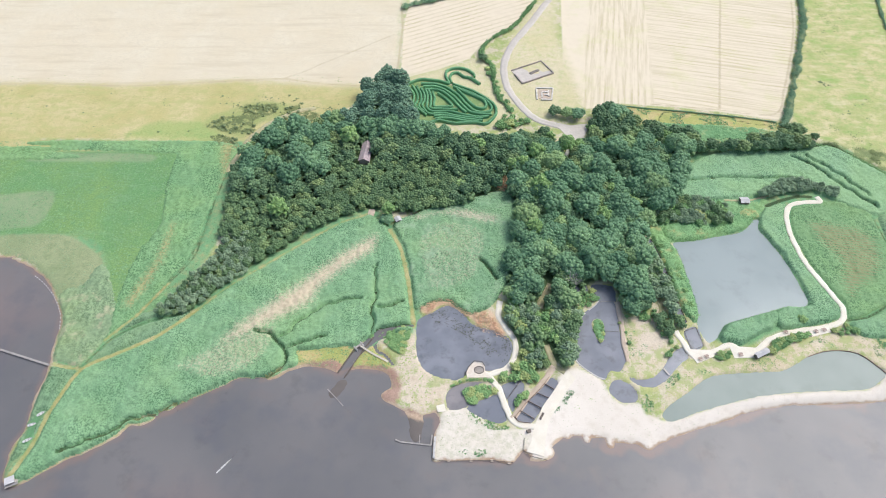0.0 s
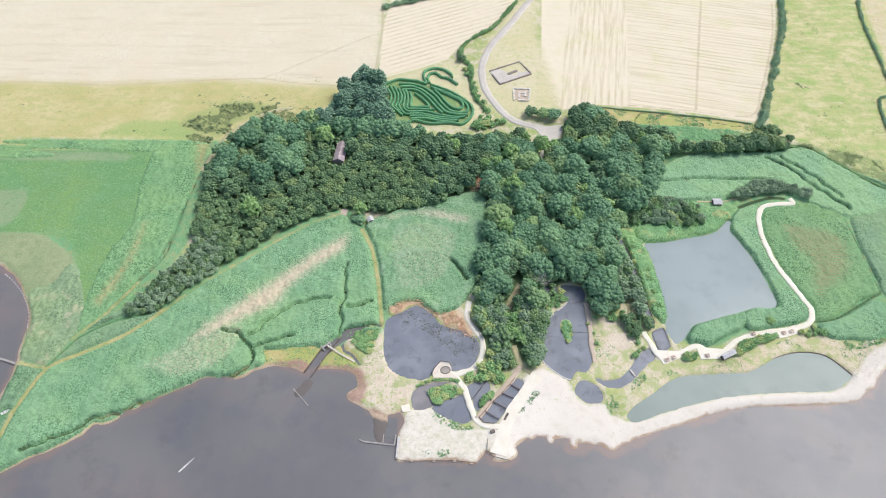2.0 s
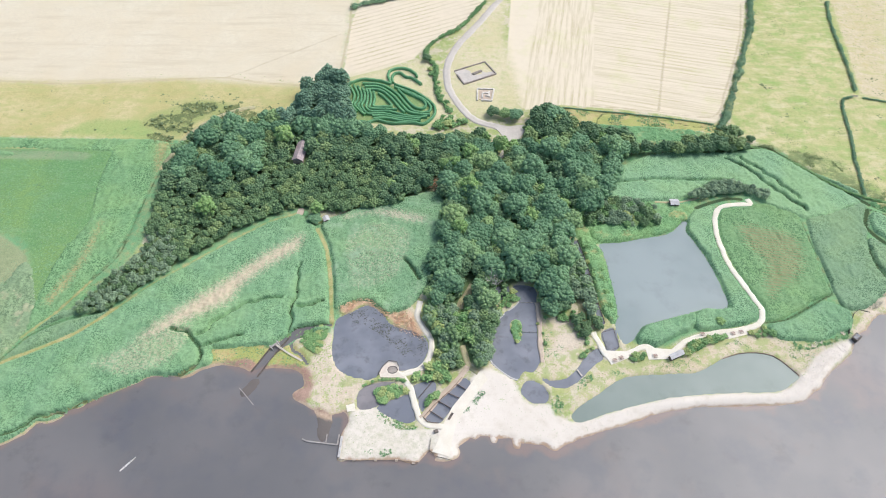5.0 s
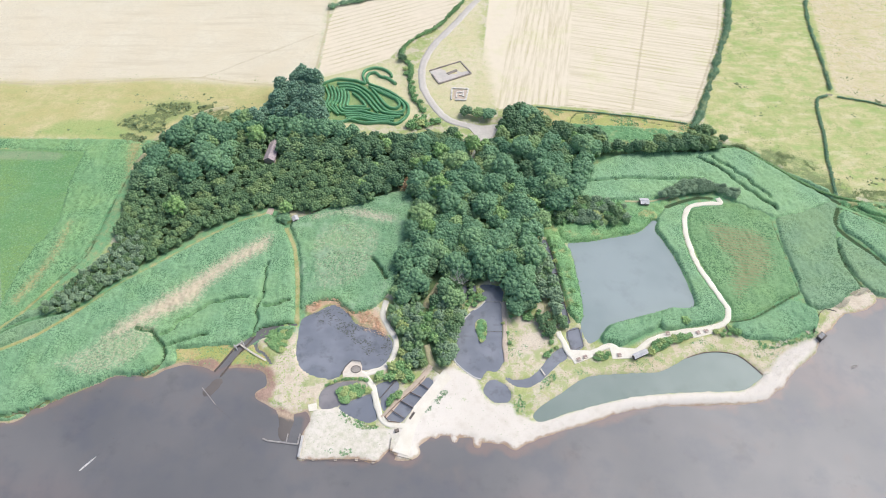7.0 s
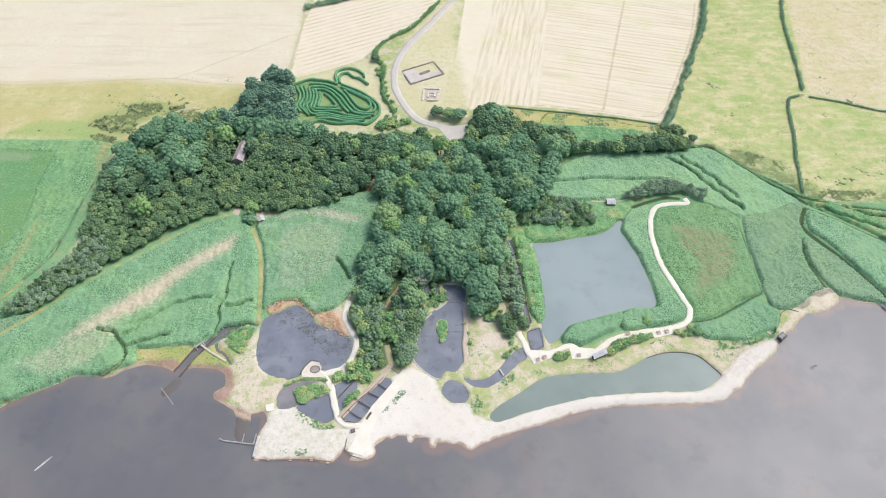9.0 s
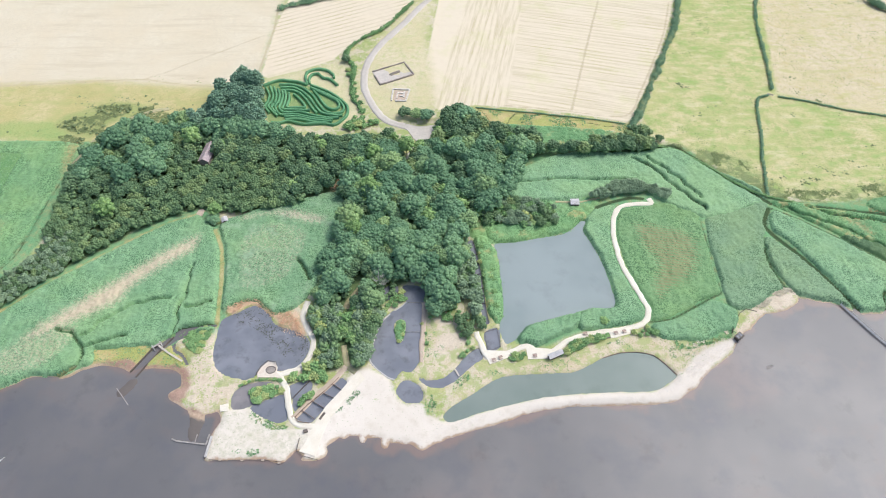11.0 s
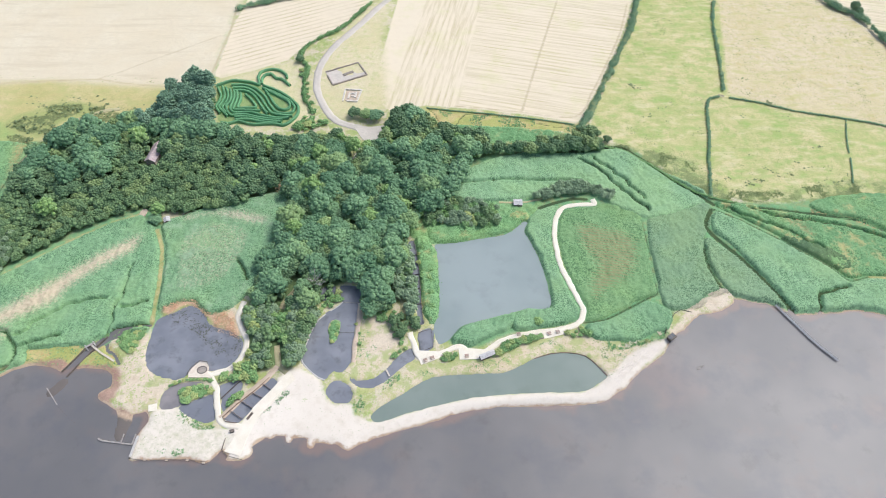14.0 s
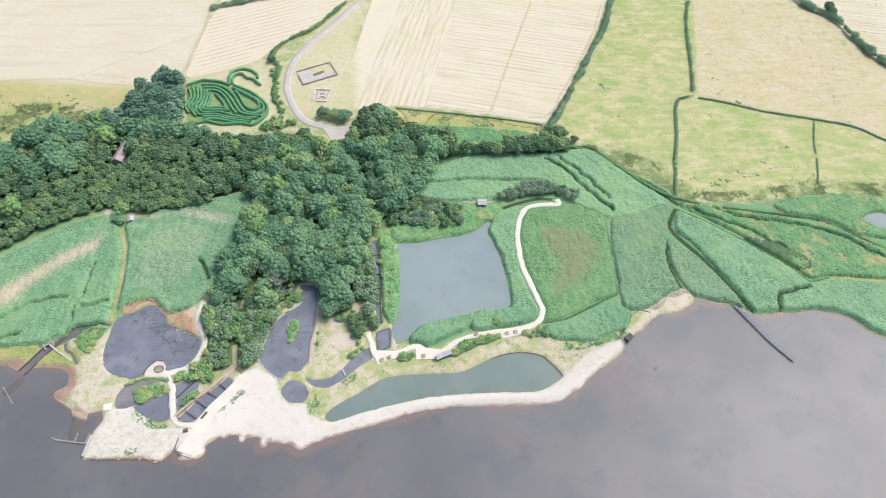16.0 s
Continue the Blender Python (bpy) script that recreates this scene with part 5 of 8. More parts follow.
    tangle = remap(nt, grain(nt, p, 0.11, 5.0, 0.72), 0.42, 0.56, 0.1, 1.0)
    c = blend(nt, calc(nt, "MULTIPLY", zone("z_rushes", 3.0, 8.0), tangle), c, tones((0.22, 0.27, 0.12), (0.33, 0.40, 0.16), (0.20, 0.22, 0.10), 0.42, 0.58))
    c = blend(nt, zone("z_rough", 1.5, 4.0), c, blend(nt, remap(nt, grain(nt, p, 0.14, 5.0, 0.7), 0.46, 0.58), tones((0.40, 0.42, 0.14), (0.50, 0.47, 0.18), (0.27, 0.36, 0.11)), tones((0.52, 0.44, 0.19), (0.58, 0.50, 0.25), (0.44, 0.34, 0.14))))
    flat = nt.nodes.new("ShaderNodeVectorMath")
    flat.operation = "MULTIPLY"
    flat.inputs[1].default_value = (0.018, 0.16, 0.0)
    nt.links.new(p, flat.inputs[0])
    streak = grain(nt, flat.outputs[0], 1.0, 5.0, 0.65)
    cream = tones((0.675, 0.595, 0.435), (0.705, 0.635, 0.480), (0.665, 0.585, 0.42))
    cream = blend(nt, remap(nt, grain(nt, p, 0.03, 5.0, 0.65), 0.45, 0.70, 0.0, 0.6), cream, (0.66, 0.57, 0.40))
    cream = blend(nt, remap(nt, grain(nt, swath.outputs[0], 1.3, 5.0, 0.7), 0.60, 0.76, 0.0, 0.5), cream, (0.57, 0.53, 0.30))
    cream = blend(nt, remap(nt, streak, 0.48, 0.72, 0.0, 0.8), cream, (0.58, 0.50, 0.35))
    c = blend(nt, zone("z_cream", 5.0, 7.0), c, cream)
    hatch = blend(nt, rows(0.45, -0.89, 4.2, 1.5), (0.71, 0.62, 0.465), (0.53, 0.46, 0.28))
    c = blend(nt, zone("z_hatch", 0.8, 1.2), c, blend(nt, remap(nt, mid, 0.4, 0.8), hatch, (0.67, 0.58, 0.43)))
    across = calc(nt, "SUBTRACT", sep.outputs[0], calc(nt, "MULTIPLY", sep.outputs[1], 0.183))
    along = calc(nt, "ADD", sep.outputs[1], calc(nt, "MULTIPLY", sep.outputs[0], 0.24))
    east = remap(nt, calc(nt, "SUBTRACT", sep.outputs[0], calc(nt, "MULTIPLY", sep.outputs[1], 0.147)), 79.6, 82.0)
    lines = blend(nt, east, rows(1.0, -0.183, 4.0, 1.2), rows(0.24, 1.0, 3.7, 1.6))
    comb, tine = nt.nodes.new("ShaderNodeCombineXYZ"), nt.nodes.new("ShaderNodeCombineXYZ")
    nt.links.new(calc(nt, "MULTIPLY", sep.outputs[0], 0.02), comb.inputs[0])
    nt.links.new(calc(nt, "MULTIPLY", along, 0.55), comb.inputs[1])
    nt.links.new(calc(nt, "MULTIPLY", across, 0.5), tine.inputs[0])
    nt.links.new(calc(nt, "MULTIPLY", sep.outputs[1], 0.03), tine.inputs[1])
    ragged = blend(nt, east, remap(nt, grain(nt, tine.outputs[0], 1.0, 4.0, 0.6), 0.44, 0.64), remap(nt, grain(nt, comb.outputs[0], 1.0, 4.0, 0.6), 0.44, 0.64))
    lines = blend(nt, 0.55, lines, ragged)
    bare_edge = remap(nt, across, 25.5, 28.0)  # unmarked strip along the western side
    lines = calc(nt, "MULTIPLY", lines, bare_edge)
    stub = blend(nt, lines, (0.715, 0.63, 0.475), (0.535, 0.46, 0.275))
    c = blend(nt, zone("z_stubble", 0.8, 1.0), c, blend(nt, remap(nt, grain(nt, p, 0.05, 5.0, 0.7), 0.50, 0.66, 0.0, 0.6), blend(nt, remap(nt, mid, 0.45, 0.8, 0.0, 0.5), stub, (0.67, 0.58, 0.44)), blend(nt, lines, (0.66, 0.61, 0.38), (0.50, 0.46, 0.23))))
    c = blend(nt, calc(nt, "MULTIPLY", zone("z_wheel", 0.8, 1.6), 0.9), c, (0.48, 0.40, 0.25))
    c = blend(nt, zone("z_lawn", 5.0, 5.0), c, tones((0.60, 0.54, 0.31), (0.66, 0.585, 0.40), (0.48, 0.50, 0.23)))
    c = blend(nt, zone("z_maze", 0.8, 0.8), c, tones((0.22, 0.33, 0.13), (0.28, 0.37, 0.15), (0.36, 0.40, 0.18)))
    mown = tones((0.185, 0.36, 0.145), (0.255, 0.385, 0.13), (0.205, 0.375, 0.175))
    mown = blend(nt, remap(nt, drift, 0.50, 0.68, 0.0, 0.6), mown, (0.25, 0.40, 0.20))
    mown = blend(nt, remap(nt, grain(nt, p, 1.1, 3.0, 0.7), 0.42, 0.58, 0.45, 0.0), mown, (0.10, 0.22, 0.085))
    c = blend(nt, zone("z_meadow", 2.0, 4.0), c, mown)
    c = blend(nt, zone("z_meadow_pale", 1.2, 2.0), c, tones((0.26, 0.36, 0.19), (0.31, 0.38, 0.21), (0.22, 0.35, 0.17)))
    c = blend(nt, zone("z_bank", 1.0, 2.0), c, tones((0.29, 0.345, 0.18), (0.35, 0.385, 0.21), (0.24, 0.31, 0.15)))
    c = blend(nt, zone("z_dry", 1.5, 4.0), c, blend(nt, remap(nt, bare, 0.54, 0.43, 0.0, 0.75), tones((0.61, 0.51, 0.35), (0.67, 0.585, 0.44), (0.53, 0.46, 0.26)), (0.38, 0.44, 0.17)))
    c = blend(nt, zone("z_reed", 0.8, 1.0), c, tones((0.14, 0.30, 0.14), (0.19, 0.36, 0.17), (0.20, 0.28, 0.13)))
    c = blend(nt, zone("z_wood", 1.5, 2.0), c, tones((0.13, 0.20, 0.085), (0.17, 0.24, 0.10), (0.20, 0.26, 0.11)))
    c = blend(nt, zone("z_rust", 1.0, 3.0), c, tones((0.64, 0.44, 0.29), (0.72, 0.56, 0.41), (0.38, 0.42, 0.20)))
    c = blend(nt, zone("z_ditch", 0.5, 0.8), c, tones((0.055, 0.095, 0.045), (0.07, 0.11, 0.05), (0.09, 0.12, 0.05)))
    c = blend(nt, zone("z_track", 0.7, 1.6), c, tones((0.34, 0.34, 0.12), (0.50, 0.43, 0.19), (0.56, 0.49, 0.27)))
    sand = blend(nt, remap(nt, broad, 0.35, 0.65), (0.715, 0.65, 0.555), (0.765, 0.70, 0.605))
    sand = blend(nt, remap(nt, mid, 0.45, 0.75, 0.0, 0.8), sand, (0.64, 0.57, 0.465))
    sand = blend(nt, remap(nt, fine, 0.45, 0.75, 0.0, 0.30), sand, (0.60, 0.53, 0.43))
    c = blend(nt, zone("z_sand", 1.0, 2.6), c, blend(nt, remap(nt, grain(nt, p, 0.55, 5.0, 0.7), 0.64, 0.76, 0.0, 0.5), sand, (0.50, 0.50, 0.30)))
    c = blend(nt, calc(nt, "MULTIPLY", zone("z_tan", 1.0, 3.0), remap(nt, bare, 0.38, 0.48, 0.25, 1.0)), c, tones((0.65, 0.555, 0.42), (0.70, 0.61, 0.48), (0.58, 0.475, 0.34)))
    scruff = calc(nt, "MULTIPLY", zone("z_scruff", 1.5, 2.0), remap(nt, grain(nt, p, 0.5, 5.0, 0.75), 0.40, 0.62, 0.1, 0.75))
    c = blend(nt, scruff, c, tones((0.60, 0.56, 0.42), (0.64, 0.60, 0.47), (0.48, 0.49, 0.29)))
    c = blend(nt, zone("z_mud", 1.2, 2.5), c, tones((0.40, 0.25, 0.185), (0.48, 0.33, 0.25), (0.34, 0.24, 0.18)))
    a = nt.nodes.new("ShaderNodeAttribute")
    a.attribute_name = "z_shore"
    lip = calc(nt, "ADD", a.outputs["Fac"], calc(nt, "MULTIPLY", edge, 3.2))
    c = blend(nt, remap(nt, lip, 1.3, 0.1), c, tones((0.44, 0.31, 0.21), (0.56, 0.43, 0.31), (0.33, 0.24, 0.16)))
    c = blend(nt, remap(nt, lip, -0.9, -2.6), c, (0.16, 0.14, 0.125))
    c = blend(nt, zone("z_wet", 0.35, 0.5), c, (0.12, 0.115, 0.10))
    nt.links.new(c, bsdf.inputs["Base Color"])
    bsdf.inputs["Roughness"].default_value = 0.95
    bsdf.inputs["Specular IOR Level"].default_value = 0.15
    relief(nt, bsdf, fine, 0.35, 0.12)
    return m


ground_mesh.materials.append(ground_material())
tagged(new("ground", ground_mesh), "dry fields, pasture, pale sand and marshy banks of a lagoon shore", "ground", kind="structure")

# open water to the horizon, and the ponds
wx = np.concatenate([[-4700, -600], np.arange(-330, 471, 2.5), [600, 4700.0]])
wy = np.concatenate([[-4700, -300, 40], np.arange(60, 231, 2.5)])
WXX, WYY = np.meshgrid(wx, wy)
wi = np.arange(WXX.size).reshape(WXX.shape)
wq = np.stack([wi[:-1, :-1], wi[:-1, 1:], wi[1:, 1:], wi[1:, :-1]], -1).reshape(-1, 4)
lagoon_mesh = raw_mesh("water", np.stack([WXX, WYY, np.full(WXX.shape, WATER_Z)], -1).reshape(-1, 3), wq)
gi, gj = np.clip(np.searchsorted(XS, WXX), 0, len(XS) - 1), np.clip(np.searchsorted(YS, WYY), 0, len(YS) - 1)
lagoon_mesh.attributes.new("shoal", "FLOAT", "POINT").data.foreach_set("value", DRYLAND[gj, gi].astype(np.float32).ravel())
lagoon = part("water", lagoon_mesh, WATER_LAGOON)
tagged(lagoon, "calm grey-brown lagoon water with darker silt patches and painted cloud reflections", "water", kind="structure")


def sheet(outline, z, grow=0.6):
    """A flat sheet with a smooth outline, a little larger than the plan."""
    q = curve_through(outline, True, 1.5)
    t = np.roll(q, -1, 0) - np.roll(q, 1, 0)
    nrm = np.stack([t[:, 1], -t[:, 0]], -1) / (np.linalg.norm(t, axis=1)[:, None] + 1e-6)
    area = np.sum(q[:, 0] * np.roll(q[:, 1], -1) - np.roll(q[:, 0], -1) * q[:, 1])
    q = q + nrm * grow * (1 if area > 0 else -1)
    bm = bmesh.new()
    vs = [bm.verts.new((a, b, z)) for a, b in q]
    f = bm.faces.new(vs)
    if f.normal.z < 0:
        f.normal_flip()
    bmesh.ops.triangulate(bm, faces=[f])
    for f in bm.faces:
        f.normal_update()
        if f.normal.z < 0:
            f.normal_flip()
    return bm


for name, outline, drop, material, label in PONDS:
    me = bpy.data.meshes.new(name)
    bm = sheet(outline, float(rise(np.mean([q[1] for q in outline]))) - drop - 0.012 * [q[0] for q in PONDS].index(name))
    bm.to_mesh(me)
    bm.free()
    tagged(part(name, me, material), label, "pond", kind="structure")


def ribbon(name, line, width, material, label, category="path", lift=0.10, ragged=0.25, kind="structure"):
    """A path laid on the ground along a line, with a low uneven edge."""
    q = curve_through(line, False, 0.8)
    t = np.gradient(q, axis=0)
    nrm = np.stack([-t[:, 1], t[:, 0]], -1) / (np.linalg.norm(t, axis=1)[:, None] + 1e-6)
    w = np.asarray(width) if np.ndim(width) else np.full(len(q), width)
    s = np.arange(len(q)) * 0.8
    seed = abs(hash((line[0][0], line[0][1]))) % 97
    le = q + nrm * (w / 2 + ragged * ripple(s, s * 0, 2.5, seed))[:, None]
    ri = q - nrm * (w / 2 + ragged * ripple(s, s * 0, 2.5, seed + 1))[:, None]
    rows = []
    for f in (0, 0.03, 0.35, 0.65, 0.97, 1.0):
        c = le + (ri - le) * f
        z = ground_z(c[:, 0], c[:, 1])
        rows.append(np.column_stack([c, z + (lift if 0 < f < 1 else -0.25)]))
    level = np.max([r[:, 2] for r in rows], axis=0)
    for k in (1, 2, 3, 4):
        rows[k][:, 2] = level
    v = np.stack(rows, 1)
    n = len(q)
    ii = np.arange(n * 6).reshape(n, 6)
    f = np.stack([ii[:-1, :-1], ii[:-1, 1:], ii[1:, 1:], ii[1:, :-1]], -1).reshape(-1, 4)
    ob = part(name, raw_mesh(name, v.reshape(-1, 3), f), material)
    return tagged(ob, label, category, kind=kind)


def slab(name, outline, material, label, category, lift=0.14, rounded=True):
    q = curve_through(outline, True, 1.0) if rounded else np.array(outline, float)
    top = float(np.median(ground_z(q[:, 0], q[:, 1]))) + lift
    bm = bmesh.new()
    f = bm.faces.new([bm.verts.new((a, b, top)) for a, b in q])
    ret = bmesh.ops.extrude_face_region(bm, geom=[f])
    for g in ret["geom"]:
        if isinstance(g, bmesh.types.BMVert):
            g.co.z -= lift + 0.5
    bmesh.ops.triangulate(bm, faces=[x for x in bm.faces if len(x.verts) > 4])
    return tagged(part(name, bm, material), label, category, kind="structure")


ribbon("path_pond", PATH_POND, 2.7, GRAVEL, "winding pale gravel footpath beside pond")
ribbon("path_view", PATH_VIEW, 2.6, GRAVEL, "short pale gravel spur to a viewing platform", lift=0.15)
ribbon("path_lake", PATH_LAKE, 2.7, GRAVEL, "pale gravel path along lake and reeds", lift=0.13)
ribbon("path_pens", PATH_PENS, 2.3, TAN, "tan earth walkway beside the pens")
ribbon("path_hut", PATH_HUT, 1.2, TRODDEN, "narrow sandy path past a small hut")
ribbon("path_gate", PATH_GATE, 2.6, GRAVEL, "pale path from car park into the wood")
ribbon("path_pondside", POND_PATH, 2.3, TAN, "pale earth path along the pond")
ribbon("pond_kerb", POND_MIDDLE[7:16], 0.6, CONCRETE, "pale stone kerb round the pond", "kerb", 0.12, 0.1)
slab("ramp", RAMP, GRAVEL, "pale concrete ramp on the spit", "ramp", 0.2, False)
ribbon("path_scrub", SCRUB_TRACK, 3.2, TRODDEN, "tan trodden track through scrub")
ribbon("path_clearing", CLEARING, 2.6, TAN, "small bare pinkish clearing in the wood")
ribbon("path_wood", PATH_WOOD_A, 3.4, TRODDEN, "bare earth path in a gap between trees")
ribbon("path_wood_b", PATH_WOOD_B, 2.6, TRODDEN, "bare earth path at the wood's foot")
ribbon("path_wood_c", PATH_WOOD_C, 2.4, TRODDEN, "bare earth path under trees near pens")
ribbon("road", ROAD, 4.8, TARMAC, "pale worn tarmac lane curving between fields", "road")
slab("causeway", CAUSEWAY, GRAVEL, "broad pale gravel causeway to the water", "path", 0.16, False)
slab("plaza_a", PLAZA_A, GRAVEL, "pale gravel standing with benches", "path", 0.20, False)
slab("plaza_b", PLAZA_B, GRAVEL, "pale gravel standing beside a shelter", "path", 0.21, False)
slab("plaza_c", PLAZA_C, GRAVEL, "pale gravel standing with picnic tables", "path", 0.20, False)
slab("car_park", CARPARK, TARMAC, "pale tarmac turning area at wood's edge", "car park", 0.16)

# ---- reeds ----
TRODDEN_BAND = field_of([CAUSEWAY, PLAZA_A, PLAZA_B, PLAZA_C], ((PATH_LAKE, 1.5), (PATH_POND, 1.5), (PATH_HUT, 0.7), (DIKE[:7], 0.8), (DIKE[6:], 0.5), (DIKE_SPUR, 0.6), (MEADOW_TRACK[:4], 0.5), (BOATS, 1.5), (TRACK_MID, 1.1), (TRACK_EAST, 0.45), (TRACK_FAR_EAST, 0.6), (DITCH_NE, 1.0), (PATH_PENS, 1.1), (DITCH_MEADOW, 0.9), (DITCH_LINE, 0.6), (DITCH_FAR, 0.8)))


DRYNESS = np.maximum.reduce([field_of([DRY_REED]) + 2.2, field_of([PALE_MIDDLE]) - 3.2, field_of([RUST_MIDDLE]) + 0.6, field_of([RUST_EAST, RUST_LINE]) - 0.6, field_of([BROWN_FIELD]) - 1.6, field_of([RUST_BEND]) + 2.6, field_of([RUST_EDGE]) - 0.2, field_of([RUST_BEND_B]) - 1.0, field_of([DRY_SHORE]) - 3.2])


def at_grid(values, x, y):
    """A layer of the plan at given places."""
    i = np.clip(np.searchsorted(XS, x) - 1, 0, len(XS) - 2)
    j = np.clip(np.searchsorted(YS, y) - 1, 0, len(YS) - 2)
    u, v = (x - XS[i]) / (XS[i + 1] - XS[i]), (y - YS[j]) / (YS[j + 1] - YS[j])
    return (values[j, i] * (1 - u) + values[j, i + 1] * u) * (1 - v) + (values[j + 1, i] * (1 - u) + values[j + 1, i + 1] * u) * v


RUNNELS = [(ARCH_DITCH, 1.2), (CREEK_W, 0.45), (CREEK_W2, 0.4), (DITCH_SHORE, 0.7), (BED_CREEK_A, 0.35), (BED_CREEK_B, 0.3), (BED_CREEK_C, 0.4), (BED_CREEK_D, 0.5), (BED_CREEK_E, 0.55), (BED_CREEK_F, 0.5), (BED_CREEK_G, 0.5), (BED_CREEK_H, 0.4), (BED_CREEK_I, 0.35), (BED_CREEK_J, 0.45), (BED_CREEK_K, 0.4), (BED_CREEK_L, 0.45), (EAST_PATH_FIELD, 0.5), (DITCH_CUT, 0.8), (MEADOW_DITCH, 0.5)]


def reed_bed(name, outline, material, label, height=1.7, density=1.3, seed=0, blade=0.9, holes=(), grow=1.6, canopy=True, ragged=0.0, wade=0.0):
    """A stand of reeds: an uneven canopy with loose blades that stick out of it."""
    g = np.random.default_rng(100 + seed)
    q = curve_through(outline, True, 1.5)
    lo, hi = np.maximum(q.min(0) - grow - 1.5, (-335, 60)), np.minimum(q.max(0) + grow + 1.5, (470, 450))
    xs, ys = np.arange(lo[0], hi[0], 0.68), np.arange(lo[1], hi[1], 0.68)
    X, Y = np.meshgrid(xs, ys)
    d = depth_inside(q, X, Y) + 0.5 * ripple(X, Y, 3.0, seed) - 0.2
    d = np.minimum(d + grow, -at_grid(WET, X, Y) - 0.1 + wade)
    d = np.minimum(d, at_grid(DRYLAND, X, Y) - 0.9)
    d = np.minimum(d, -at_grid(TRODDEN_BAND, X, Y))
    for line, half in holes:
        d = np.minimum(d, -depth_line(curve_through(line), half, X, Y))
    for line, half in RUNNELS:  # steep-sided
        d = np.minimum(d, -1.8 * depth_line(curve_through(line), half, X, Y))
    Z = np.maximum(ground_z(X, Y), 0.3) - 0.2 + (height + 0.30 * ripple(X, Y, 6.0, seed + 1) + 0.30 * ripple(X * 1.5, Y * 0.8, 2.0, seed + 2)) * step01(d, -0.3, 1.6)
    Z += g.uniform(-0.26, 0.26, X.shape) * (d > 0.3)
    ok = d > -0.6
    if ragged:
        ok &= ripple(X, Y, 2.2, seed + 7) + 0.8 * ripple(X, Y, 0.9, seed + 8) + 0.35 * np.minimum(d, 3.0) > ragged
    idx = np.arange(X.size).reshape(X.shape)
    cell = ok[:-1, :-1] & ok[1:, 1:] & ok[:-1, 1:] & ok[1:, :-1]
    f = np.stack([idx[:-1, :-1], idx[:-1, 1:], idx[1:, 1:], idx[1:, :-1]], -1)[cell]
    used = np.unique(f)
    back = np.full(X.size, -1)
    back[used] = np.arange(len(used))
    V = np.stack([X, Y, Z], -1).reshape(-1, 3)[used]
    f = back[f]
    n = int((2.2 if canopy else 7.0) * density * 0.46 * cell.sum())
    pick = g.integers(0, len(f), n)
    if not canopy:
        mid = V[f[pick]].mean(1)
        near = np.clip(depth_inside(q, mid[:, 0], mid[:, 1]) / 4.0, -0.5, 0.6)
        pick = pick[ripple(mid[:, 0] * 1.6, mid[:, 1] * 0.7, 2.0, seed + 4) + 0.6 * ripple(mid[:, 0], mid[:, 1], 7.0, seed + 6) + near > g.uniform(-0.2, 0.8, n)]
        n = len(pick)
    base = V[f[pick]].mean(1) + np.column_stack([g.uniform(-0.45, 0.45, (n, 2)), np.full(n, -0.25)])
    ang = g.uniform(0, math.pi, n)
    side = np.column_stack([np.cos(ang), np.sin(ang), np.zeros(n)]) * g.uniform(0.10, 0.24, n)[:, None]
    tip = base + np.column_stack([g.normal(0.45, 0.4, n), g.normal(-0.35, 0.4, n), blade * g.uniform(0.30, 0.62, n)])
    T = np.stack([base - side, base + side, tip], 1).reshape(-1, 3)
    tf = np.arange(3 * n).reshape(-1, 3) + len(V)
    if not canopy:
        f, V, tf = f[:0], V[:0], tf - len(V)
    allv = np.vstack([V, T])
    me = raw_mesh(name, allv, [f, tf])
    me.attributes.new("dryness", "FLOAT", "POINT").data.foreach_set("value", at_grid(DRYNESS, allv[:, 0], allv[:, 1]).astype(np.float32))
    ob = part(name, me, material)
    return tagged(ob, label, "reeds", "reed beds", "stuff")


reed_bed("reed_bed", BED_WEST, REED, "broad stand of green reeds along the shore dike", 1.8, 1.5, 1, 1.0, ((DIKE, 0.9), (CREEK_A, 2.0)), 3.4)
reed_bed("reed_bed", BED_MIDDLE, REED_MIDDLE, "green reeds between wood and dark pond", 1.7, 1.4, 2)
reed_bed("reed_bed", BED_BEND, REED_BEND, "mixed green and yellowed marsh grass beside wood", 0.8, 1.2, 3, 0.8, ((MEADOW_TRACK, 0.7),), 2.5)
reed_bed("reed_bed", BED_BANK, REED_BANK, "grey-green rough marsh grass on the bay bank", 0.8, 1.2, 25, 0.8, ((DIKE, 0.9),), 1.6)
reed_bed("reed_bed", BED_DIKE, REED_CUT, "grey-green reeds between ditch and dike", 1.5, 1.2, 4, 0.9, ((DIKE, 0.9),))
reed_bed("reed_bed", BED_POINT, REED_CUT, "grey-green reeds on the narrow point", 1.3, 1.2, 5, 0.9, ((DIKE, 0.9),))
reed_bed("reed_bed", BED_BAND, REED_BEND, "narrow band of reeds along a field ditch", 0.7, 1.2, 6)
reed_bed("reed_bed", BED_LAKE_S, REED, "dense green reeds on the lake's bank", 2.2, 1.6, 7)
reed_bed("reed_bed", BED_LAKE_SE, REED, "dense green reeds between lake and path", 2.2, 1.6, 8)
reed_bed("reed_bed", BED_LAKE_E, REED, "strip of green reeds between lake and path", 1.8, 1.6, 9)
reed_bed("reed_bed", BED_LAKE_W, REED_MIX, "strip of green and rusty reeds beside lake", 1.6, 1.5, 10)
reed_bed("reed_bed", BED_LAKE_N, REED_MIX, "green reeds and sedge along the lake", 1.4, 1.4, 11)
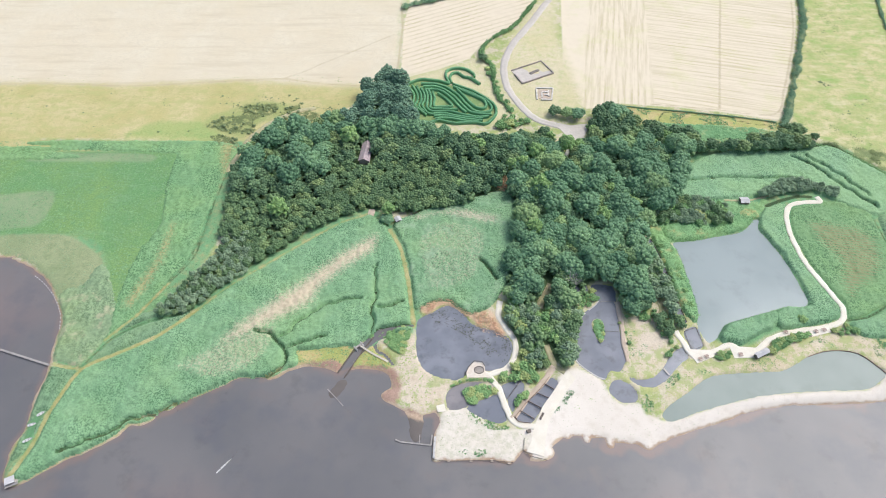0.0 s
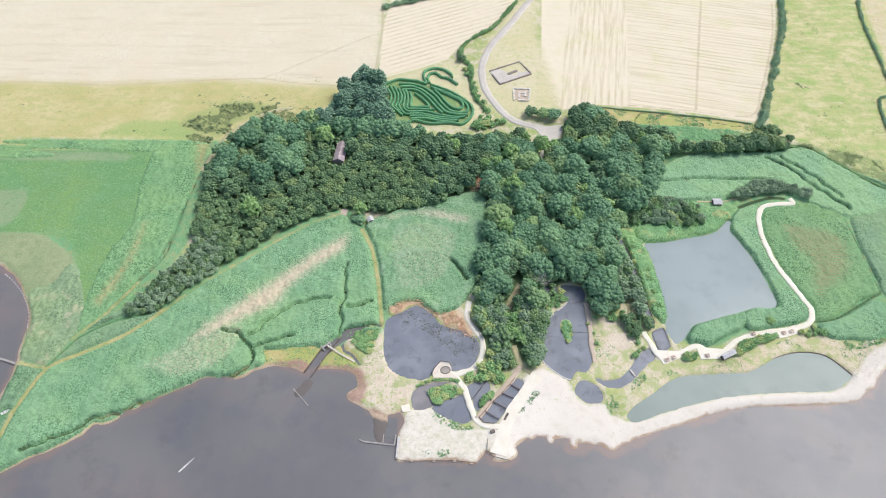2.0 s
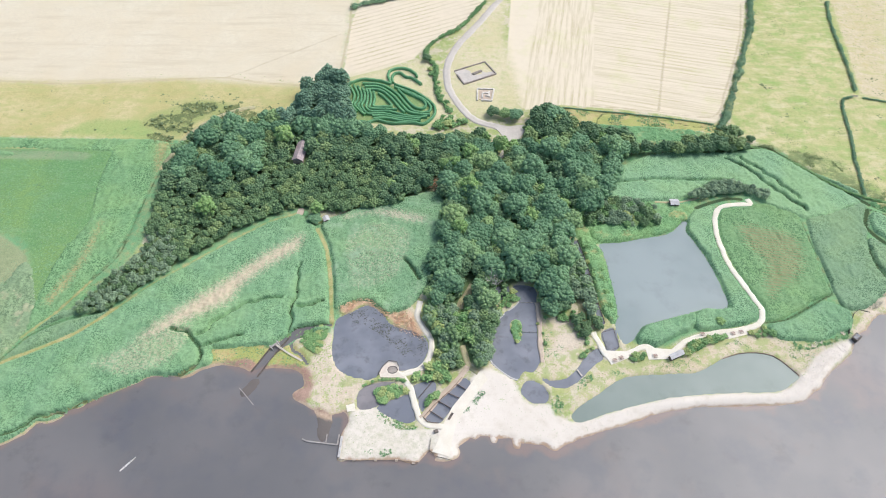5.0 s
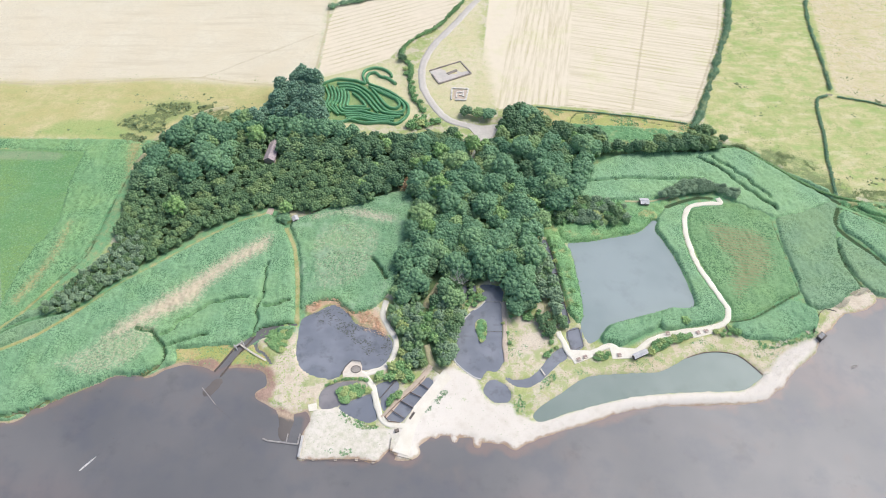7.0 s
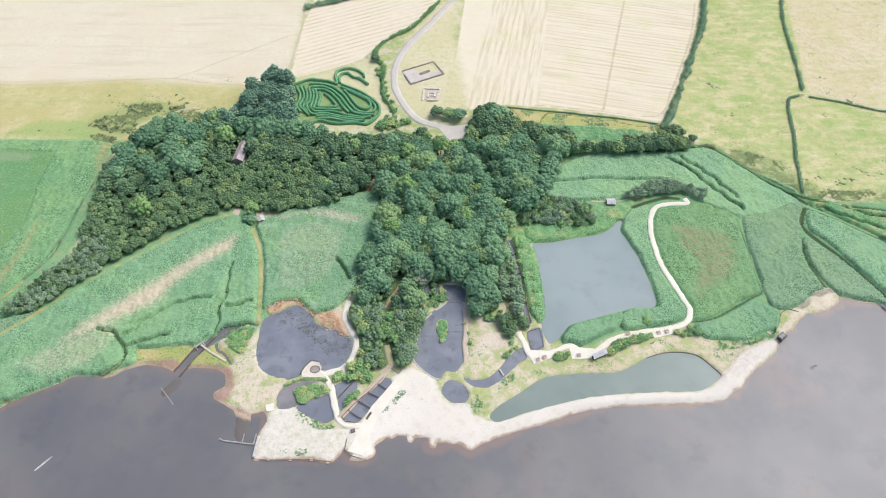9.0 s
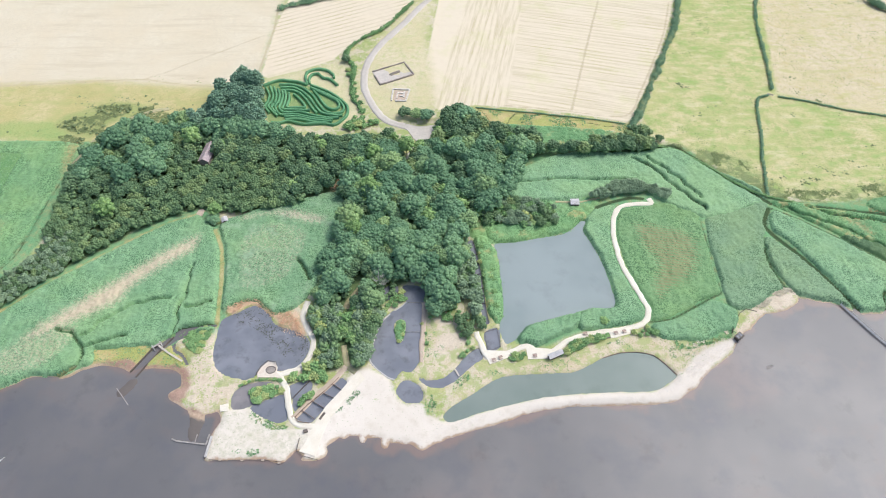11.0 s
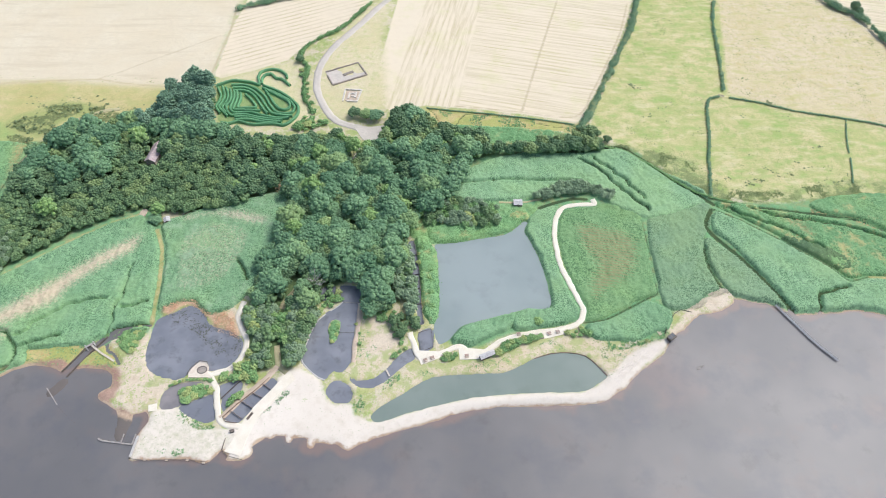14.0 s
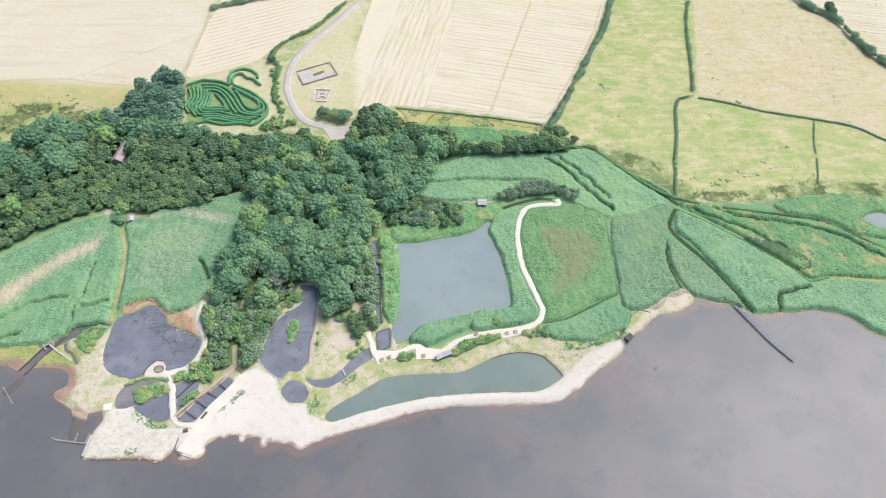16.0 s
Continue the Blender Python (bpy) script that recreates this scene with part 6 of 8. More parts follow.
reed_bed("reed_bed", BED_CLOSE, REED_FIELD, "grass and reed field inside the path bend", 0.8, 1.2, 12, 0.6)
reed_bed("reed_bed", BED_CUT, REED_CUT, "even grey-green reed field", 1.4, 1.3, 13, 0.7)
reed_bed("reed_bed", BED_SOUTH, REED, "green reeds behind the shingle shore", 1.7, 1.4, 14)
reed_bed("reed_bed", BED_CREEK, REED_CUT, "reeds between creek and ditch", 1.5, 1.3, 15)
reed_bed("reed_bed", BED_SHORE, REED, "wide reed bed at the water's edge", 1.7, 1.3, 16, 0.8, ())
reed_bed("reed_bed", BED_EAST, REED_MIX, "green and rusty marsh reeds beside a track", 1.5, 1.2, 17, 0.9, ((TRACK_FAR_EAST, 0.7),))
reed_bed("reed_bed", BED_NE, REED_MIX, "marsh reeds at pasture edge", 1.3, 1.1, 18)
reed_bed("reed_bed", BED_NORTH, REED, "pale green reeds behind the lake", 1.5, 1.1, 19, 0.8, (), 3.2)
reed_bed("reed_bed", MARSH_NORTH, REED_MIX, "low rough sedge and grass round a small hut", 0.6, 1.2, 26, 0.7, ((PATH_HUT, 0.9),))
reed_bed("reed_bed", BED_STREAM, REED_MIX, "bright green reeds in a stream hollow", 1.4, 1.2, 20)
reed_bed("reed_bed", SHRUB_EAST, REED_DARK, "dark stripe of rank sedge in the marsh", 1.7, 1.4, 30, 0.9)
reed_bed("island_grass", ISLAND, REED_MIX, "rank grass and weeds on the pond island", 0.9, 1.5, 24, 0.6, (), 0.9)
reed_bed("reed_patch", DRY_REED_B, REED_RUST, "rust-brown dead reeds round the pond", 1.0, 1.5, 22, 1.0, (), 1.5, False, 0.0, 2.2)


# ---- trees ----
def ico_ball(radius):
    bm = bmesh.new()
    bmesh.ops.create_icosphere(bm, subdivisions=1, radius=radius)
    v = np.array([q.co[:] for q in bm.verts])
    f = np.array([[q.index for q in p.verts] for p in bm.faces])
    bm.free()
    return v, f


BALL = ico_ball(1.0)


def leaf_cloud(g, centres, radii, leaf, count, low=-0.25, fuzz=0.24):
    """Leaf clumps over a set of lobes, each lobe filled by a rough core."""
    vs, fs, base = [], [], 0
    for c, r in zip(centres, radii):
        v = BALL[0] * (r * 0.80) * (1 + g.uniform(-0.14, 0.14, (len(BALL[0]), 1))) * (1, 1, 0.85) + c
        vs.append(v)
        fs.append(BALL[1] + base)
        base += len(v)
    w = radii ** 2 / np.sum(radii ** 2)
    k = g.choice(len(radii), count, p=w)
    d = g.normal(size=(count, 3))
    d /= np.linalg.norm(d, axis=1)[:, None]
    d[:, 2] = np.where(d[:, 2] < low, -d[:, 2], d[:, 2])
    pos = centres[k] + d * (1, 1, 0.85) * (radii[k] * (0.84 + np.minimum(np.abs(g.normal(0, fuzz, count)), 0.6)))[:, None]
    keep = np.ones(count, bool)
    for i, (c, r) in enumerate(zip(centres, radii)):
        keep &= (np.linalg.norm((pos - c) / (1, 1, 0.85), axis=1) > 0.78 * r)
    pos, d = pos[keep], d[keep]
    n = len(pos)
    nrm = d + g.normal(0, 0.5, (n, 3)) + (0, 0, 0.6)
    nrm /= np.linalg.norm(nrm, axis=1)[:, None]
    a = np.cross(nrm, g.normal(size=(n, 3)))
    a /= np.linalg.norm(a, axis=1)[:, None] + 1e-6
    b = np.cross(nrm, a)
    s = (leaf * g.uniform(0.55, 1.25, n))[:, None]
    t = s * g.uniform(0.6, 1.0, (n, 1))
    bend = nrm * s * 0.25
    quad = np.stack([pos - a * s, pos - b * t - bend, pos + a * s, pos + b * t + bend * 0.5], 1).reshape(-1, 3)
    qf = np.arange(4 * n).reshape(-1, 4) + base
    return np.vstack(vs + [quad]), [np.vstack(fs), qf]


def crown(g, r, h, lobes, small, large, leaf, count, squat=1.0):
    """A domed crown: a dark core hidden by overlapping clumps, each clump fringed with leaves."""
    i = np.arange(lobes)
    up = 1 - (i + 0.5) / lobes * 1.22
    turn = i * 2.39996 + g.uniform(0, 6.28)
    flat = np.sqrt(np.maximum(1 - up * up, 0))
    way = np.column_stack([flat * np.cos(turn), flat * np.sin(turn), up])
    a, b = g.uniform(0, 6.28, 2)
    swell = 1 + 0.13 * np.sin(3 * turn + a) * flat + 0.10 * np.sin(5 * turn + b) * flat + g.uniform(-0.10, 0.10, lobes)
    radii = r * g.uniform(small, large, lobes)
    reach = (r * swell - radii * 0.75)[:, None]
    mid = h * 0.54
    centres = way * reach * (1, 1, (h - mid) / r * squat) + (0, 0, mid)
    vs, fs = [BALL[0] * (r * 0.70, r * 0.70, (h - mid) * 0.72) + (0, 0, mid)], [BALL[1]]
    base = len(BALL[0])
    for c, q in zip(centres, radii):
        spin = g.uniform(0, 6.28)
        rot = np.array([[math.cos(spin), -math.sin(spin), 0], [math.sin(spin), math.cos(spin), 0], [0, 0, 0.88]])
        vs.append((BALL[0] @ rot.T) * q * (1 + g.uniform(-0.20, 0.20, (len(BALL[0]), 1))) + c)
        fs.append(BALL[1] + base)
        base += len(BALL[0])
    k = g.choice(lobes, count, p=radii ** 2 / np.sum(radii ** 2))
    d = g.normal(size=(count, 3))
    d /= np.linalg.norm(d, axis=1)[:, None]
    d[:, 2] = np.where(d[:, 2] < -0.2, -d[:, 2], d[:, 2])
    pos = centres[k] + d * (1, 1, 0.88) * (radii[k] * g.uniform(0.85, 1.22, count))[:, None]
    nrm = d + g.normal(0, 0.45, (count, 3)) + (0, 0, 0.35)
    nrm /= np.linalg.norm(nrm, axis=1)[:, None]
    p = np.cross(nrm, g.normal(size=(count, 3)))
    p /= np.linalg.norm(p, axis=1)[:, None] + 1e-6
    q = np.cross(nrm, p)
    s = (leaf * g.uniform(0.7, 1.4, count))[:, None]
    tri = np.stack([pos - p * s - q * s * 0.5, pos + p * s - q * s * 0.5, pos + q * s * 1.1 + nrm * s * 0.25], 1).reshape(-1, 3)
    return np.vstack(vs + [tri]), np.vstack(fs + [np.arange(3 * count).reshape(-1, 3) + base])


def tree_kind(name, seed, r, h, lobes, small, large, leaf, count, material, label, group, squat=1.0):
    """A tree: trunk with limbs, and a crown of many leafy clumps."""
    g = np.random.default_rng(seed)
    root = thing(name, Matrix.Translation((0, -60, -40 - seed % 13)), label, "tree", group)
    bm = bmesh.new()
    rod(bm, (0, 0, -0.4), (0.1, 0, h * 0.55), 0.025 * h, 0.018 * h, 7)
    for k in range(4):
        t = k * 1.57 + g.uniform(-0.4, 0.4)
        rod(bm, (0.05, 0, h * 0.3), (0.6 * r * math.cos(t), 0.6 * r * math.sin(t), h * g.uniform(0.55, 0.75)), 0.014 * h, 0.005 * h, 5)
    part("trunk", bm, BARK, root, "grey-brown bark")
    v, f = crown(g, r, h, lobes, small, large, leaf, count, squat)
    part("crown", raw_mesh("crown", v, f), material, root)
    return root


BIG = [tree_kind("broadleaf_tree", 200 + i, 5.4, 11.0, 52, 0.15, 0.30, 0.28, 1750, LEAF_BIG, "tall broadleaf tree with dense dark green crown", "woodland trees") for i in range(6)]
MID = [tree_kind("willow_tree", 220 + i, 3.3, 7.0, 44, 0.15, 0.29, 0.24, 900, LEAF_MID, "mid-sized willow with rounded green crown", "willow trees") for i in range(6)]
LOW = [tree_kind("sallow_tree", 240 + i, 2.4, 4.6, 28, 0.19, 0.34, 0.24, 380, LEAF_SCRUB, "low rounded sallow in a dense thicket", "sallow thicket") for i in range(4)]
POPLAR = [tree_kind("poplar_tree", 260 + i, 4.2, 12.5, 70, 0.11, 0.23, 0.27, 2200, LEAF_POPLAR, "tall silvery green poplar", "poplar trees", 1.1) for i in range(2)]
GOLD = [tree_kind("lime_green_tree", 270 + i, 3.0, 6.6, 24, 0.20, 0.36, 0.30, 800, LEAF_BRIGHT, "small tree with bright yellow-green crown", "bright trees") for i in range(2)]
BUSH = [tree_kind("bush", 280 + i, 1.5, 2.1, 11, 0.26, 0.46, 0.22, 150, LEAF_BUSH, "low leafy green bush", "bushes") for i in range(3)]
GREY = [tree_kind("grey_sallow", 300 + i, 2.1, 3.8, 22, 0.20, 0.36, 0.24, 320, LEAF_GREY, "low grey-green sallow bush", "grey sallows") for i in range(3)]
TINY = [tree_kind("sapling", 310 + i, 1.5, 3.3, 13, 0.24, 0.42, 0.22, 170, LEAF_GREY if i else LEAF_SCRUB, "small grey-olive sapling in a dense stand", "saplings") for i in range(3)]
SCRUB = [tree_kind("scrub_bush", 290 + i, 1.0, 1.0, 6, 0.30, 0.52, 0.20, 50, LEAF_HEATH, "low dark scrub bush in pasture", "pasture scrub") for i in range(2)]
TAKEN = {}
STANDS = []


def plant(kinds, x, y, size=1.0, tall=1.0):
    """Stand one tree of these kinds on the ground; the first of each model is itself set out."""
    g = rng
    ob = kinds[int(g.integers(len(kinds)))]
    s = size * g.uniform(0.74, 1.24)
    STANDS.append((x, y))
    m = Matrix.LocRotScale((x, y, float(ground_z(np.array(x), np.array(y))) - 0.05), Euler((0, 0, g.uniform(0, 6.28))), (s, s, s * tall * g.uniform(0.9, 1.12)))
    if ob.name not in TAKEN:
        TAKEN[ob.name] = True
        ob.matrix_world = m
        return ob
    return copy_thing_flat(ob, m)


def copy_thing_flat(ob, m):
    keep = ob.matrix_basis.copy()
    ob.scale = (1, 1, 1)
    new_ob = copy_thing(ob, m)
    ob.matrix_basis = keep
    return new_ob


def joined_thicket(places, label, r=2.2, h=5.2):
    """Undergrowth of many small crowns, joined: nobody could count them."""
    g = np.random.default_rng(77)
    models = [crown(g, r, h * 0.8, 7, 0.34, 0.55, 0.28, 60) for _ in range(3)]
    vs, fs, base = [], [], 0
    for x, y in places:
        v, f = models[int(g.integers(3))]
        t, s = g.uniform(0, 6.28), g.uniform(0.8, 1.25)
        rot = np.array([[math.cos(t), -math.sin(t), 0], [math.sin(t), math.cos(t), 0], [0, 0, g.uniform(0.8, 1.2)]]) * s
        vs.append(v @ rot.T + (x, y, float(ground_z(np.array(x), np.array(y)))))
        fs.append(f + base)
        base += len(v)
    ob = part("thicket", raw_mesh("thicket", np.vstack(vs), np.vstack(fs)), LEAF_SCRUB)
    return tagged(ob, label, "undergrowth", kind="stuff")


def scatter(outline, gap, seed, smooth_edge=True, inset=0.5):
    """Places inside an outline that keep their distance from one another."""
    g = np.random.default_rng(seed)
    q = curve_through(outline, True, 2.0)
    lo, hi = q.min(0), q.max(0)
    n = int(np.prod(hi - lo) / (gap * gap) * 14)
    c = np.column_stack([g.uniform(lo[0], hi[0], n), g.uniform(lo[1], hi[1], n)])
    c = c[depth_inside(q, c[:, 0], c[:, 1]) > inset]
    out, cells = [], {}
    for p in c:
        i, j = int(p[0] // gap), int(p[1] // gap)
        near = [o for a in (-1, 0, 1) for b in (-1, 0, 1) for o in cells.get((i + a, j + b), ())]
        if all((p[0] - o[0]) ** 2 + (p[1] - o[1]) ** 2 > gap * gap for o in near):
            out.append(p)
            cells.setdefault((i, j), []).append(p)
    return out


BARN_AT = np.mean(np.array(BARN), 0)


KEPT_CLEAR = [curve_through(line) for line in (PATH_WOOD_A, PATH_WOOD_C, PATH_WOOD_B, PATH_POND, PATH_GATE, CLEARING, RUST_GAP)]


def open_spot(x, y, r):
    if (x - 73.5) ** 2 + (y - 274.0) ** 2 < 8.5 ** 2:
        return False
    if abs(x - BARN_AT[0]) < 3.2 + r and -9 - r < y - BARN_AT[1] < 6.0 + r:
        return False
    for line in KEPT_CLEAR:
        if depth_line(line, 1.9, np.array([x]), np.array([y]))[0] > -r * 0.75:
            return False
    return True


for x, y in scatter(WOOD_TIP, 1.9, 15, inset=-0.8):
    plant(TINY, x, y, 1.0)
for x, y in scatter(WOOD_WEST, 3.3, 1, inset=-0.6):
    if x < -94 and y < 200:
        continue
    if x > 2:
        kinds, size, keep = (LOW if y < 262 else MID), 1.0, (1.0 if y < 262 else 0.75)
    elif y > 268 and x > -60:
        kinds, size, keep = (POPLAR if x > -56 and y > 278 else BIG), 0.9, (0.6 if y > 278 else 0.36)
    elif x > -58:
        kinds, size, keep = (MID if y > 250 else LOW), 1.0, (0.7 if y > 250 else 1.0)
    elif y > 236:
        kinds, size, keep = (BIG if rng.random() < 0.4 else MID), 0.95, 0.50
    elif y < 226:
        kinds, size, keep = LOW, 0.95, 1.0
    else:
        kinds, size, keep = MID, 0.95, 0.72
    if rng.random() < keep and open_spot(x, y, 2.5):
        plant(kinds, x, y, size)
for x, y in scatter(WOOD_MIDDLE, 3.9, 2):
    if open_spot(x, y, 2.0) and at_grid(WET, np.array(x), np.array(y)) < -4.0:
        roll = rng.random()
        if roll < 0.90:
            low = roll < 0.30 or y > 264 or (x < 38 and y > 215) or (abs(x - 69) < 7 and y > 244)
            plant(GOLD if roll < 0.05 else MID if low else BIG, x, y, 1.0 if low else rng.uniform(0.6, 1.0))
for x, y in scatter(WOOD_SOUTH, 2.5, 3):
    if open_spot(x, y, 1.6):
        roll = rng.random()
        if x < 41:
            plant(GREY if roll < 0.5 else LOW if roll < 0.62 else BUSH, x, y, 0.9 if roll < 0.62 else 1.4)
        elif x < 50:
            plant(GOLD if roll < 0.38 else BUSH if roll < 0.78 else LOW, x, y, 0.6 if roll < 0.38 else 1.45 if roll < 0.78 else 0.9)
        else:
            plant(GREY if roll < 0.75 else LOW, x, y, 1.15)
UNDER = []
for wood, gap, seed in ((WOOD_WEST, 2.5, 11), (WOOD_MIDDLE, 3.0, 12), (WOOD_SOUTH, 2.0, 13)):
    for x, y in scatter(wood, gap, seed, inset=0.0):
        if open_spot(x, y, 1.4) and np.min(np.sum((np.array(STANDS) - (x, y)) ** 2, axis=1)) > (6.0 if wood is not WOOD_SOUTH else 2.2):
            UNDER.append((x, y))
joined_thicket(UNDER, "dense low undergrowth filling the wood")
for x, y in scatter(PASTURE_NEAR, 15.0, 8):
    if -260 < x < -60 and y < 314 and rng.random() < 0.7:
        plant(SCRUB, x, y, rng.uniform(0.4, 0.8), 0.6)
for x, y in SPOT_TREES:
    plant(GOLD, x, y, 1.35, 1.2)
for x, y in scatter(WOOD_STRIP, 3.0, 14):
    plant(GREY, x, y, 1.15)
for x, y in scatter(BELT_EAST, 3.6, 4):
    plant(MID, x, y, 1.0)
for x, y in scatter(SHRUB_LAKE, 2.4, 5):
    roll = rng.random()
    plant(LOW if roll < 0.25 else GREY if roll < 0.6 else BUSH, x, y, 0.9 if roll < 0.6 else 1.25)
for x, y in scatter(SHRUB_NORTH, 2.4, 6, inset=0.0):
    plant(GREY, x, y, 0.95)
for k, heath in enumerate((HEATH_A, HEATH_B, HEATH_C, HEATH_D, HEATH_E)):
    for x, y in scatter(heath, 2.0, 70 + k, inset=-0.8):
        if rng.random() < 0.62:
            plant(SCRUB, x, y, rng.uniform(0.5, 1.15), 0.7)
for x, y in HEATH_SPOTS + TUSSOCK_SPOTS:
    for k in range(int(rng.integers(4, 9))):
        plant(SCRUB, x + rng.normal(0, 1.6), y + rng.normal(0, 1.0), rng.uniform(0.25, 0.7), 0.45)
for x, y in HEDGE_OAK:
    plant(MID, x, y, 0.9)


# ---- hedges ----
def hedge(name, line, width, height, material, label, group, leaf=0.32, per_metre=26, seed=0, gaps=0.0):
    """One row of hedge: an uneven core with leaf clumps over it."""
    g = np.random.default_rng(500 + seed)
    q = curve_through(line, False, max(0.6, width * 0.42))
    q = q + g.normal(0, (0.06 if width < 1.2 else 0.13) * width, q.shape)
    if gaps:
        q = q[ripple(q[:, 0], q[:, 1], 9.0, seed) > gaps - 1]
    z = ground_z(q[:, 0], q[:, 1])
    tall = height * (1 + 0.25 * ripple(q[:, 0], q[:, 1], 5.0, seed + 3) * (width > 1.6))
    centres = np.column_stack([q, z + tall * 0.52])
    radii = width * 0.5 * g.uniform(0.88, 1.12, len(q)) * (1 + (0.55 * ripple(q[:, 0], q[:, 1], 4.0, seed + 9) if width > 1.5 else 0))
    length = len(q) * max(0.6, width * 0.42)
    stretch = tall.mean() / (2 * radii.mean() * 0.85)
    c2 = centres / (1, 1, stretch)
    v, f = leaf_cloud(g, c2, radii, leaf, int(per_metre * length), -0.1, 0.14 if width < 1.2 else 0.28)
    return tagged(part(name, raw_mesh(name, v * (1, 1, stretch), f), material), label, "hedge", group)


hedge("field_hedge", HEDGE_STUBBLE, 3.0, 2.2, LEAF_HEDGE, "tall dark hedge along the stubble field", "field hedges", 0.34, 110, 1)
hedge("field_hedge", HEDGE_ROAD, 2.2, 1.8, LEAF_BUSH, "uneven green hedge beside the lane", "field hedges", 0.40, 44, 2, 0.28)
hedge("field_hedge", HEDGE_FAR, 3.6, 3.0, LEAF_HEDGE, "dark clipped hedge between cream fields", "field hedges", 0.36, 90, 3)
hedge("field_hedge", HEDGE_EAST, 1.7, 1.3, LEAF_HEDGE, "thin hedge between pastures", "field hedges", 0.42, 36, 4, 0.06)
hedge("field_hedge", HEDGE_GATE, 1.45, 1.1, LEAF_HEDGE, "thin hedge running from a field gate", "field hedges", 0.40, 36, 5, 0.2)
hedge("field_hedge", HEDGE_GATE_B, 1.3, 0.9, LEAF_HEDGE, "low scrubby hedge along a pasture ditch", "field hedges", 0.36, 22, 6, 0.12)
hedge("field_hedge", HEDGE_NE, 4.0, 3.2, LEAF_HEDGE, "dark thick hedge on a far field", "field hedges", 0.38, 90, 7)
hedge("field_hedge", HEDGE_SPUR, 1.0, 0.7, LEAF_HEDGE, "low broken hedge across pasture", "field hedges", 0.36, 20, 8, 0.45)
hedge("field_hedge", HEDGE_MARSH, 1.5, 1.0, LEAF_BUSH, "low bushy green hedge between pasture and marsh", "field hedges", 0.36, 26, 10, 0.15)
hedge("field_hedge", HEDGE_LOW, 1.0, 0.7, LEAF_HEDGE, "low hedge line below the stubble field", "field hedges", 0.3, 22, 9)


def maze_row(line, width, height, label, seed):
    """One clipped hedge: a rounded, slightly uneven body with leaves standing out of it."""
    g = np.random.default_rng(600 + seed)
    q = curve_through(line, False, 0.55)
    t = np.gradient(q, axis=0)
    n = np.stack([-t[:, 1], t[:, 0]], -1) / (np.linalg.norm(t, axis=1)[:, None] + 1e-6)
    z = ground_z(q[:, 0], q[:, 1])
    ring = ((-0.5, -0.1), (-0.52, 0.7), (-0.34, 0.97), (0.0, 1.03), (0.34, 0.97), (0.52, 0.7), (0.5, -0.1))
    v = np.stack([np.column_stack([q + n * (a * width * g.uniform(0.92, 1.10, len(q)))[:, None], z + b * height * g.uniform(0.93, 1.06, len(q))]) for a, b in ring], 1)
    k, m = len(q), len(ring)
    ii = np.arange(k * m).reshape(k, m)
    f = np.stack([ii[:-1, :-1], ii[:-1, 1:], ii[1:, 1:], ii[1:, :-1]], -1).reshape(-1, 4)
    ends = np.array([ii[0][[0, 1, 5, 6]], ii[0][[1, 2, 4, 5]], ii[-1][[6, 5, 1, 0]], ii[-1][[5, 4, 2, 1]]])
    c = int(k * 9)
    pos = v[g.integers(0, k, c), g.integers(1, 6, c)] + g.normal(0, 0.10, (c, 3))
    a = g.normal(size=(c, 3)) * 0.13
    b = g.normal(size=(c, 3)) * 0.13
    tri = np.stack([pos - a, pos + a, pos + b + (0, 0, 0.10)], 1).reshape(-1, 3)
    me = raw_mesh("maze_hedge", np.vstack([v.reshape(-1, 3), tri]), [np.vstack([f, ends]), np.arange(3 * c).reshape(-1, 3) + k * m])
    return tagged(part("maze_hedge", me, LEAF_MAZE), label, "hedge", "maze hedges")


for i, row in enumerate((MAZE_A, MAZE_B, MAZE_C, MAZE_D, MAZE_E, MAZE_F, MAZE_G, MAZE_H, MAZE_I, MAZE_J, MAZE_K, MAZE_L, MAZE_M, MAZE_N, MAZE_O, MAZE_P)):
    maze_row(row, 1.35, 1.6, "clipped green hedge row of a curving maze", 20 + i)

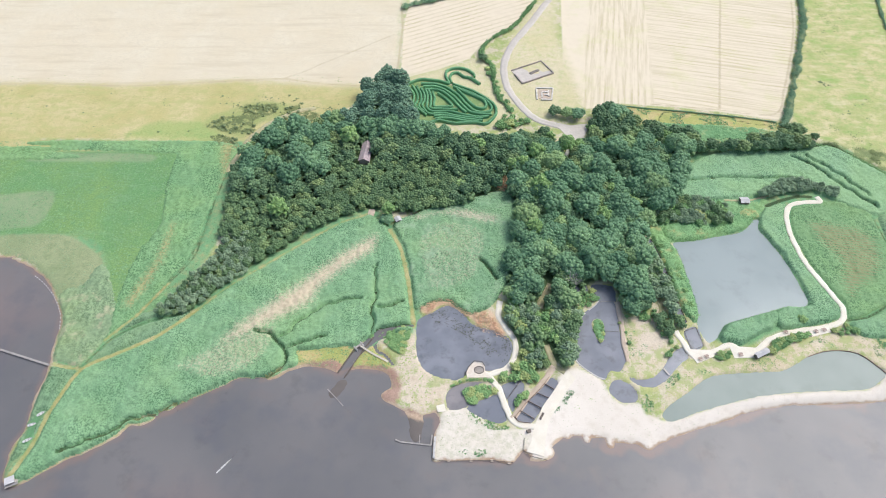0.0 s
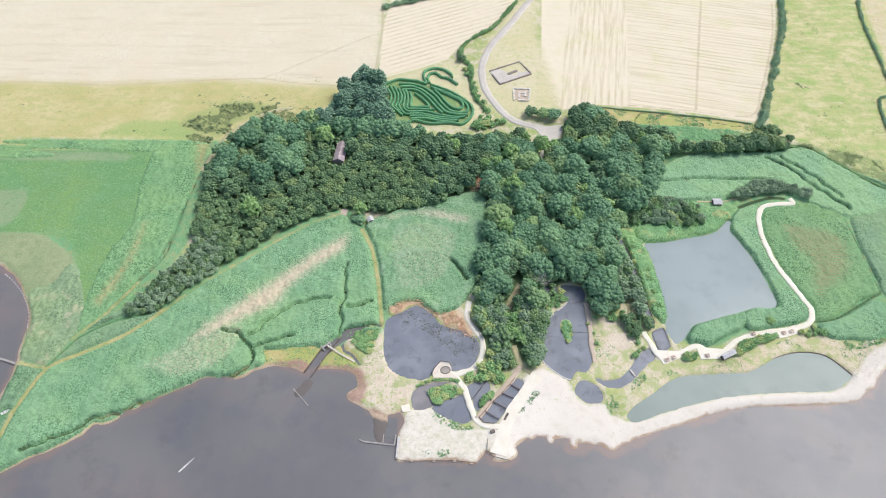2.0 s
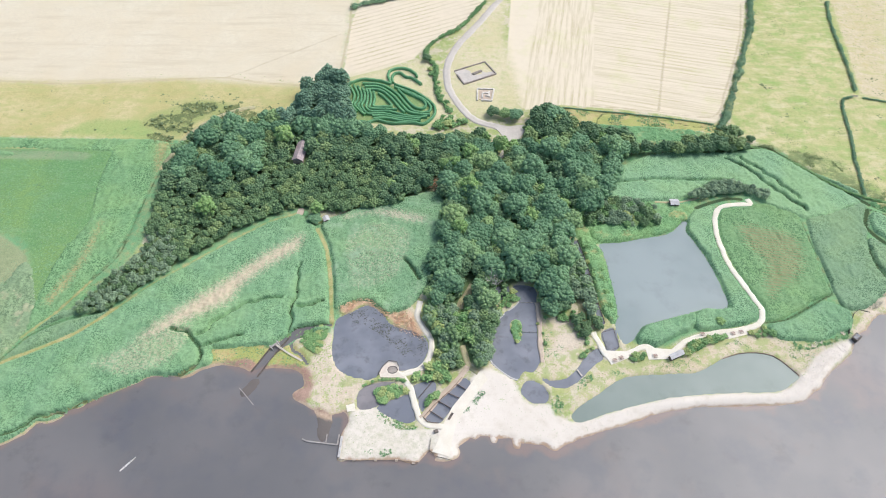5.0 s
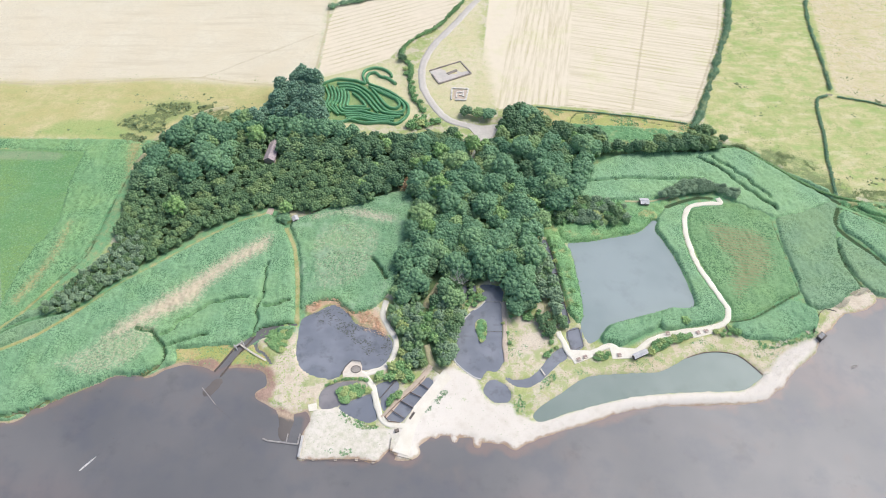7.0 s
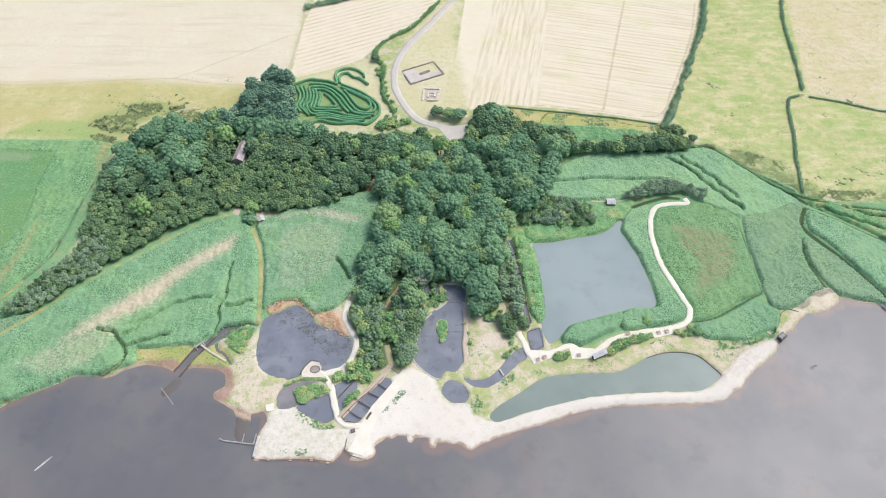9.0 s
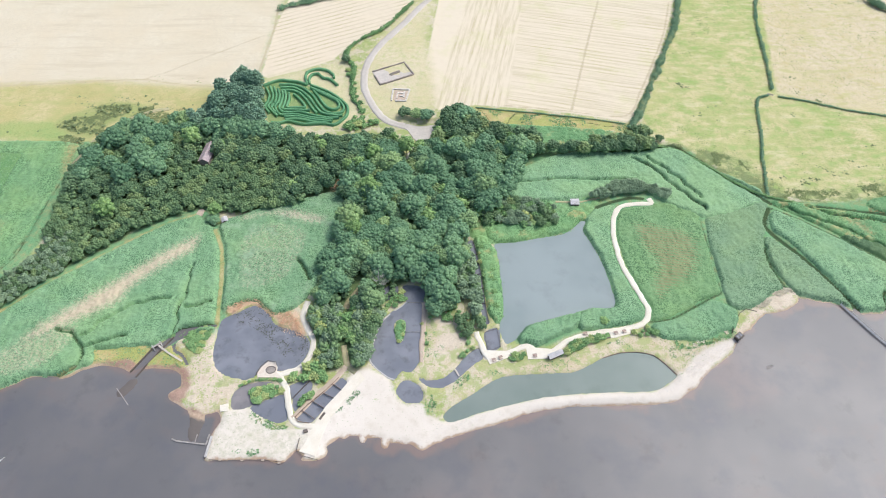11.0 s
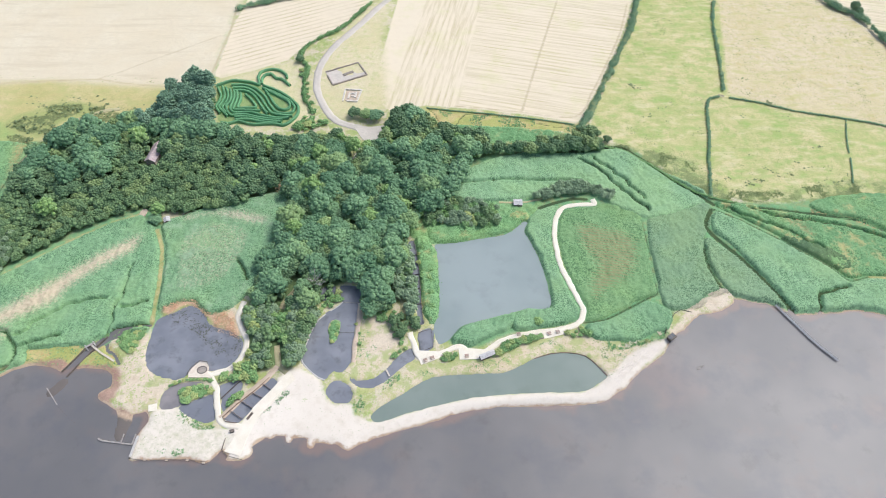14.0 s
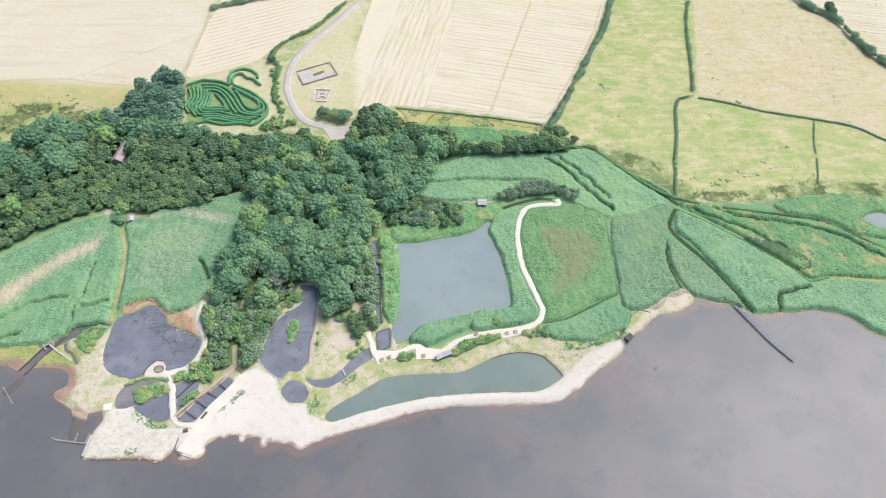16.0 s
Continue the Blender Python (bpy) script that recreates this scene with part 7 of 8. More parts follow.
# ---- buildings ----
def gable_house(name, corners, wall_h, roof_h, walls, roof, label, category, overhang=0.4, seams=6):
    """A pitched building over four corners of the plan, ridge along its longer side."""
    c = np.array(corners, float)
    mid = c.mean(0)
    u = c[1] - c[0] + c[2] - c[3]
    v = c[2] - c[1] + c[3] - c[0]
    lu, lv = np.linalg.norm(u) / 2, np.linalg.norm(v) / 2
    if lu < lv:
        u, lu, lv = v, lv, lu
    a = math.atan2(u[1], u[0])
    z = float(ground_z(np.array(mid[0]), np.array(mid[1])))
    root = thing(name, Matrix.LocRotScale((mid[0], mid[1], z), Euler((0, 0, a)), None), label, category)
    bm = boxes((-lu / 2, lu / 2, -lv / 2, lv / 2, -0.3, wall_h))
    for s in (-1, 1):
        vs = [bm.verts.new(p) for p in ((s * lu / 2, -lv / 2, wall_h), (s * lu / 2, lv / 2, wall_h), (s * lu / 2, 0, wall_h + roof_h - 0.08))]
        bm.faces.new(vs)
    part("wall", bm, walls, root)
    run, n = lv / 2 + overhang, seams
    drop = roof_h * run / (lv / 2)
    for s in (-1, 1):
        for k in range(n):
            x0, x1 = -lu / 2 - overhang + k * (lu + 2 * overhang) / n, -lu / 2 - overhang + (k + 1) * (lu + 2 * overhang) / n - 0.04
            lift = 0.012 * (k % 2)
            top = [(x0, 0, wall_h + roof_h + lift), (x1, 0, wall_h + roof_h + lift), (x1, s * run, wall_h + roof_h - drop + lift), (x0, s * run, wall_h + roof_h - drop + lift)]
            bm = bmesh.new()
            hi = [bm.verts.new(p) for p in top]
            lo = [bm.verts.new((p[0], p[1], p[2] - 0.07)) for p in top]
            bm.faces.new(hi)
            bm.faces.new(lo[::-1])
            for i in range(4):
                bm.faces.new((hi[i], hi[(i + 1) % 4], lo[(i + 1) % 4], lo[i]))
            part("roof_sheet", bm, roof, root)
    part("ridge", boxes((-lu / 2 - overhang, lu / 2 + overhang, -0.14, 0.14, wall_h + roof_h - 0.02, wall_h + roof_h + 0.09)), roof, root)
    part("door", boxes((-0.5, 0.5, -lv / 2 - 0.06, -lv / 2 - 0.01, 0, 2.0)), TIMBER, root)
    return root


gable_house("barn", BARN, 3.0, 1.6, STONE, ROOF_BARN, "long stone barn with faded rusty sheet roof among trees", "barn", 0.4, 9)
gable_house("hut", HUT_A, 1.8, 0.5, TIMBER, ROOF_GREY, "small timber hut with pale grey roof in reeds", "hut", 0.3)
gable_house("shelter", HUT_B, 2.1, 0.6, TIMBER, ROOF_GREY, "timber shelter with pale roof beside the path", "shelter", 0.3)
gable_house("hut", HUT_C, 2.0, 0.6, TIMBER, ROOF_GREY, "little timber hut beside a bush", "hut", 0.2)


def bird_hide(corners, label):
    """A flat-roofed hide with a dark panel on its roof and a pale front."""
    c = np.array(corners, float)
    mid = c.mean(0)
    u = c[1] - c[0]
    w, dpt = np.linalg.norm(u), np.linalg.norm(c[2] - c[1])
    z = float(ground_z(np.array(mid[0]), np.array(mid[1])))
    root = thing("bird_hide", Matrix.LocRotScale((mid[0], mid[1], z), Euler((0, 0, math.atan2(u[1], u[0]))), None), label, "hide")
    part("wall", boxes((-w / 2, w / 2, -dpt / 2, dpt / 2, -0.6, 2.2)), WALL_DARK, root)
    part("roof", boxes((-w / 2 - 0.3, w / 2 + 0.3, -dpt / 2 - 0.3, dpt / 2 + 0.3, 2.2, 2.36), bevel=0.03), WALL_DARK, root)
    for k in range(2):
        part("panel", boxes((-w / 2 + 0.1 + k * w / 2, k * w / 2 - 0.1, -dpt / 2 + 0.5, dpt / 2 - 0.1, 2.37, 2.43)), PANEL, root, "dark blue glossy panel")
    part("front", boxes((-w / 2, w / 2, -dpt / 2 - 0.05, -dpt / 2 - 0.01, 0.2, 1.1)), WHITE, root)
    return root


bird_hide(HIDE_E, "dark-roofed bird hide on the shingle shore")


def platform_hut(x, y, turn):
    z = 0.9
    root = thing("viewing_deck", pose(x, y, z, 0, 0, turn), "pale square deck hut at the tip of the point", "deck")
    for k in range(8):
        part("plank", boxes((-3.2, 3.2, -2.8 + 0.7 * k, -2.8 + 0.7 * k + 0.66, 0.5, 0.58)), TIMBER_PALE, root)
    for i in (-2.8, 2.8):
        for j in (-2.4, 2.4):
            part("post", rod(bmesh.new(), (i, j, -2.0), (i, j, 1.5), 0.11), TIMBER, root)
    part("roof", boxes((-2.4, 2.4, -2.0, 2.0, 2.2, 2.35), bevel=0.04), ROOF_GREY, root)
    part("wall", boxes((-2.1, 2.1, -1.7, 1.7, 0.58, 2.2)), TIMBER_PALE, root)
    return root


platform_hut(-161.6, 80.6, 25).scale = (0.72, 0.72, 0.72)


# ---- timber in and by the water ----
def walkway(line, width, top, label, name="jetty", rail=True, step=1.9, material=TIMBER):
    """A plank walkway on paired posts."""
    q = curve_through(line, False, step)
    root = thing(name, Matrix.Translation((q[0][0], q[0][1], 0)), label, name)
    o = Vector((q[0][0], q[0][1], 0))
    for a, b in zip(q[:-1], q[1:]):
        d = b - a
        ln = np.linalg.norm(d)
        n = np.array([-d[1], d[0]]) / ln
        bm = bmesh.new()
        m = max(2, int(ln / 0.5))
        for k in range(m):
            p0, p1 = a + d * (k / m), a + d * ((k + 0.9) / m)
            vs = [bm.verts.new((*(p + n * s * width / 2 - (o.x, o.y)), top + dz)) for dz in (0, -0.06) for p, s in ((p0, 1), (p0, -1), (p1, -1), (p1, 1))]
            bm.faces.new(vs[:4]), bm.faces.new(vs[7:3:-1])
            for i in range(4):
                bm.faces.new((vs[i], vs[(i + 1) % 4], vs[4 + (i + 1) % 4], vs[4 + i]))
        part("deck", bm, material, root)
        for s in (-1, 1):
            e = a + n * s * (width / 2 - 0.05) - (o.x, o.y)
            part("post", rod(bmesh.new(), (*e, -1.6), (*e, top + (1.0 if rail else 0.25)), 0.08, 0.07), material, root)
            if rail:
                e2 = b + n * s * (width / 2 - 0.05) - (o.x, o.y)
                part("rail", rod(bmesh.new(), (*e, top + 0.9), (*e2, top + 0.9), 0.045, None, 5), material, root)
    return root


JETTY_TIMBER = plain("silvered_timber", (0.27, 0.28, 0.30), (0.36, 0.37, 0.38), 0.8, 0.9)
walkway(JETTY, 1.0, 0.75, "long straight weathered timber jetty out from the reeds", material=JETTY_TIMBER)
walkway(TIP_WALK, 1.5, 0.95, "pale boardwalk along the tip of the point", "boardwalk", False, 2.2, STONE_PALE)
walkway(BARRIER_W, 0.9, 0.7, "narrow pale timber footbridge across the bay", "footbridge", False, 2.4, TIMBER_PALE)


def post_row(line, gap, height, label, name="stake_row", board=False, r=0.09):
    q = curve_through(line, False, gap)
    root = thing(name, Matrix.Translation((q[0][0], q[0][1], 0)), label, "stakes")
    for i, p in enumerate(q):
        x, y = p - q[0]
        g = max(float(ground_z(np.array(p[0]), np.array(p[1]))), -1.2)
        part("post", rod(bmesh.new(), (x, y, g - 0.4), (x + rng.normal(0, 0.05), y, max(g, 0) + height * rng.uniform(0.6, 1.1)), r, r * 0.8), TIMBER, root)
        if board and i:
            a = q[i - 1] - q[0]
            part("board", rod(bmesh.new(), (*a, max(g, 0) + height * 0.45), (x, y, max(g, 0) + height * 0.45), 0.13, None, 4), TIMBER_PALE, root)
    return root


post_row(POSTS_A, 1.3, 0.3, "curved row of old stakes in shallow water", r=0.12)
post_row(STAKES_FAR, 2.6, 0.3, "straggling line of low stakes in the lagoon", r=0.13)


def plank_wall(points, z0, z1, thick, material, label, name="timber_wall", gap=2.2, posts=True, category="wall"):
    """A run of upright boards between posts, standing in water or mud."""
    q = np.array(points, float)
    o = q[0]
    root = thing(name, Matrix.Translation((o[0], o[1], 0)), label, category)
    for a, b in zip(q[:-1], q[1:]):
        ln = float(np.linalg.norm(b - a))
        k = max(1, round(ln / gap))
        d = (b - a) / ln
        n = np.array([-d[1], d[0]]) * thick / 2
        for j in range(k):
            p0, p1 = a + (b - a) * j / k - o, a + (b - a) * (j + 0.985) / k - o
            top = z1 + rng.uniform(-0.07, 0.07)
            bm = bmesh.new()
            lo = [bm.verts.new((*p, z0)) for p in (p0 - n, p1 - n, p1 + n, p0 + n)]
            hi = [bm.verts.new((*p, top)) for p in (p0 - n, p1 - n, p1 + n, p0 + n)]
            bm.faces.new(hi), bm.faces.new(lo[::-1])
            for i in range(4):
                bm.faces.new((lo[i], lo[(i + 1) % 4], hi[(i + 1) % 4], hi[i]))
            part("board", bm, material, root)
            if posts:
                part("post", rod(bmesh.new(), (*(p0 + n * 1.6), z0 - 0.3), (*(p0 + n * 1.6), z1 + 0.3), 0.11, 0.10), TIMBER, root)
    return root


plank_wall([(-18.9, 97), (-16.9, 96.1), (-4.9, 94.7), (-4.5, 99)], -1.0, 0.45, 0.55, TIMBER_PALE, "pale weathered timber wall angled off the spit")
plank_wall([(-9.3, 99), (-9.5, 95.6)], -1.0, 0.35, 0.35, TIMBER_PALE, "short pale timber spur against a wall")
plank_wall(CHANNEL_W, -1.2, 0.75, 0.4, TIMBER, "dark timber side of a drainage channel", posts=False)
plank_wall(CHANNEL_E, -1.2, 0.75, 0.4, TIMBER, "dark timber side of a drainage channel", posts=False)
plank_wall([(-47.8, 118.6), (-43.7, 114.4), (-40.6, 111.1)], -1.0, 0.30, 0.35, TIMBER_PALE, "pale stretch of boards in a stake weir")
walkway([(-36.4, 139.0), (-30.9, 135.1), (-23.4, 130.8)], 0.8, 1.15, "narrow pale plank bridge over the creek", "plank_bridge", False, 2.4, PLANK_PALE)
walkway([(92.8, 127.6), (94.4, 124.6)], 0.6, 0.95, "pale plank across a narrow channel", "plank_bridge", False, 1.6, PLANK_PALE)
plank_wall([(214.7, 145.9), (216.9, 150.7), (221.0, 156.2)], -0.2, 1.7, 0.15, WALL_DARK, "dark screen fence beside a bird hide", "screen_fence", 1.8, True, "fence")
plank_wall([(221.6, 156.7), (224.5, 158.6), (229.0, 157.3)], -0.2, 1.1, 0.12, WALL_DARK, "dark timber screen behind a small beach", "screen_fence", 1.5, True, "fence")
plank_wall(curve_through(LAGOON[9:15], False, 3.0), -0.6, 0.55, 0.22, TIMBER_BROWN, "dark timber edging along a silty pool", "edging", 3.0, False)
plank_wall([(154.0, 141.7), (161.0, 143.4)], 0.2, 1.5, 0.10, TIMBER_PALE, "pale timber rail fence beside the path", "rail_fence", 1.8, True, "fence")


def boat(x, y, turn, length, material, label, name="boat", beam=1.0):
    """A small open boat: tapering hull, rim and thwarts."""
    root = thing(name, pose(x, y, 0, 0, 0, turn), label, "boat")
    z = max(float(ground_z(np.array(x), np.array(y))), -0.15)
    root.location.z = z
    bm = bmesh.new()
    rings = []
    for k in range(9):
        t = k / 8
        w = 0.62 * beam * (1 - abs(2 * t - 0.85) ** 2.4 * 0.75) if t < 0.95 else 0.12 * beam
        xx = (t - 0.5) * length
        rings.append([bm.verts.new((xx, s * w * f, h)) for s, f, h in ((-1, 1, 0.5), (-1, 0.8, 0.1), (1, 0.8, 0.1), (1, 1, 0.5), (1, 0.86, 0.46), (1, 0.7, 0.18), (-1, 0.7, 0.18), (-1, 0.86, 0.46))])
    for a, b in zip(rings[:-1], rings[1:]):
        for i in range(8):
            bm.faces.new((a[i], a[(i + 1) % 8], b[(i + 1) % 8], b[i]))
    for ring in (rings[0], rings[-1]):
        bm.faces.new(ring)
    part("hull", bm, material, root)
    for t in (-0.2, 0.15):
        part("thwart", boxes((t * length - 0.13, t * length + 0.13, -0.48 * beam, 0.48 * beam, 0.34, 0.39)), TIMBER_PALE, root)
    return root


for (x, y), turn in zip(BOATS, (38, 20, 32)):
    boat(x, y, turn, 3.4, WHITE, "white open rowing boat drawn up on the bank")
a, b = np.array(LOGBOAT[0]), np.array(LOGBOAT[1])
boat(*((a + b) / 2), math.degrees(math.atan2(*(b - a)[::-1])), float(np.linalg.norm(b - a)), WHITE, "slim pale punt afloat on the lagoon", "punt", 0.5)

boat(226.4, 129.8, 22, 3.4, TIMBER_PALE, "grey open boat afloat off the beach")
buoy_line = thing("buoy_line", Matrix.Translation((BUOYS[0][0], BUOYS[0][1], 0)), "curved line of small white floats in the bay", "buoys")
for p in curve_through(BUOYS, False, 1.7):
    bm = bmesh.new()
    bmesh.ops.create_uvsphere(bm, u_segments=8, v_segments=5, radius=0.28)
    part("float", bm, WHITE, buoy_line, m=Matrix.Translation((p[0] - BUOYS[0][0], p[1] - BUOYS[0][1], 0.05)))


# ---- ruins ----
def ruin_walls(name, corners, height, thick, material, label, gap=None, inner=()):
    """Low remains of walls, each stretch a part, rough along the top."""
    c = [np.array(p, float) for p in corners]
    o = c[0]
    z = float(ground_z(np.array(o[0]), np.array(o[1])))
    root = thing(name, Matrix.Translation((o[0], o[1], z)), label, "ruin")
    runs = [(c[i], c[(i + 1) % len(c)]) for i in range(len(c))] + [(c[0] + (c[1] - c[0]) * a + (c[3] - c[0]) * b, c[0] + (c[1] - c[0]) * e + (c[3] - c[0]) * f) for a, b, e, f in inner]
    for i, (a, b) in enumerate(runs):
        if gap == i:
            b = a + (b - a) * 0.72
        d = b - a
        ln = np.linalg.norm(d)
        n = np.array([-d[1], d[0]]) / ln * thick / 2
        bm = bmesh.new()
        k = max(2, int(ln / 0.9))
        rows = []
        for j in range(k + 1):
            p = a + d * j / k - o
            h = height * rng.uniform(0.7, 1.15)
            w = rng.uniform(0.85, 1.15)
            rows.append([bm.verts.new(q) for q in ((*(p - n * w), -0.3), (*(p - n * w), h), (*(p + n * w), h * 0.96), (*(p + n * w), -0.3))])
        for r0, r1 in zip(rows[:-1], rows[1:]):
            for m in range(3):
                bm.faces.new((r0[m], r0[m + 1], r1[m + 1], r1[m]))
        bm.faces.new(rows[0]), bm.faces.new(rows[-1])
        part("wall", bm, material, root)
    return root


ruin_walls("ruined_enclosure", RUIN_A, 0.9, 0.7, STONE, "rectangular low stone wall round a gravel yard", 3, ((0.40, 0.52, 0.72, 0.46), (0.42, 0.60, 0.72, 0.54)))
ruin_walls("ruined_foundation", RUIN_B, 0.7, 0.9, STONE_PALE, "pale stone foundations of a small ruined building", 2, ((0.3, 0.35, 0.3, 0.8), (0.3, 0.35, 0.7, 0.35), (0.7, 0.2, 0.7, 0.7), (0.45, 0.6, 0.65, 0.6)))
slab("ruin_floor", [(57.5, 315), (65.5, 314.5), (63.8, 305.5), (57, 306)], TAN, "pale stone floor inside ruined foundations", "floor", 0.2, False)
slab("yard", RUIN_A, TARMAC, "pale gravel yard inside low walls", "yard", 0.12, False)


# ---- fences and small works ----
def fence(points, height, label, gap=1.8, name="fence", solid=True, material=TIMBER):
    q = np.array(points, float)
    o = q[0]
    z0 = float(ground_z(np.array(o[0]), np.array(o[1])))
    root = thing(name, Matrix.Translation((o[0], o[1], 0)), label, "fence")
    for a, b in zip(q[:-1], q[1:]):
        ln = np.linalg.norm(b - a)
        k = max(1, int(ln / gap))
        za = max(float(ground_z(np.array(a[0]), np.array(a[1]))), 0.5)
        zb = max(float(ground_z(np.array(b[0]), np.array(b[1]))), 0.5)
        for j in range(k + 1):
            p = a + (b - a) * j / k - o
            zz = za + (zb - za) * j / k
            part("post", rod(bmesh.new(), (*p, min(zz, 0.6) - 0.8), (*p, zz + height), 0.09), TIMBER, root)
        d = (b - a) / ln
        n = np.array([-d[1], d[0]]) * 0.04
        for lo, hi in (((0.05, height * 0.9),) if solid else ((height * 0.35, height * 0.45), (height * 0.8, height * 0.9))):
            bm = bmesh.new()
            vs = [bm.verts.new((*(p - o + s * n), zz + h)) for s in (-1, 1) for p, zz, h in ((a, za, lo), (b, zb, lo), (b, zb, hi), (a, za, hi))]
            bm.faces.new(vs[:4]), bm.faces.new(vs[7:3:-1])
            for i in range(4):
                bm.faces.new((vs[i], vs[(i + 1) % 4], vs[4 + (i + 1) % 4], vs[4 + i]))
            part("board", bm, material, root)
    return root


pens = np.array(POND_PENS, float)
left_side, right_side = curve_through([pens[0], pens[1], pens[2], pens[3]]), curve_through([pens[6], pens[5], pens[4]])
fence([pens[3], pens[2], pens[1], pens[0], pens[7], pens[6]], 0.9, "dark timber fence round bird pens", material=TIMBER_BROWN)
for t in (0.18, 0.40, 0.62, 0.84):
    pa, pb = left_side[int(t * (len(left_side) - 1))], right_side[int(t * (len(right_side) - 1))]
    fence([pa, pb], 0.9, "dark timber divider across the pens", material=TIMBER_BROWN)
fence([POND_PEN_WEST[5], POND_PEN_WEST[1]], 0.8, "timber divider across a small pool")
for t in (0.2, 0.45, 0.62, 0.8):
    e = curve_through([DITCH_STRIP[0], DITCH_STRIP[8], DITCH_STRIP[7], DITCH_STRIP[6]])
    w = curve_through([DITCH_STRIP[1], DITCH_STRIP[2], DITCH_STRIP[3], DITCH_STRIP[4], DITCH_STRIP[5]])
    fence([e[int(t * (len(e) - 1))], w[int(t * (len(w) - 1))]], 0.7, "timber bar across a narrow ditch")
fence([DITCH_STRIP[1], DITCH_STRIP[2], DITCH_STRIP[3], DITCH_STRIP[4], DITCH_STRIP[5]], 0.7, "dark boarded edge of a ditch")
fence([POND_LAKESIDE[0], POND_LAKESIDE[1], POND_LAKESIDE[2], POND_LAKESIDE[3], POND_LAKESIDE[4], POND_LAKESIDE[0]], 0.3, "dark boards round a small pool")

# low wall along the tip of the spit
EDGE = [(-4, 99.0), (-4, 89), (1, 88.4), (10.5, 88.6), (18.5, 88.6), (26.5, 87.8)]
fence(EDGE, 0.35, "low dark timber revetment along the sand spit", 2.5, "revetment")
fence([(31, 92.5), (33.5, 90.3), (39.5, 88.8)], 0.35, "low dark timber revetment at the causeway", 2.5, "revetment")
fence([(31, 92.5), (31.5, 97.0)], 0.8, "short dark timber groyne", 2.0)


TABLE_WOOD = plain("table_wood", (0.40, 0.29, 0.23), (0.50, 0.38, 0.31), 0.8, 0.85)


def picnic_table(x, y, turn):
    z = float(ground_z(np.array(x), np.array(y))) + 0.2
    root = thing("picnic_table", pose(x, y, z, 0, 0, turn), "brown timber picnic table on gravel", "table", "picnic tables")
    part("tabletop", boxes((-0.9, 0.9, -0.38, 0.38, 0.70, 0.76), bevel=0.01), TABLE_WOOD, root)
    for s in (-1, 1):
        part("bench", boxes((-0.9, 0.9, s * 0.72 - 0.14, s * 0.72 + 0.14, 0.42, 0.47), bevel=0.01), TABLE_WOOD, root)
        for q in (-0.6, 0.6):
            part("leg", rod(bmesh.new(), (q, s * 0.75, 0), (q, s * 0.2, 0.7), 0.05, None, 4), TABLE_WOOD, root)
    return root


for x, y, turn in ((163.5, 145.6, 15), (167.3, 146.4, 15), (109.3, 132.0, 20), (112.2, 133.2, 20), (127.0, 134.2, 8), (150.0, 145.2, 10)):
    picnic_table(x, y, turn)


def feeding_trough(x, y, turn, length=3.4):
    root = thing("trough", pose(x, y, float(ground_z(np.array(x), np.array(y))) + 0.16, 0, 0, turn), "long brown feeding trough on the causeway", "trough")
    part("basin", boxes((-length / 2, length / 2, -0.4, 0.4, 0.12, 0.2), (-length / 2, length / 2, -0.42, -0.36, 0.12, 0.5), (-length / 2, length / 2, 0.36, 0.42, 0.12, 0.5)), TIMBER, root)
    for q in (-1, 1):
        part("leg", boxes((q * length * 0.4 - 0.06, q * length * 0.4 + 0.06, -0.35, 0.35, 0, 0.12)), TIMBER, root)


feeding_trough(39.3, 106.4, 60)


def lookout(floor, pit):
    """Railed lookout at the end of a path, with a stone-filled basin."""
    o = np.array(floor[0], float)
    root = thing("lookout_deck", pose(o[0], o[1], 0.9), "pale railed lookout with round stony basin over the pond", "deck")
    q = [tuple(np.array(p) - o) for p in floor]
    bm = bmesh.new()
    f = bm.faces.new([bm.verts.new((*p, 0.0)) for p in q])
    for g in bmesh.ops.extrude_face_region(bm, geom=[f])["geom"]:
        if isinstance(g, bmesh.types.BMVert):
            g.co.z -= 1.6
    bmesh.ops.recalc_face_normals(bm, faces=bm.faces)
    part("deck", bm, PLATFORM, root)
    for a, b in zip(q[:4], q[1:5]):
        for t in (0.0, 0.5):
            p = (a[0] + (b[0] - a[0]) * t, a[1] + (b[1] - a[1]) * t)
            part("post", rod(bmesh.new(), (*p, -1.0), (*p, 1.0), 0.08), TIMBER, root)
        for h in (0.45, 0.92):
            part("rail", rod(bmesh.new(), (*a, h), (*b, h), 0.08, None, 4), TIMBER, root)
    cx, cy = np.array(pit[0]) - o
    ring = [(cx + 2.1 * math.cos(k * math.pi / 5), cy + 1.7 * math.sin(k * math.pi / 5)) for k in range(10)]
    for a, b in zip(ring, ring[1:] + ring[:1]):
        part("kerb_stone", rod(bmesh.new(), (*a, 0.12), (*b, 0.12), 0.16, None, 6), TIMBER, root)
    bm = bmesh.new()
    bmesh.ops.create_cone(bm, cap_ends=True, segments=14, radius1=2.0, radius2=1.9, depth=0.08, matrix=Matrix.Translation((cx, cy, 0.04)) @ Matrix.Diagonal((1, 0.8, 1, 1)))
    part("basin", bm, STONE, root, "grey wet stone bed")


PLATFORM = plain("pale_decking", (0.72, 0.62, 0.50), (0.80, 0.72, 0.60), 0.8, 0.9)
lookout(VIEW_FLOOR, VIEW_PIT)


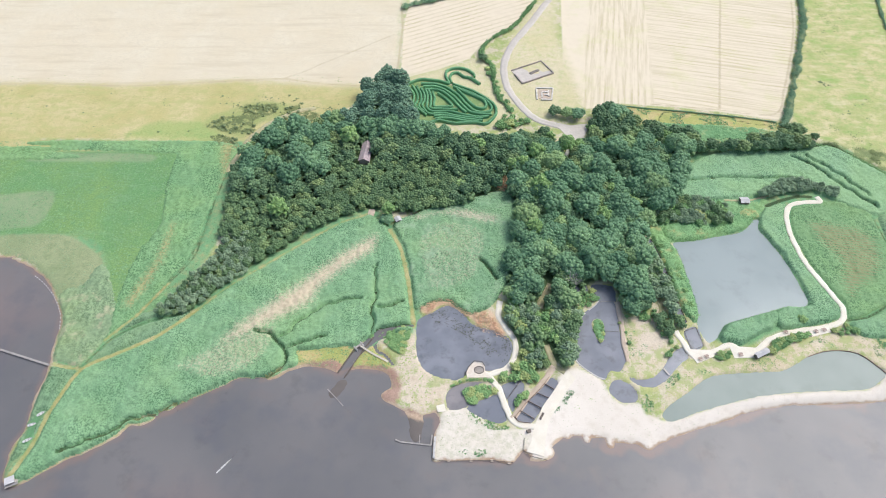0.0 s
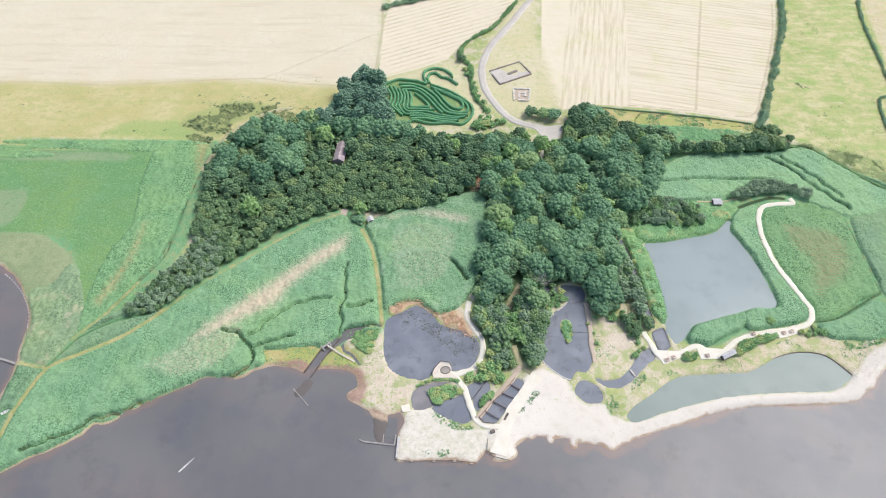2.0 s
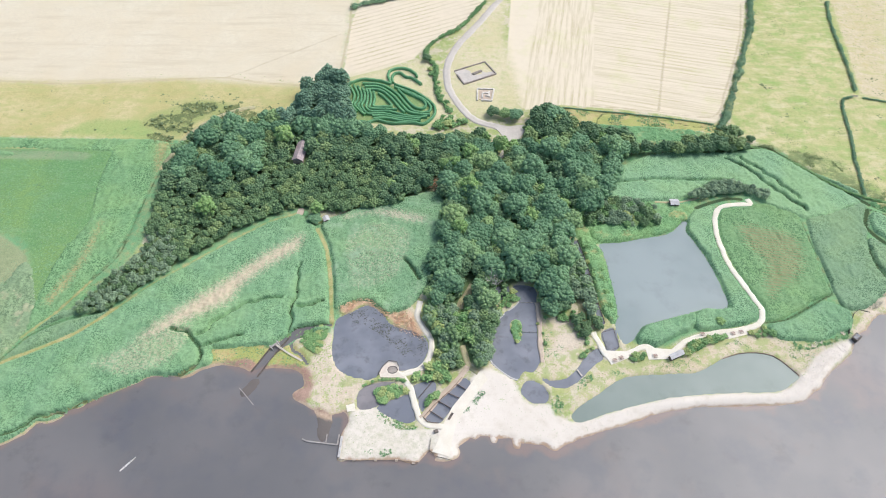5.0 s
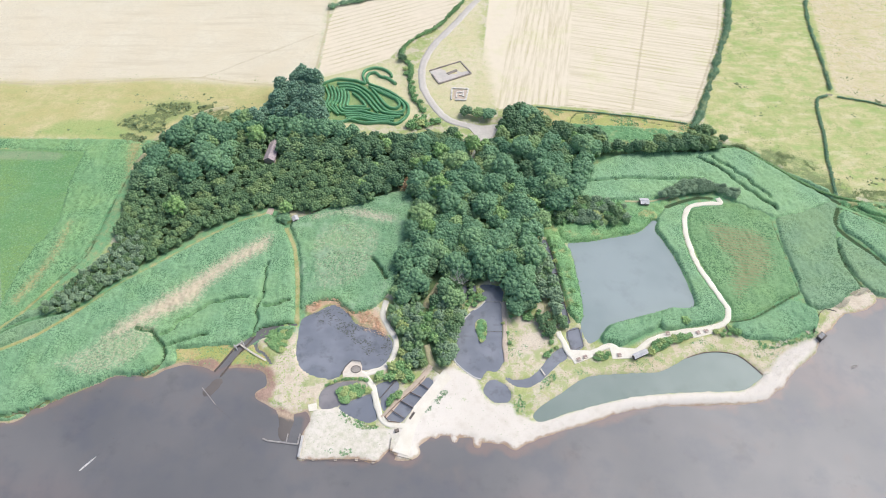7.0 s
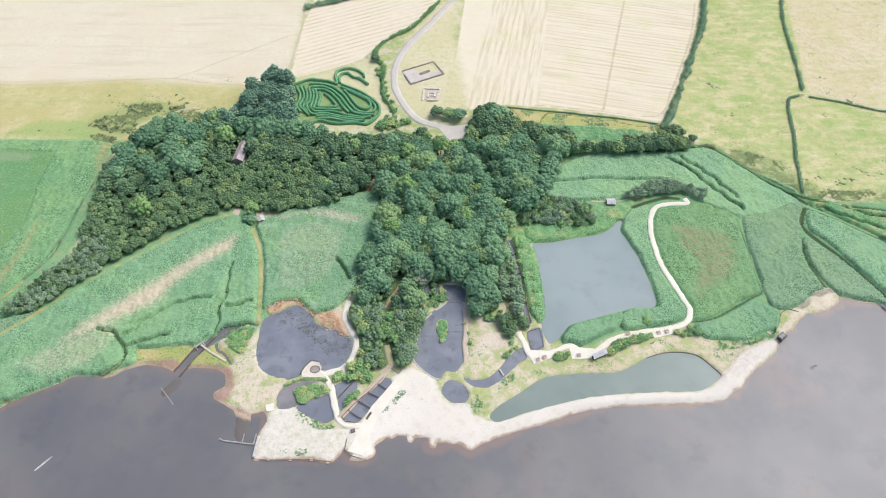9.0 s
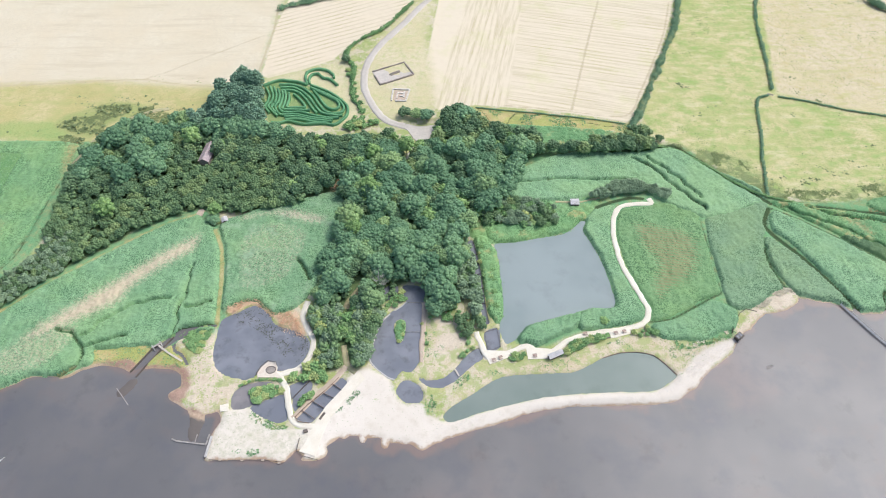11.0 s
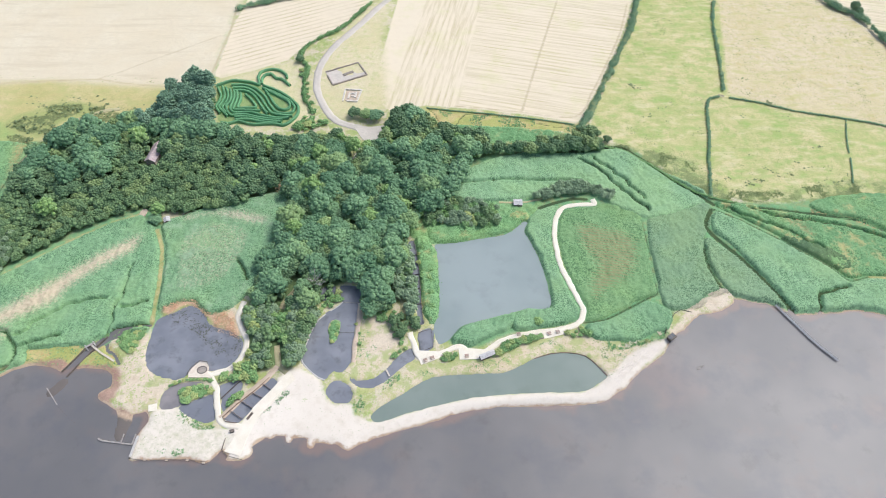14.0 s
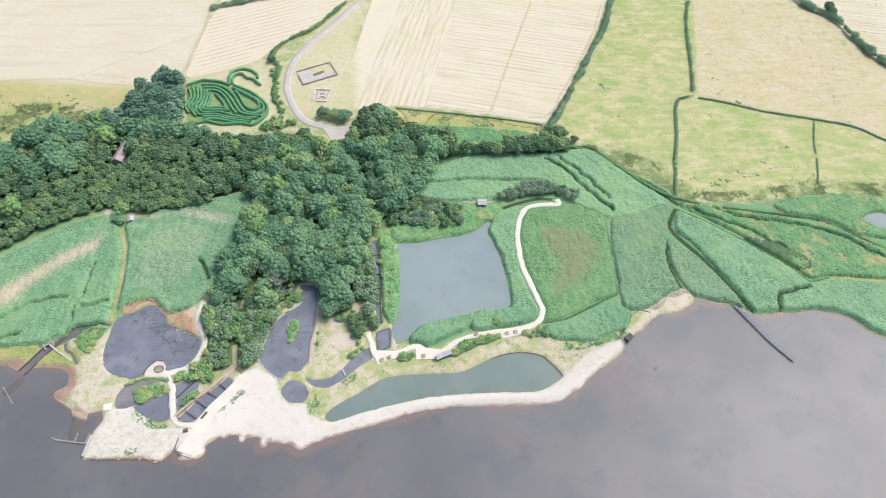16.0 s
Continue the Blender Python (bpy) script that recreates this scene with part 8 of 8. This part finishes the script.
def sluice(x, y, turn):
    root = thing("sluice", pose(x, y, 0.5, 0, 0, turn), "small concrete sluice with footboard over the creek", "sluice")
    for s in (-1, 1):
        part("wall", boxes((s * 1.7 - 0.2, s * 1.7 + 0.2, -1.4, 1.4, -1.4, 0.8), bevel=0.04), CONCRETE, root)
    part("board", boxes((-2.2, 2.2, -0.4, 0.4, 0.8, 0.9)), TIMBER_PALE, root)
    part("gate", boxes((-1.5, 1.5, -0.05, 0.05, -1.2, 0.8)), TIMBER, root)


sluice(SLUICE[0][0], SLUICE[0][1], 40)


def field_gate(x, y, turn):
    z = float(ground_z(np.array(x), np.array(y)))
    root = thing("field_gate", pose(x, y, z, 0, 0, turn), "pale timber field gate between hedges", "gate")
    for s in (-1.7, 1.7):
        part("post", rod(bmesh.new(), (s, 0, -0.4), (s, 0, 1.4), 0.11), TIMBER_PALE, root)
    for h in (0.3, 0.55, 0.8, 1.05, 1.25):
        part("bar", boxes((-1.6, 1.6, -0.04, 0.04, h - 0.05, h + 0.05)), TIMBER_PALE, root)


field_gate(GATE[0][0], GATE[0][1], -15)
slab("yard_b", [(PATIO[0][0] + i, PATIO[0][1] + j) for i, j in ((-1.5, -2.2), (1.3, -2.2), (1.7, 2), (-1, 2))], TAN, "small pale gravel clearing at wood's edge", "path", 0.45)
plant(LOW, -82.9, 146.3, 0.6, 0.6)
for x, y in ((-15.5, 202.0), (-13.2, 204.0), (-17.4, 200.2), (-12.0, 201.5)):
    plant(GREY, x, y, 0.5, 0.6)
for x, y in curve_through(HEDGE_POND, False, 1.3):
    plant(BUSH, x, y, 0.5, 0.7)
plant(GOLD, 159.2, 151.2, 0.62, 0.7)
plant(BIG, BUSH_A[0][0], BUSH_A[0][1], 0.75, 0.65)
plant(GOLD, BUSH_A[0][0] + 0.5, BUSH_A[0][1] + 4.5, 0.9)
for x, y, k in ((77.3, 288.5, 0.78), (99.5, 286.5, 0.95), (71.5, 289.5, 0.6)):
    plant(BIG, x, y, k, 0.8)
plant(MID, 64.5, 291.5, 0.9, 0.8)
plant(MID, 25.3, 344.0, 0.75, 0.8)
for x, y in scatter(ROAD_SIDE, 3.0, 91):
    if rng.random() < 0.6:
        plant(BUSH, x, y, rng.uniform(0.6, 1.3), 0.7)
for k in range(14):
    p = curve_through(ISLAND, True).mean(0) + rng.normal(0, 1.0, 2) * (1.0, 2.6)
    plant(BUSH, p[0], p[1], 0.55, 0.7)

# ---- undergrowth ----
def thicket(outline, gap, seed, kinds=None, size=1.0, tall=1.0):
    for x, y in scatter(outline, gap, seed, inset=0.2):
        if at_grid(WET, np.array(x), np.array(y)) < -0.2 and at_grid(TRODDEN_BAND, np.array(x), np.array(y)) < -0.4:
            plant(kinds or BUSH, x, y, size * rng.uniform(0.75, 1.2), tall)


for i, (outline, gap, kinds, size) in enumerate((
        (SHRUB_PATH, 1.25, BUSH, 0.85), (SHRUB_BEND, 1.9, BUSH, 1.2), (SHRUB_PENS, 1.2, BUSH, 0.8), (SHRUB_CREEK, 1.3, BUSH, 0.75),
        (SHRUB_CREEK_B, 1.9, BUSH, 0.8), (SHRUB_LAKE_PATH, 1.35, BUSH, 0.9), (SHRUB_PLAZA, 1.35, BUSH, 0.85), (SHRUB_EAST_PATH, 1.9, BUSH, 0.9),
        (SHRUB_ISLE, 4.5, BUSH, 0.6), (SHRUB_POND_E, 2.4, LOW, 0.85), (SHRUB_POND_TOP, 2.0, BUSH, 0.9), (SHRUB_STUBBLE, 3.6, LOW, 1.1),
        (SHRUB_MAZE, 2.8, BUSH, 1.3), (SHRUB_STRIP, 2.6, BUSH, 0.8), (SHRUB_CHANNEL, 2.2, BUSH, 0.8), (SHRUB_ISLE_TOP, 2.2, BUSH, 0.9))):
    thicket(outline, gap, 40 + i, kinds, size, 0.55 if outline in (SHRUB_CREEK, SHRUB_CREEK_B, SHRUB_PATH) else 0.85)


def tufts(name, outline, per_metre, size, material, label, seed, category="grass", blades=5, straight=False, clump=None):
    """Loose low plants strewn over part of the ground."""
    g = np.random.default_rng(700 + seed)
    q = np.array(outline, float) if straight else curve_through(outline, True, 2.0)
    lo, hi = np.maximum(q.min(0), (-330, 60)), np.minimum(q.max(0), (470, 445))
    n = int(np.prod(hi - lo) * per_metre)
    x, y = g.uniform(lo[0], hi[0], n), g.uniform(lo[1], hi[1], n)
    d = depth_inside(q, x, y)
    crowd = ripple(x, y, 9.0, seed) + 0.7 * ripple(x, y, 3.0, seed + 5)
    ok = (d > 0.2) & (at_grid(WET, x, y) < -0.2) & (at_grid(TRODDEN_BAND, x, y) < -0.3) & (at_grid(DRYLAND, x, y) > 0.6) & (crowd > (g.uniform(-0.9, 0.9, n) if clump is None else clump))
    x, y = x[ok], y[ok]
    n = len(x)
    z = ground_z(x, y)
    s = size * g.uniform(0.5, 1.4, n)
    tris = []
    for k in range(blades):
        a = 2 * math.pi * k / blades + g.uniform(0, 1.0, n)
        ca, sa = np.cos(a), np.sin(a)
        p0 = np.column_stack([x - sa * s * 0.4, y + ca * s * 0.4, z - 0.05])
        p1 = np.column_stack([x + sa * s * 0.4, y - ca * s * 0.4, z - 0.05])
        p2 = np.column_stack([x + ca * s * 0.7, y + sa * s * 0.7, z + s * g.uniform(0.15, 0.45, n)])
        tris.append(np.stack([p0, p1, p2], 1))
    v = np.concatenate(tris).reshape(-1, 3)
    ob = part(name, raw_mesh(name, v, np.arange(len(v)).reshape(-1, 3)), material)
    return tagged(ob, label, category, kind="stuff")


GRASS_TUFT = leafy("tuft_green", (0.34, 0.46, 0.15), (0.50, 0.56, 0.24), 0.0, (0.60, 0.54, 0.29), 6.0)
GRASS_DARK = leafy("tuft_dark", (0.28, 0.35, 0.13), (0.42, 0.46, 0.18), 0.0, None, 8.0)
tufts("grass_tufts", GREEN_SPIT, 0.9, 0.5, GRASS_TUFT, "green weeds on trampled sandy ground", 1)
tufts("grass_tufts", GREEN_LAGOON, 0.9, 0.5, GRASS_TUFT, "green and yellow grass tufts beside pool", 2)
tufts("grass_tufts", GREEN_CREEK, 0.9, 0.45, GRASS_TUFT, "yellow-green saltmarsh grass by the creek", 3)
tufts("grass_tufts", SAND_SPIT, 0.30, 0.24, GRASS_DARK, "sparse weeds on pale sand", 6)
for k, (x, y) in enumerate(((54.2, 110.1), (62.2, 120.1), (60.0, 113.5))):
    tufts("grass_tufts", [(x - 2, y), (x, y + 1.6), (x + 2, y + 0.3), (x + 0.4, y - 1.4)], 7.0, 0.3, GRASS_TUFT, "small yellow-green weed patch on sand", 80 + k)
tufts("grass_tufts", PASTURE_PALE, 0.06, 0.45, GRASS_DARK, "scattered coarse tufts in pale pasture", 7, straight=True)
tufts("grass_tufts", PASTURE_EAST, 0.30, 0.38, GRASS_DARK, "coarse grass tufts in yellow-green pasture", 8, straight=True)
tufts("grass_tufts", PASTURE_NEAR, 0.05, 0.5, GRASS_DARK, "coarse tufts in yellowed pasture", 9)
TUSSOCK = leafy("tussock", (0.22, 0.28, 0.11), (0.34, 0.39, 0.16), 0.0, None, 6.0)
tufts("tussocks", PASTURE_EAST, 0.45, 0.55, TUSSOCK, "dark tussock clumps in pasture", 21, straight=True, clump=0.75)
tufts("tussocks", PASTURE_PALE, 0.30, 0.55, TUSSOCK, "dark tussock clumps in pale pasture", 22, straight=True, clump=0.95)
tufts("tussocks", RUSHES, 3.0, 0.7, TUSSOCK, "dark rush clumps along the marsh edge", 23, clump=0.3)
tufts("tussocks", PASTURE_NEAR, 0.35, 0.55, TUSSOCK, "dark tussock clumps in yellowed pasture", 24, clump=1.15)
tufts("marsh_tufts", ROUGH_STRIP, 2.0, 0.7, REED_MIX, "rank yellow-green growth below the stubble", 73, clump=0.0)
tufts("rush_tufts", RUSHES, 0.8, 0.5, GRASS_DARK, "dark rushes along the marsh edge", 10)
tufts("grass_tufts", BANK_WEST, 1.6, 0.5, REED_BANK, "rough grass on the bay's bank", 11)
SEDGE = leafy("sedge_brown", (0.44, 0.30, 0.14), (0.60, 0.46, 0.24), 0.0, (0.30, 0.42, 0.19), 6.0)
tufts("marsh_tufts", RUST_EAST, 3.0, 0.7, SEDGE, "rust-brown sedge in the eastern marsh", 63, clump=0.0)
tufts("marsh_tufts", RUST_LINE, 3.0, 0.7, SEDGE, "rust-brown sedge along a marsh ditch", 64, clump=-0.2)
tufts("marsh_tufts", RUST_BEND, 4.0, 0.6, SEDGE, "rust-brown sedge in the marsh", 61, clump=-0.5)
tufts("marsh_tufts", RUST_BEND_B, 2.0, 0.5, SEDGE, "yellow-brown sedge beside the track", 62, clump=0.35)
tufts("marsh_tufts", MARSH_WEST, 0.9, 0.6, REED_BEND, "rough green marsh grass beside the track", 60)


def shingle(name, outline, count, size, label, seed):
    """Loose stones on a beach."""
    g = np.random.default_rng(800 + seed)
    q = curve_through(outline, True, 1.5)
    lo, hi = q.min(0), q.max(0)
    x, y = g.uniform(lo[0], hi[0], count * 4), g.uniform(lo[1], hi[1], count * 4)
    ok = (depth_inside(q, x, y) > -1.5) & (at_grid(DRYLAND, x, y) > -0.8) & (at_grid(WET, x, y) < 0.2)
    x, y = x[ok][:count], y[ok][:count]
    n = len(x)
    z = np.maximum(ground_z(x, y), -0.1)
    octa = np.array([(1, 0, 0), (0, 1, 0), (-1, 0, 0), (0, -1, 0), (0, 0, 0.7), (0, 0, -0.7)])
    s = size * g.uniform(0.4, 1.5, (n, 1, 1)) * g.uniform(0.7, 1.3, (n, 6, 1))
    v = (np.column_stack([x, y, z])[:, None] + octa[None] * s).reshape(-1, 3)
    tri = np.array([(0, 1, 4), (1, 2, 4), (2, 3, 4), (3, 0, 4), (1, 0, 5), (2, 1, 5), (3, 2, 5), (0, 3, 5)])
    f = (tri[None] + 6 * np.arange(n)[:, None, None]).reshape(-1, 3)
    ob = part(name, raw_mesh(name, v, f), PEBBLE)
    return tagged(ob, label, "stones", kind="stuff")


tufts("grass_tufts", WEED_STRIP, 7.0, 0.55, REED_CUT, "grey-green weeds beside the causeway", 13)
tufts("grass_tufts", WEED_INNER, 4.5, 0.6, REED_MIX, "green weeds along a pond bank", 14)
tufts("grass_tufts", WEED_TIP, 6.0, 0.55, REED_MIX, "small green patch on the spit", 15)
tufts("grass_tufts", WEED_TIP_B, 1.5, 0.5, REED_MIX, "thin green patch on the spit", 16)
for k, ground_part in enumerate((DRY_BANK, DRY_ISLE, SAND_WEST)):
    tufts("grass_tufts", ground_part, 1.6, 0.45, GRASS_TUFT if k == 2 else REED_MIX, "ragged green weeds on dry sandy ground", 30 + k, clump=0.35)
    tufts("grass_tufts", ground_part, 0.5, 0.4, GRASS_DARK, "coarse olive grass on dry sandy ground", 40 + k)
for k, weedy in enumerate((WEED_ROUND, WEED_ISLE, WEED_CHANNEL)):
    tufts("grass_tufts", weedy, 5.0, 0.6, REED_MIX, "rank green weeds beside the ponds", 50 + k)
tufts("grass_tufts", SPIT_LEFT, 0.5, 0.26, GRASS_DARK, "small grey-green weeds on the spit", 17)
tufts("marsh_tufts", SHRUB_SHORE, 2.5, 0.9, REED_MIX, "pale rank grass behind the shingle", 18, blades=6)
tufts("marsh_tufts", GREEN_CREEK, 2.2, 0.5, REED_MIX, "green saltmarsh plants by the creek", 19)
tufts("grass_tufts", BANK_STRIP, 7.0, 0.5, REED_CUT, "grey-green weeds on the causeway's shoulder", 71)
tufts("grass_tufts", HIDE_LAWN, 5.0, 0.4, GRASS_TUFT, "yellow-green grass patch beside a hide", 72)
tufts("reed_clumps", DEAD_EDGE, 2.6, 1.1, REED_STRAW, "pale dead reed clumps along the shingle", 74, blades=6, clump=0.15)
tufts("reed_clumps", DEAD_EDGE_B, 3.0, 1.0, REED_STRAW, "pale dead reed fringe behind a beach", 75, blades=6, clump=-0.2)
reed_bed("reed_patch", RUST_SCRUB, REED_RUST, "rust-brown scrub in a gap of the wood", 1.2, 2.4, 29, 1.0, (), 0.6, False)
PEBBLE = leafy("pebbles", (0.60, 0.54, 0.47), (0.80, 0.76, 0.69), 0.0, None, 6.0)
shingle("shingle", BAR_FULL, 5000, 0.10, "pale shingle and cobbles along the bar", 1)
shingle("shingle", SHINGLE_EAST, 2600, 0.11, "rough pale stones on the eastern shore", 2)


def floating_weed(outline, count, level, label, seed):
    """Flat rafts of dead stems on still water."""
    g = np.random.default_rng(900 + seed)
    q = curve_through(outline, True, 1.5)
    lo, hi = q.min(0), q.max(0)
    x, y = g.uniform(lo[0], hi[0], count * 5), g.uniform(lo[1], hi[1], count * 5)
    ok = (depth_inside(q, x, y) > 0) & (at_grid(WET, x, y) > 0.4) & (ripple(x, y, 4.0, seed) + 0.8 * ripple(x, y, 1.6, seed + 1) > g.uniform(-0.4, 0.9, len(x)))
    x, y = x[ok][:count], y[ok][:count]
    n = len(x)
    a = g.uniform(0, 6.28, n)
    r = g.uniform(0.1, 0.42, n)
    v, f = [], []
    for k in range(6):
        t = a + k * math.pi / 3
        rr = r * g.uniform(0.4, 1.2, n)
        v.append(np.column_stack([x + rr * np.cos(t), y + 0.6 * rr * np.sin(t), level + g.uniform(0.01, 0.06, n)]))
    v = np.stack(v, 1).reshape(-1, 3)
    ob = part("pond_weed", raw_mesh("pond_weed", v, np.arange(6 * n).reshape(-1, 6)), WEED)
    return tagged(ob, label, "pond weed", kind="stuff")


WEED = leafy("pond_weed", (0.07, 0.07, 0.055), (0.16, 0.17, 0.11), 0.0, None, 5.0)
floating_weed(WEED_POND, 1100, 0.41, "dark rafts of weed and dead stems on the pond", 1)
fence([(71.6, 161.6), (78.3, 161.6)], 0.35, "thin pale boom across the pond", 3.0, "boom", True, TIMBER_PALE)
fence([(71.0, 146.0), (77.3, 146.0)], 0.35, "thin pale boom across the pond", 3.0, "boom", True, TIMBER_PALE)


# ---- small works on the spit ----
GROYNE = plain("stained_timber", (0.50, 0.40, 0.31), (0.60, 0.50, 0.40), 0.7, 0.95)
for x, y in PIERS:
    root = thing("groyne", pose(x, y, 0, 0, 0, 0), "short rust-brown timber groyne at the spit's edge", "groyne", "groynes")
    part("cap", boxes((-0.55, 0.55, -0.35, 0.6, 0.45, 0.65), bevel=0.05), GROYNE, root)
    for i in (-0.4, 0.4):
        part("pile", rod(bmesh.new(), (i, -0.2, -1.4), (i, -0.2, 0.5), 0.12), TIMBER, root)
(ax, ay), (bx, by) = WALL_W
turn = math.degrees(math.atan2(by - ay, bx - ax))
ln = math.hypot(bx - ax, by - ay)
root = thing("sea_wall", pose((ax + bx) / 2 - 0.3, (ay + by) / 2, 0.2, 0, 0, turn), "low pale concrete wall along the spit", "wall")
for k in range(4):
    part("block", boxes((-ln / 2 + k * ln / 4, -ln / 2 + (k + 1) * ln / 4 - 0.05, -0.45, 0.45, -1.2, 0.85), bevel=0.04), CONCRETE, root)
root = thing("feed_bin", pose(BIN[0][0], BIN[0][1], float(ground_z(np.array(BIN[0][0]), np.array(BIN[0][1]))), 0, 0, 20), "dark timber feed bin by the causeway", "bin")
part("body", boxes((-0.8, 0.8, -0.55, 0.55, 0, 0.9)), WALL_DARK, root)
part("lid", boxes((-0.88, 0.88, -0.62, 0.62, 0.9, 0.97), bevel=0.02), TIMBER, root)


def dead_tree(x, y, h, seed):
    """A bleached bare tree: trunk and forking limbs, each limb with its twigs one part."""
    g = random.Random(seed)
    root = thing("dead_tree", pose(x, y, float(ground_z(np.array(x), np.array(y))), 0, 0, seed * 40), "bleached dead tree with bare grey branches", "tree")
    part("trunk", rod(bmesh.new(), (0, 0, -0.3), (0.2, 0.1, h * 0.55), 0.24, 0.15), DEADWOOD, root)
    for k in range(9):
        bm = bmesh.new()
        a = k * 2.4 + g.uniform(-0.3, 0.3)
        p0 = Vector((0.15, 0.08, h * g.uniform(0.35, 0.55)))
        p1 = p0 + Vector((math.cos(a) * h * 0.28, math.sin(a) * h * 0.28, h * g.uniform(0.15, 0.45)))
        rod(bm, p0, p1, 0.11, 0.06, 5)
        for j in range(5):
            s = p0.lerp(p1, g.uniform(0.4, 1.0))
            rod(bm, s, s + Vector((g.uniform(-1, 1), g.uniform(-1, 1), g.uniform(0.2, 1.0))) * h * 0.14, 0.05, 0.02, 4)
        part("limb", bm, DEADWOOD, root)


for k, (x, y) in enumerate(DEAD_TREES):
    dead_tree(x, y, 11.0, k + 1)
    dead_tree(x + 2.2, y - 1.0, 9.0, k + 5)
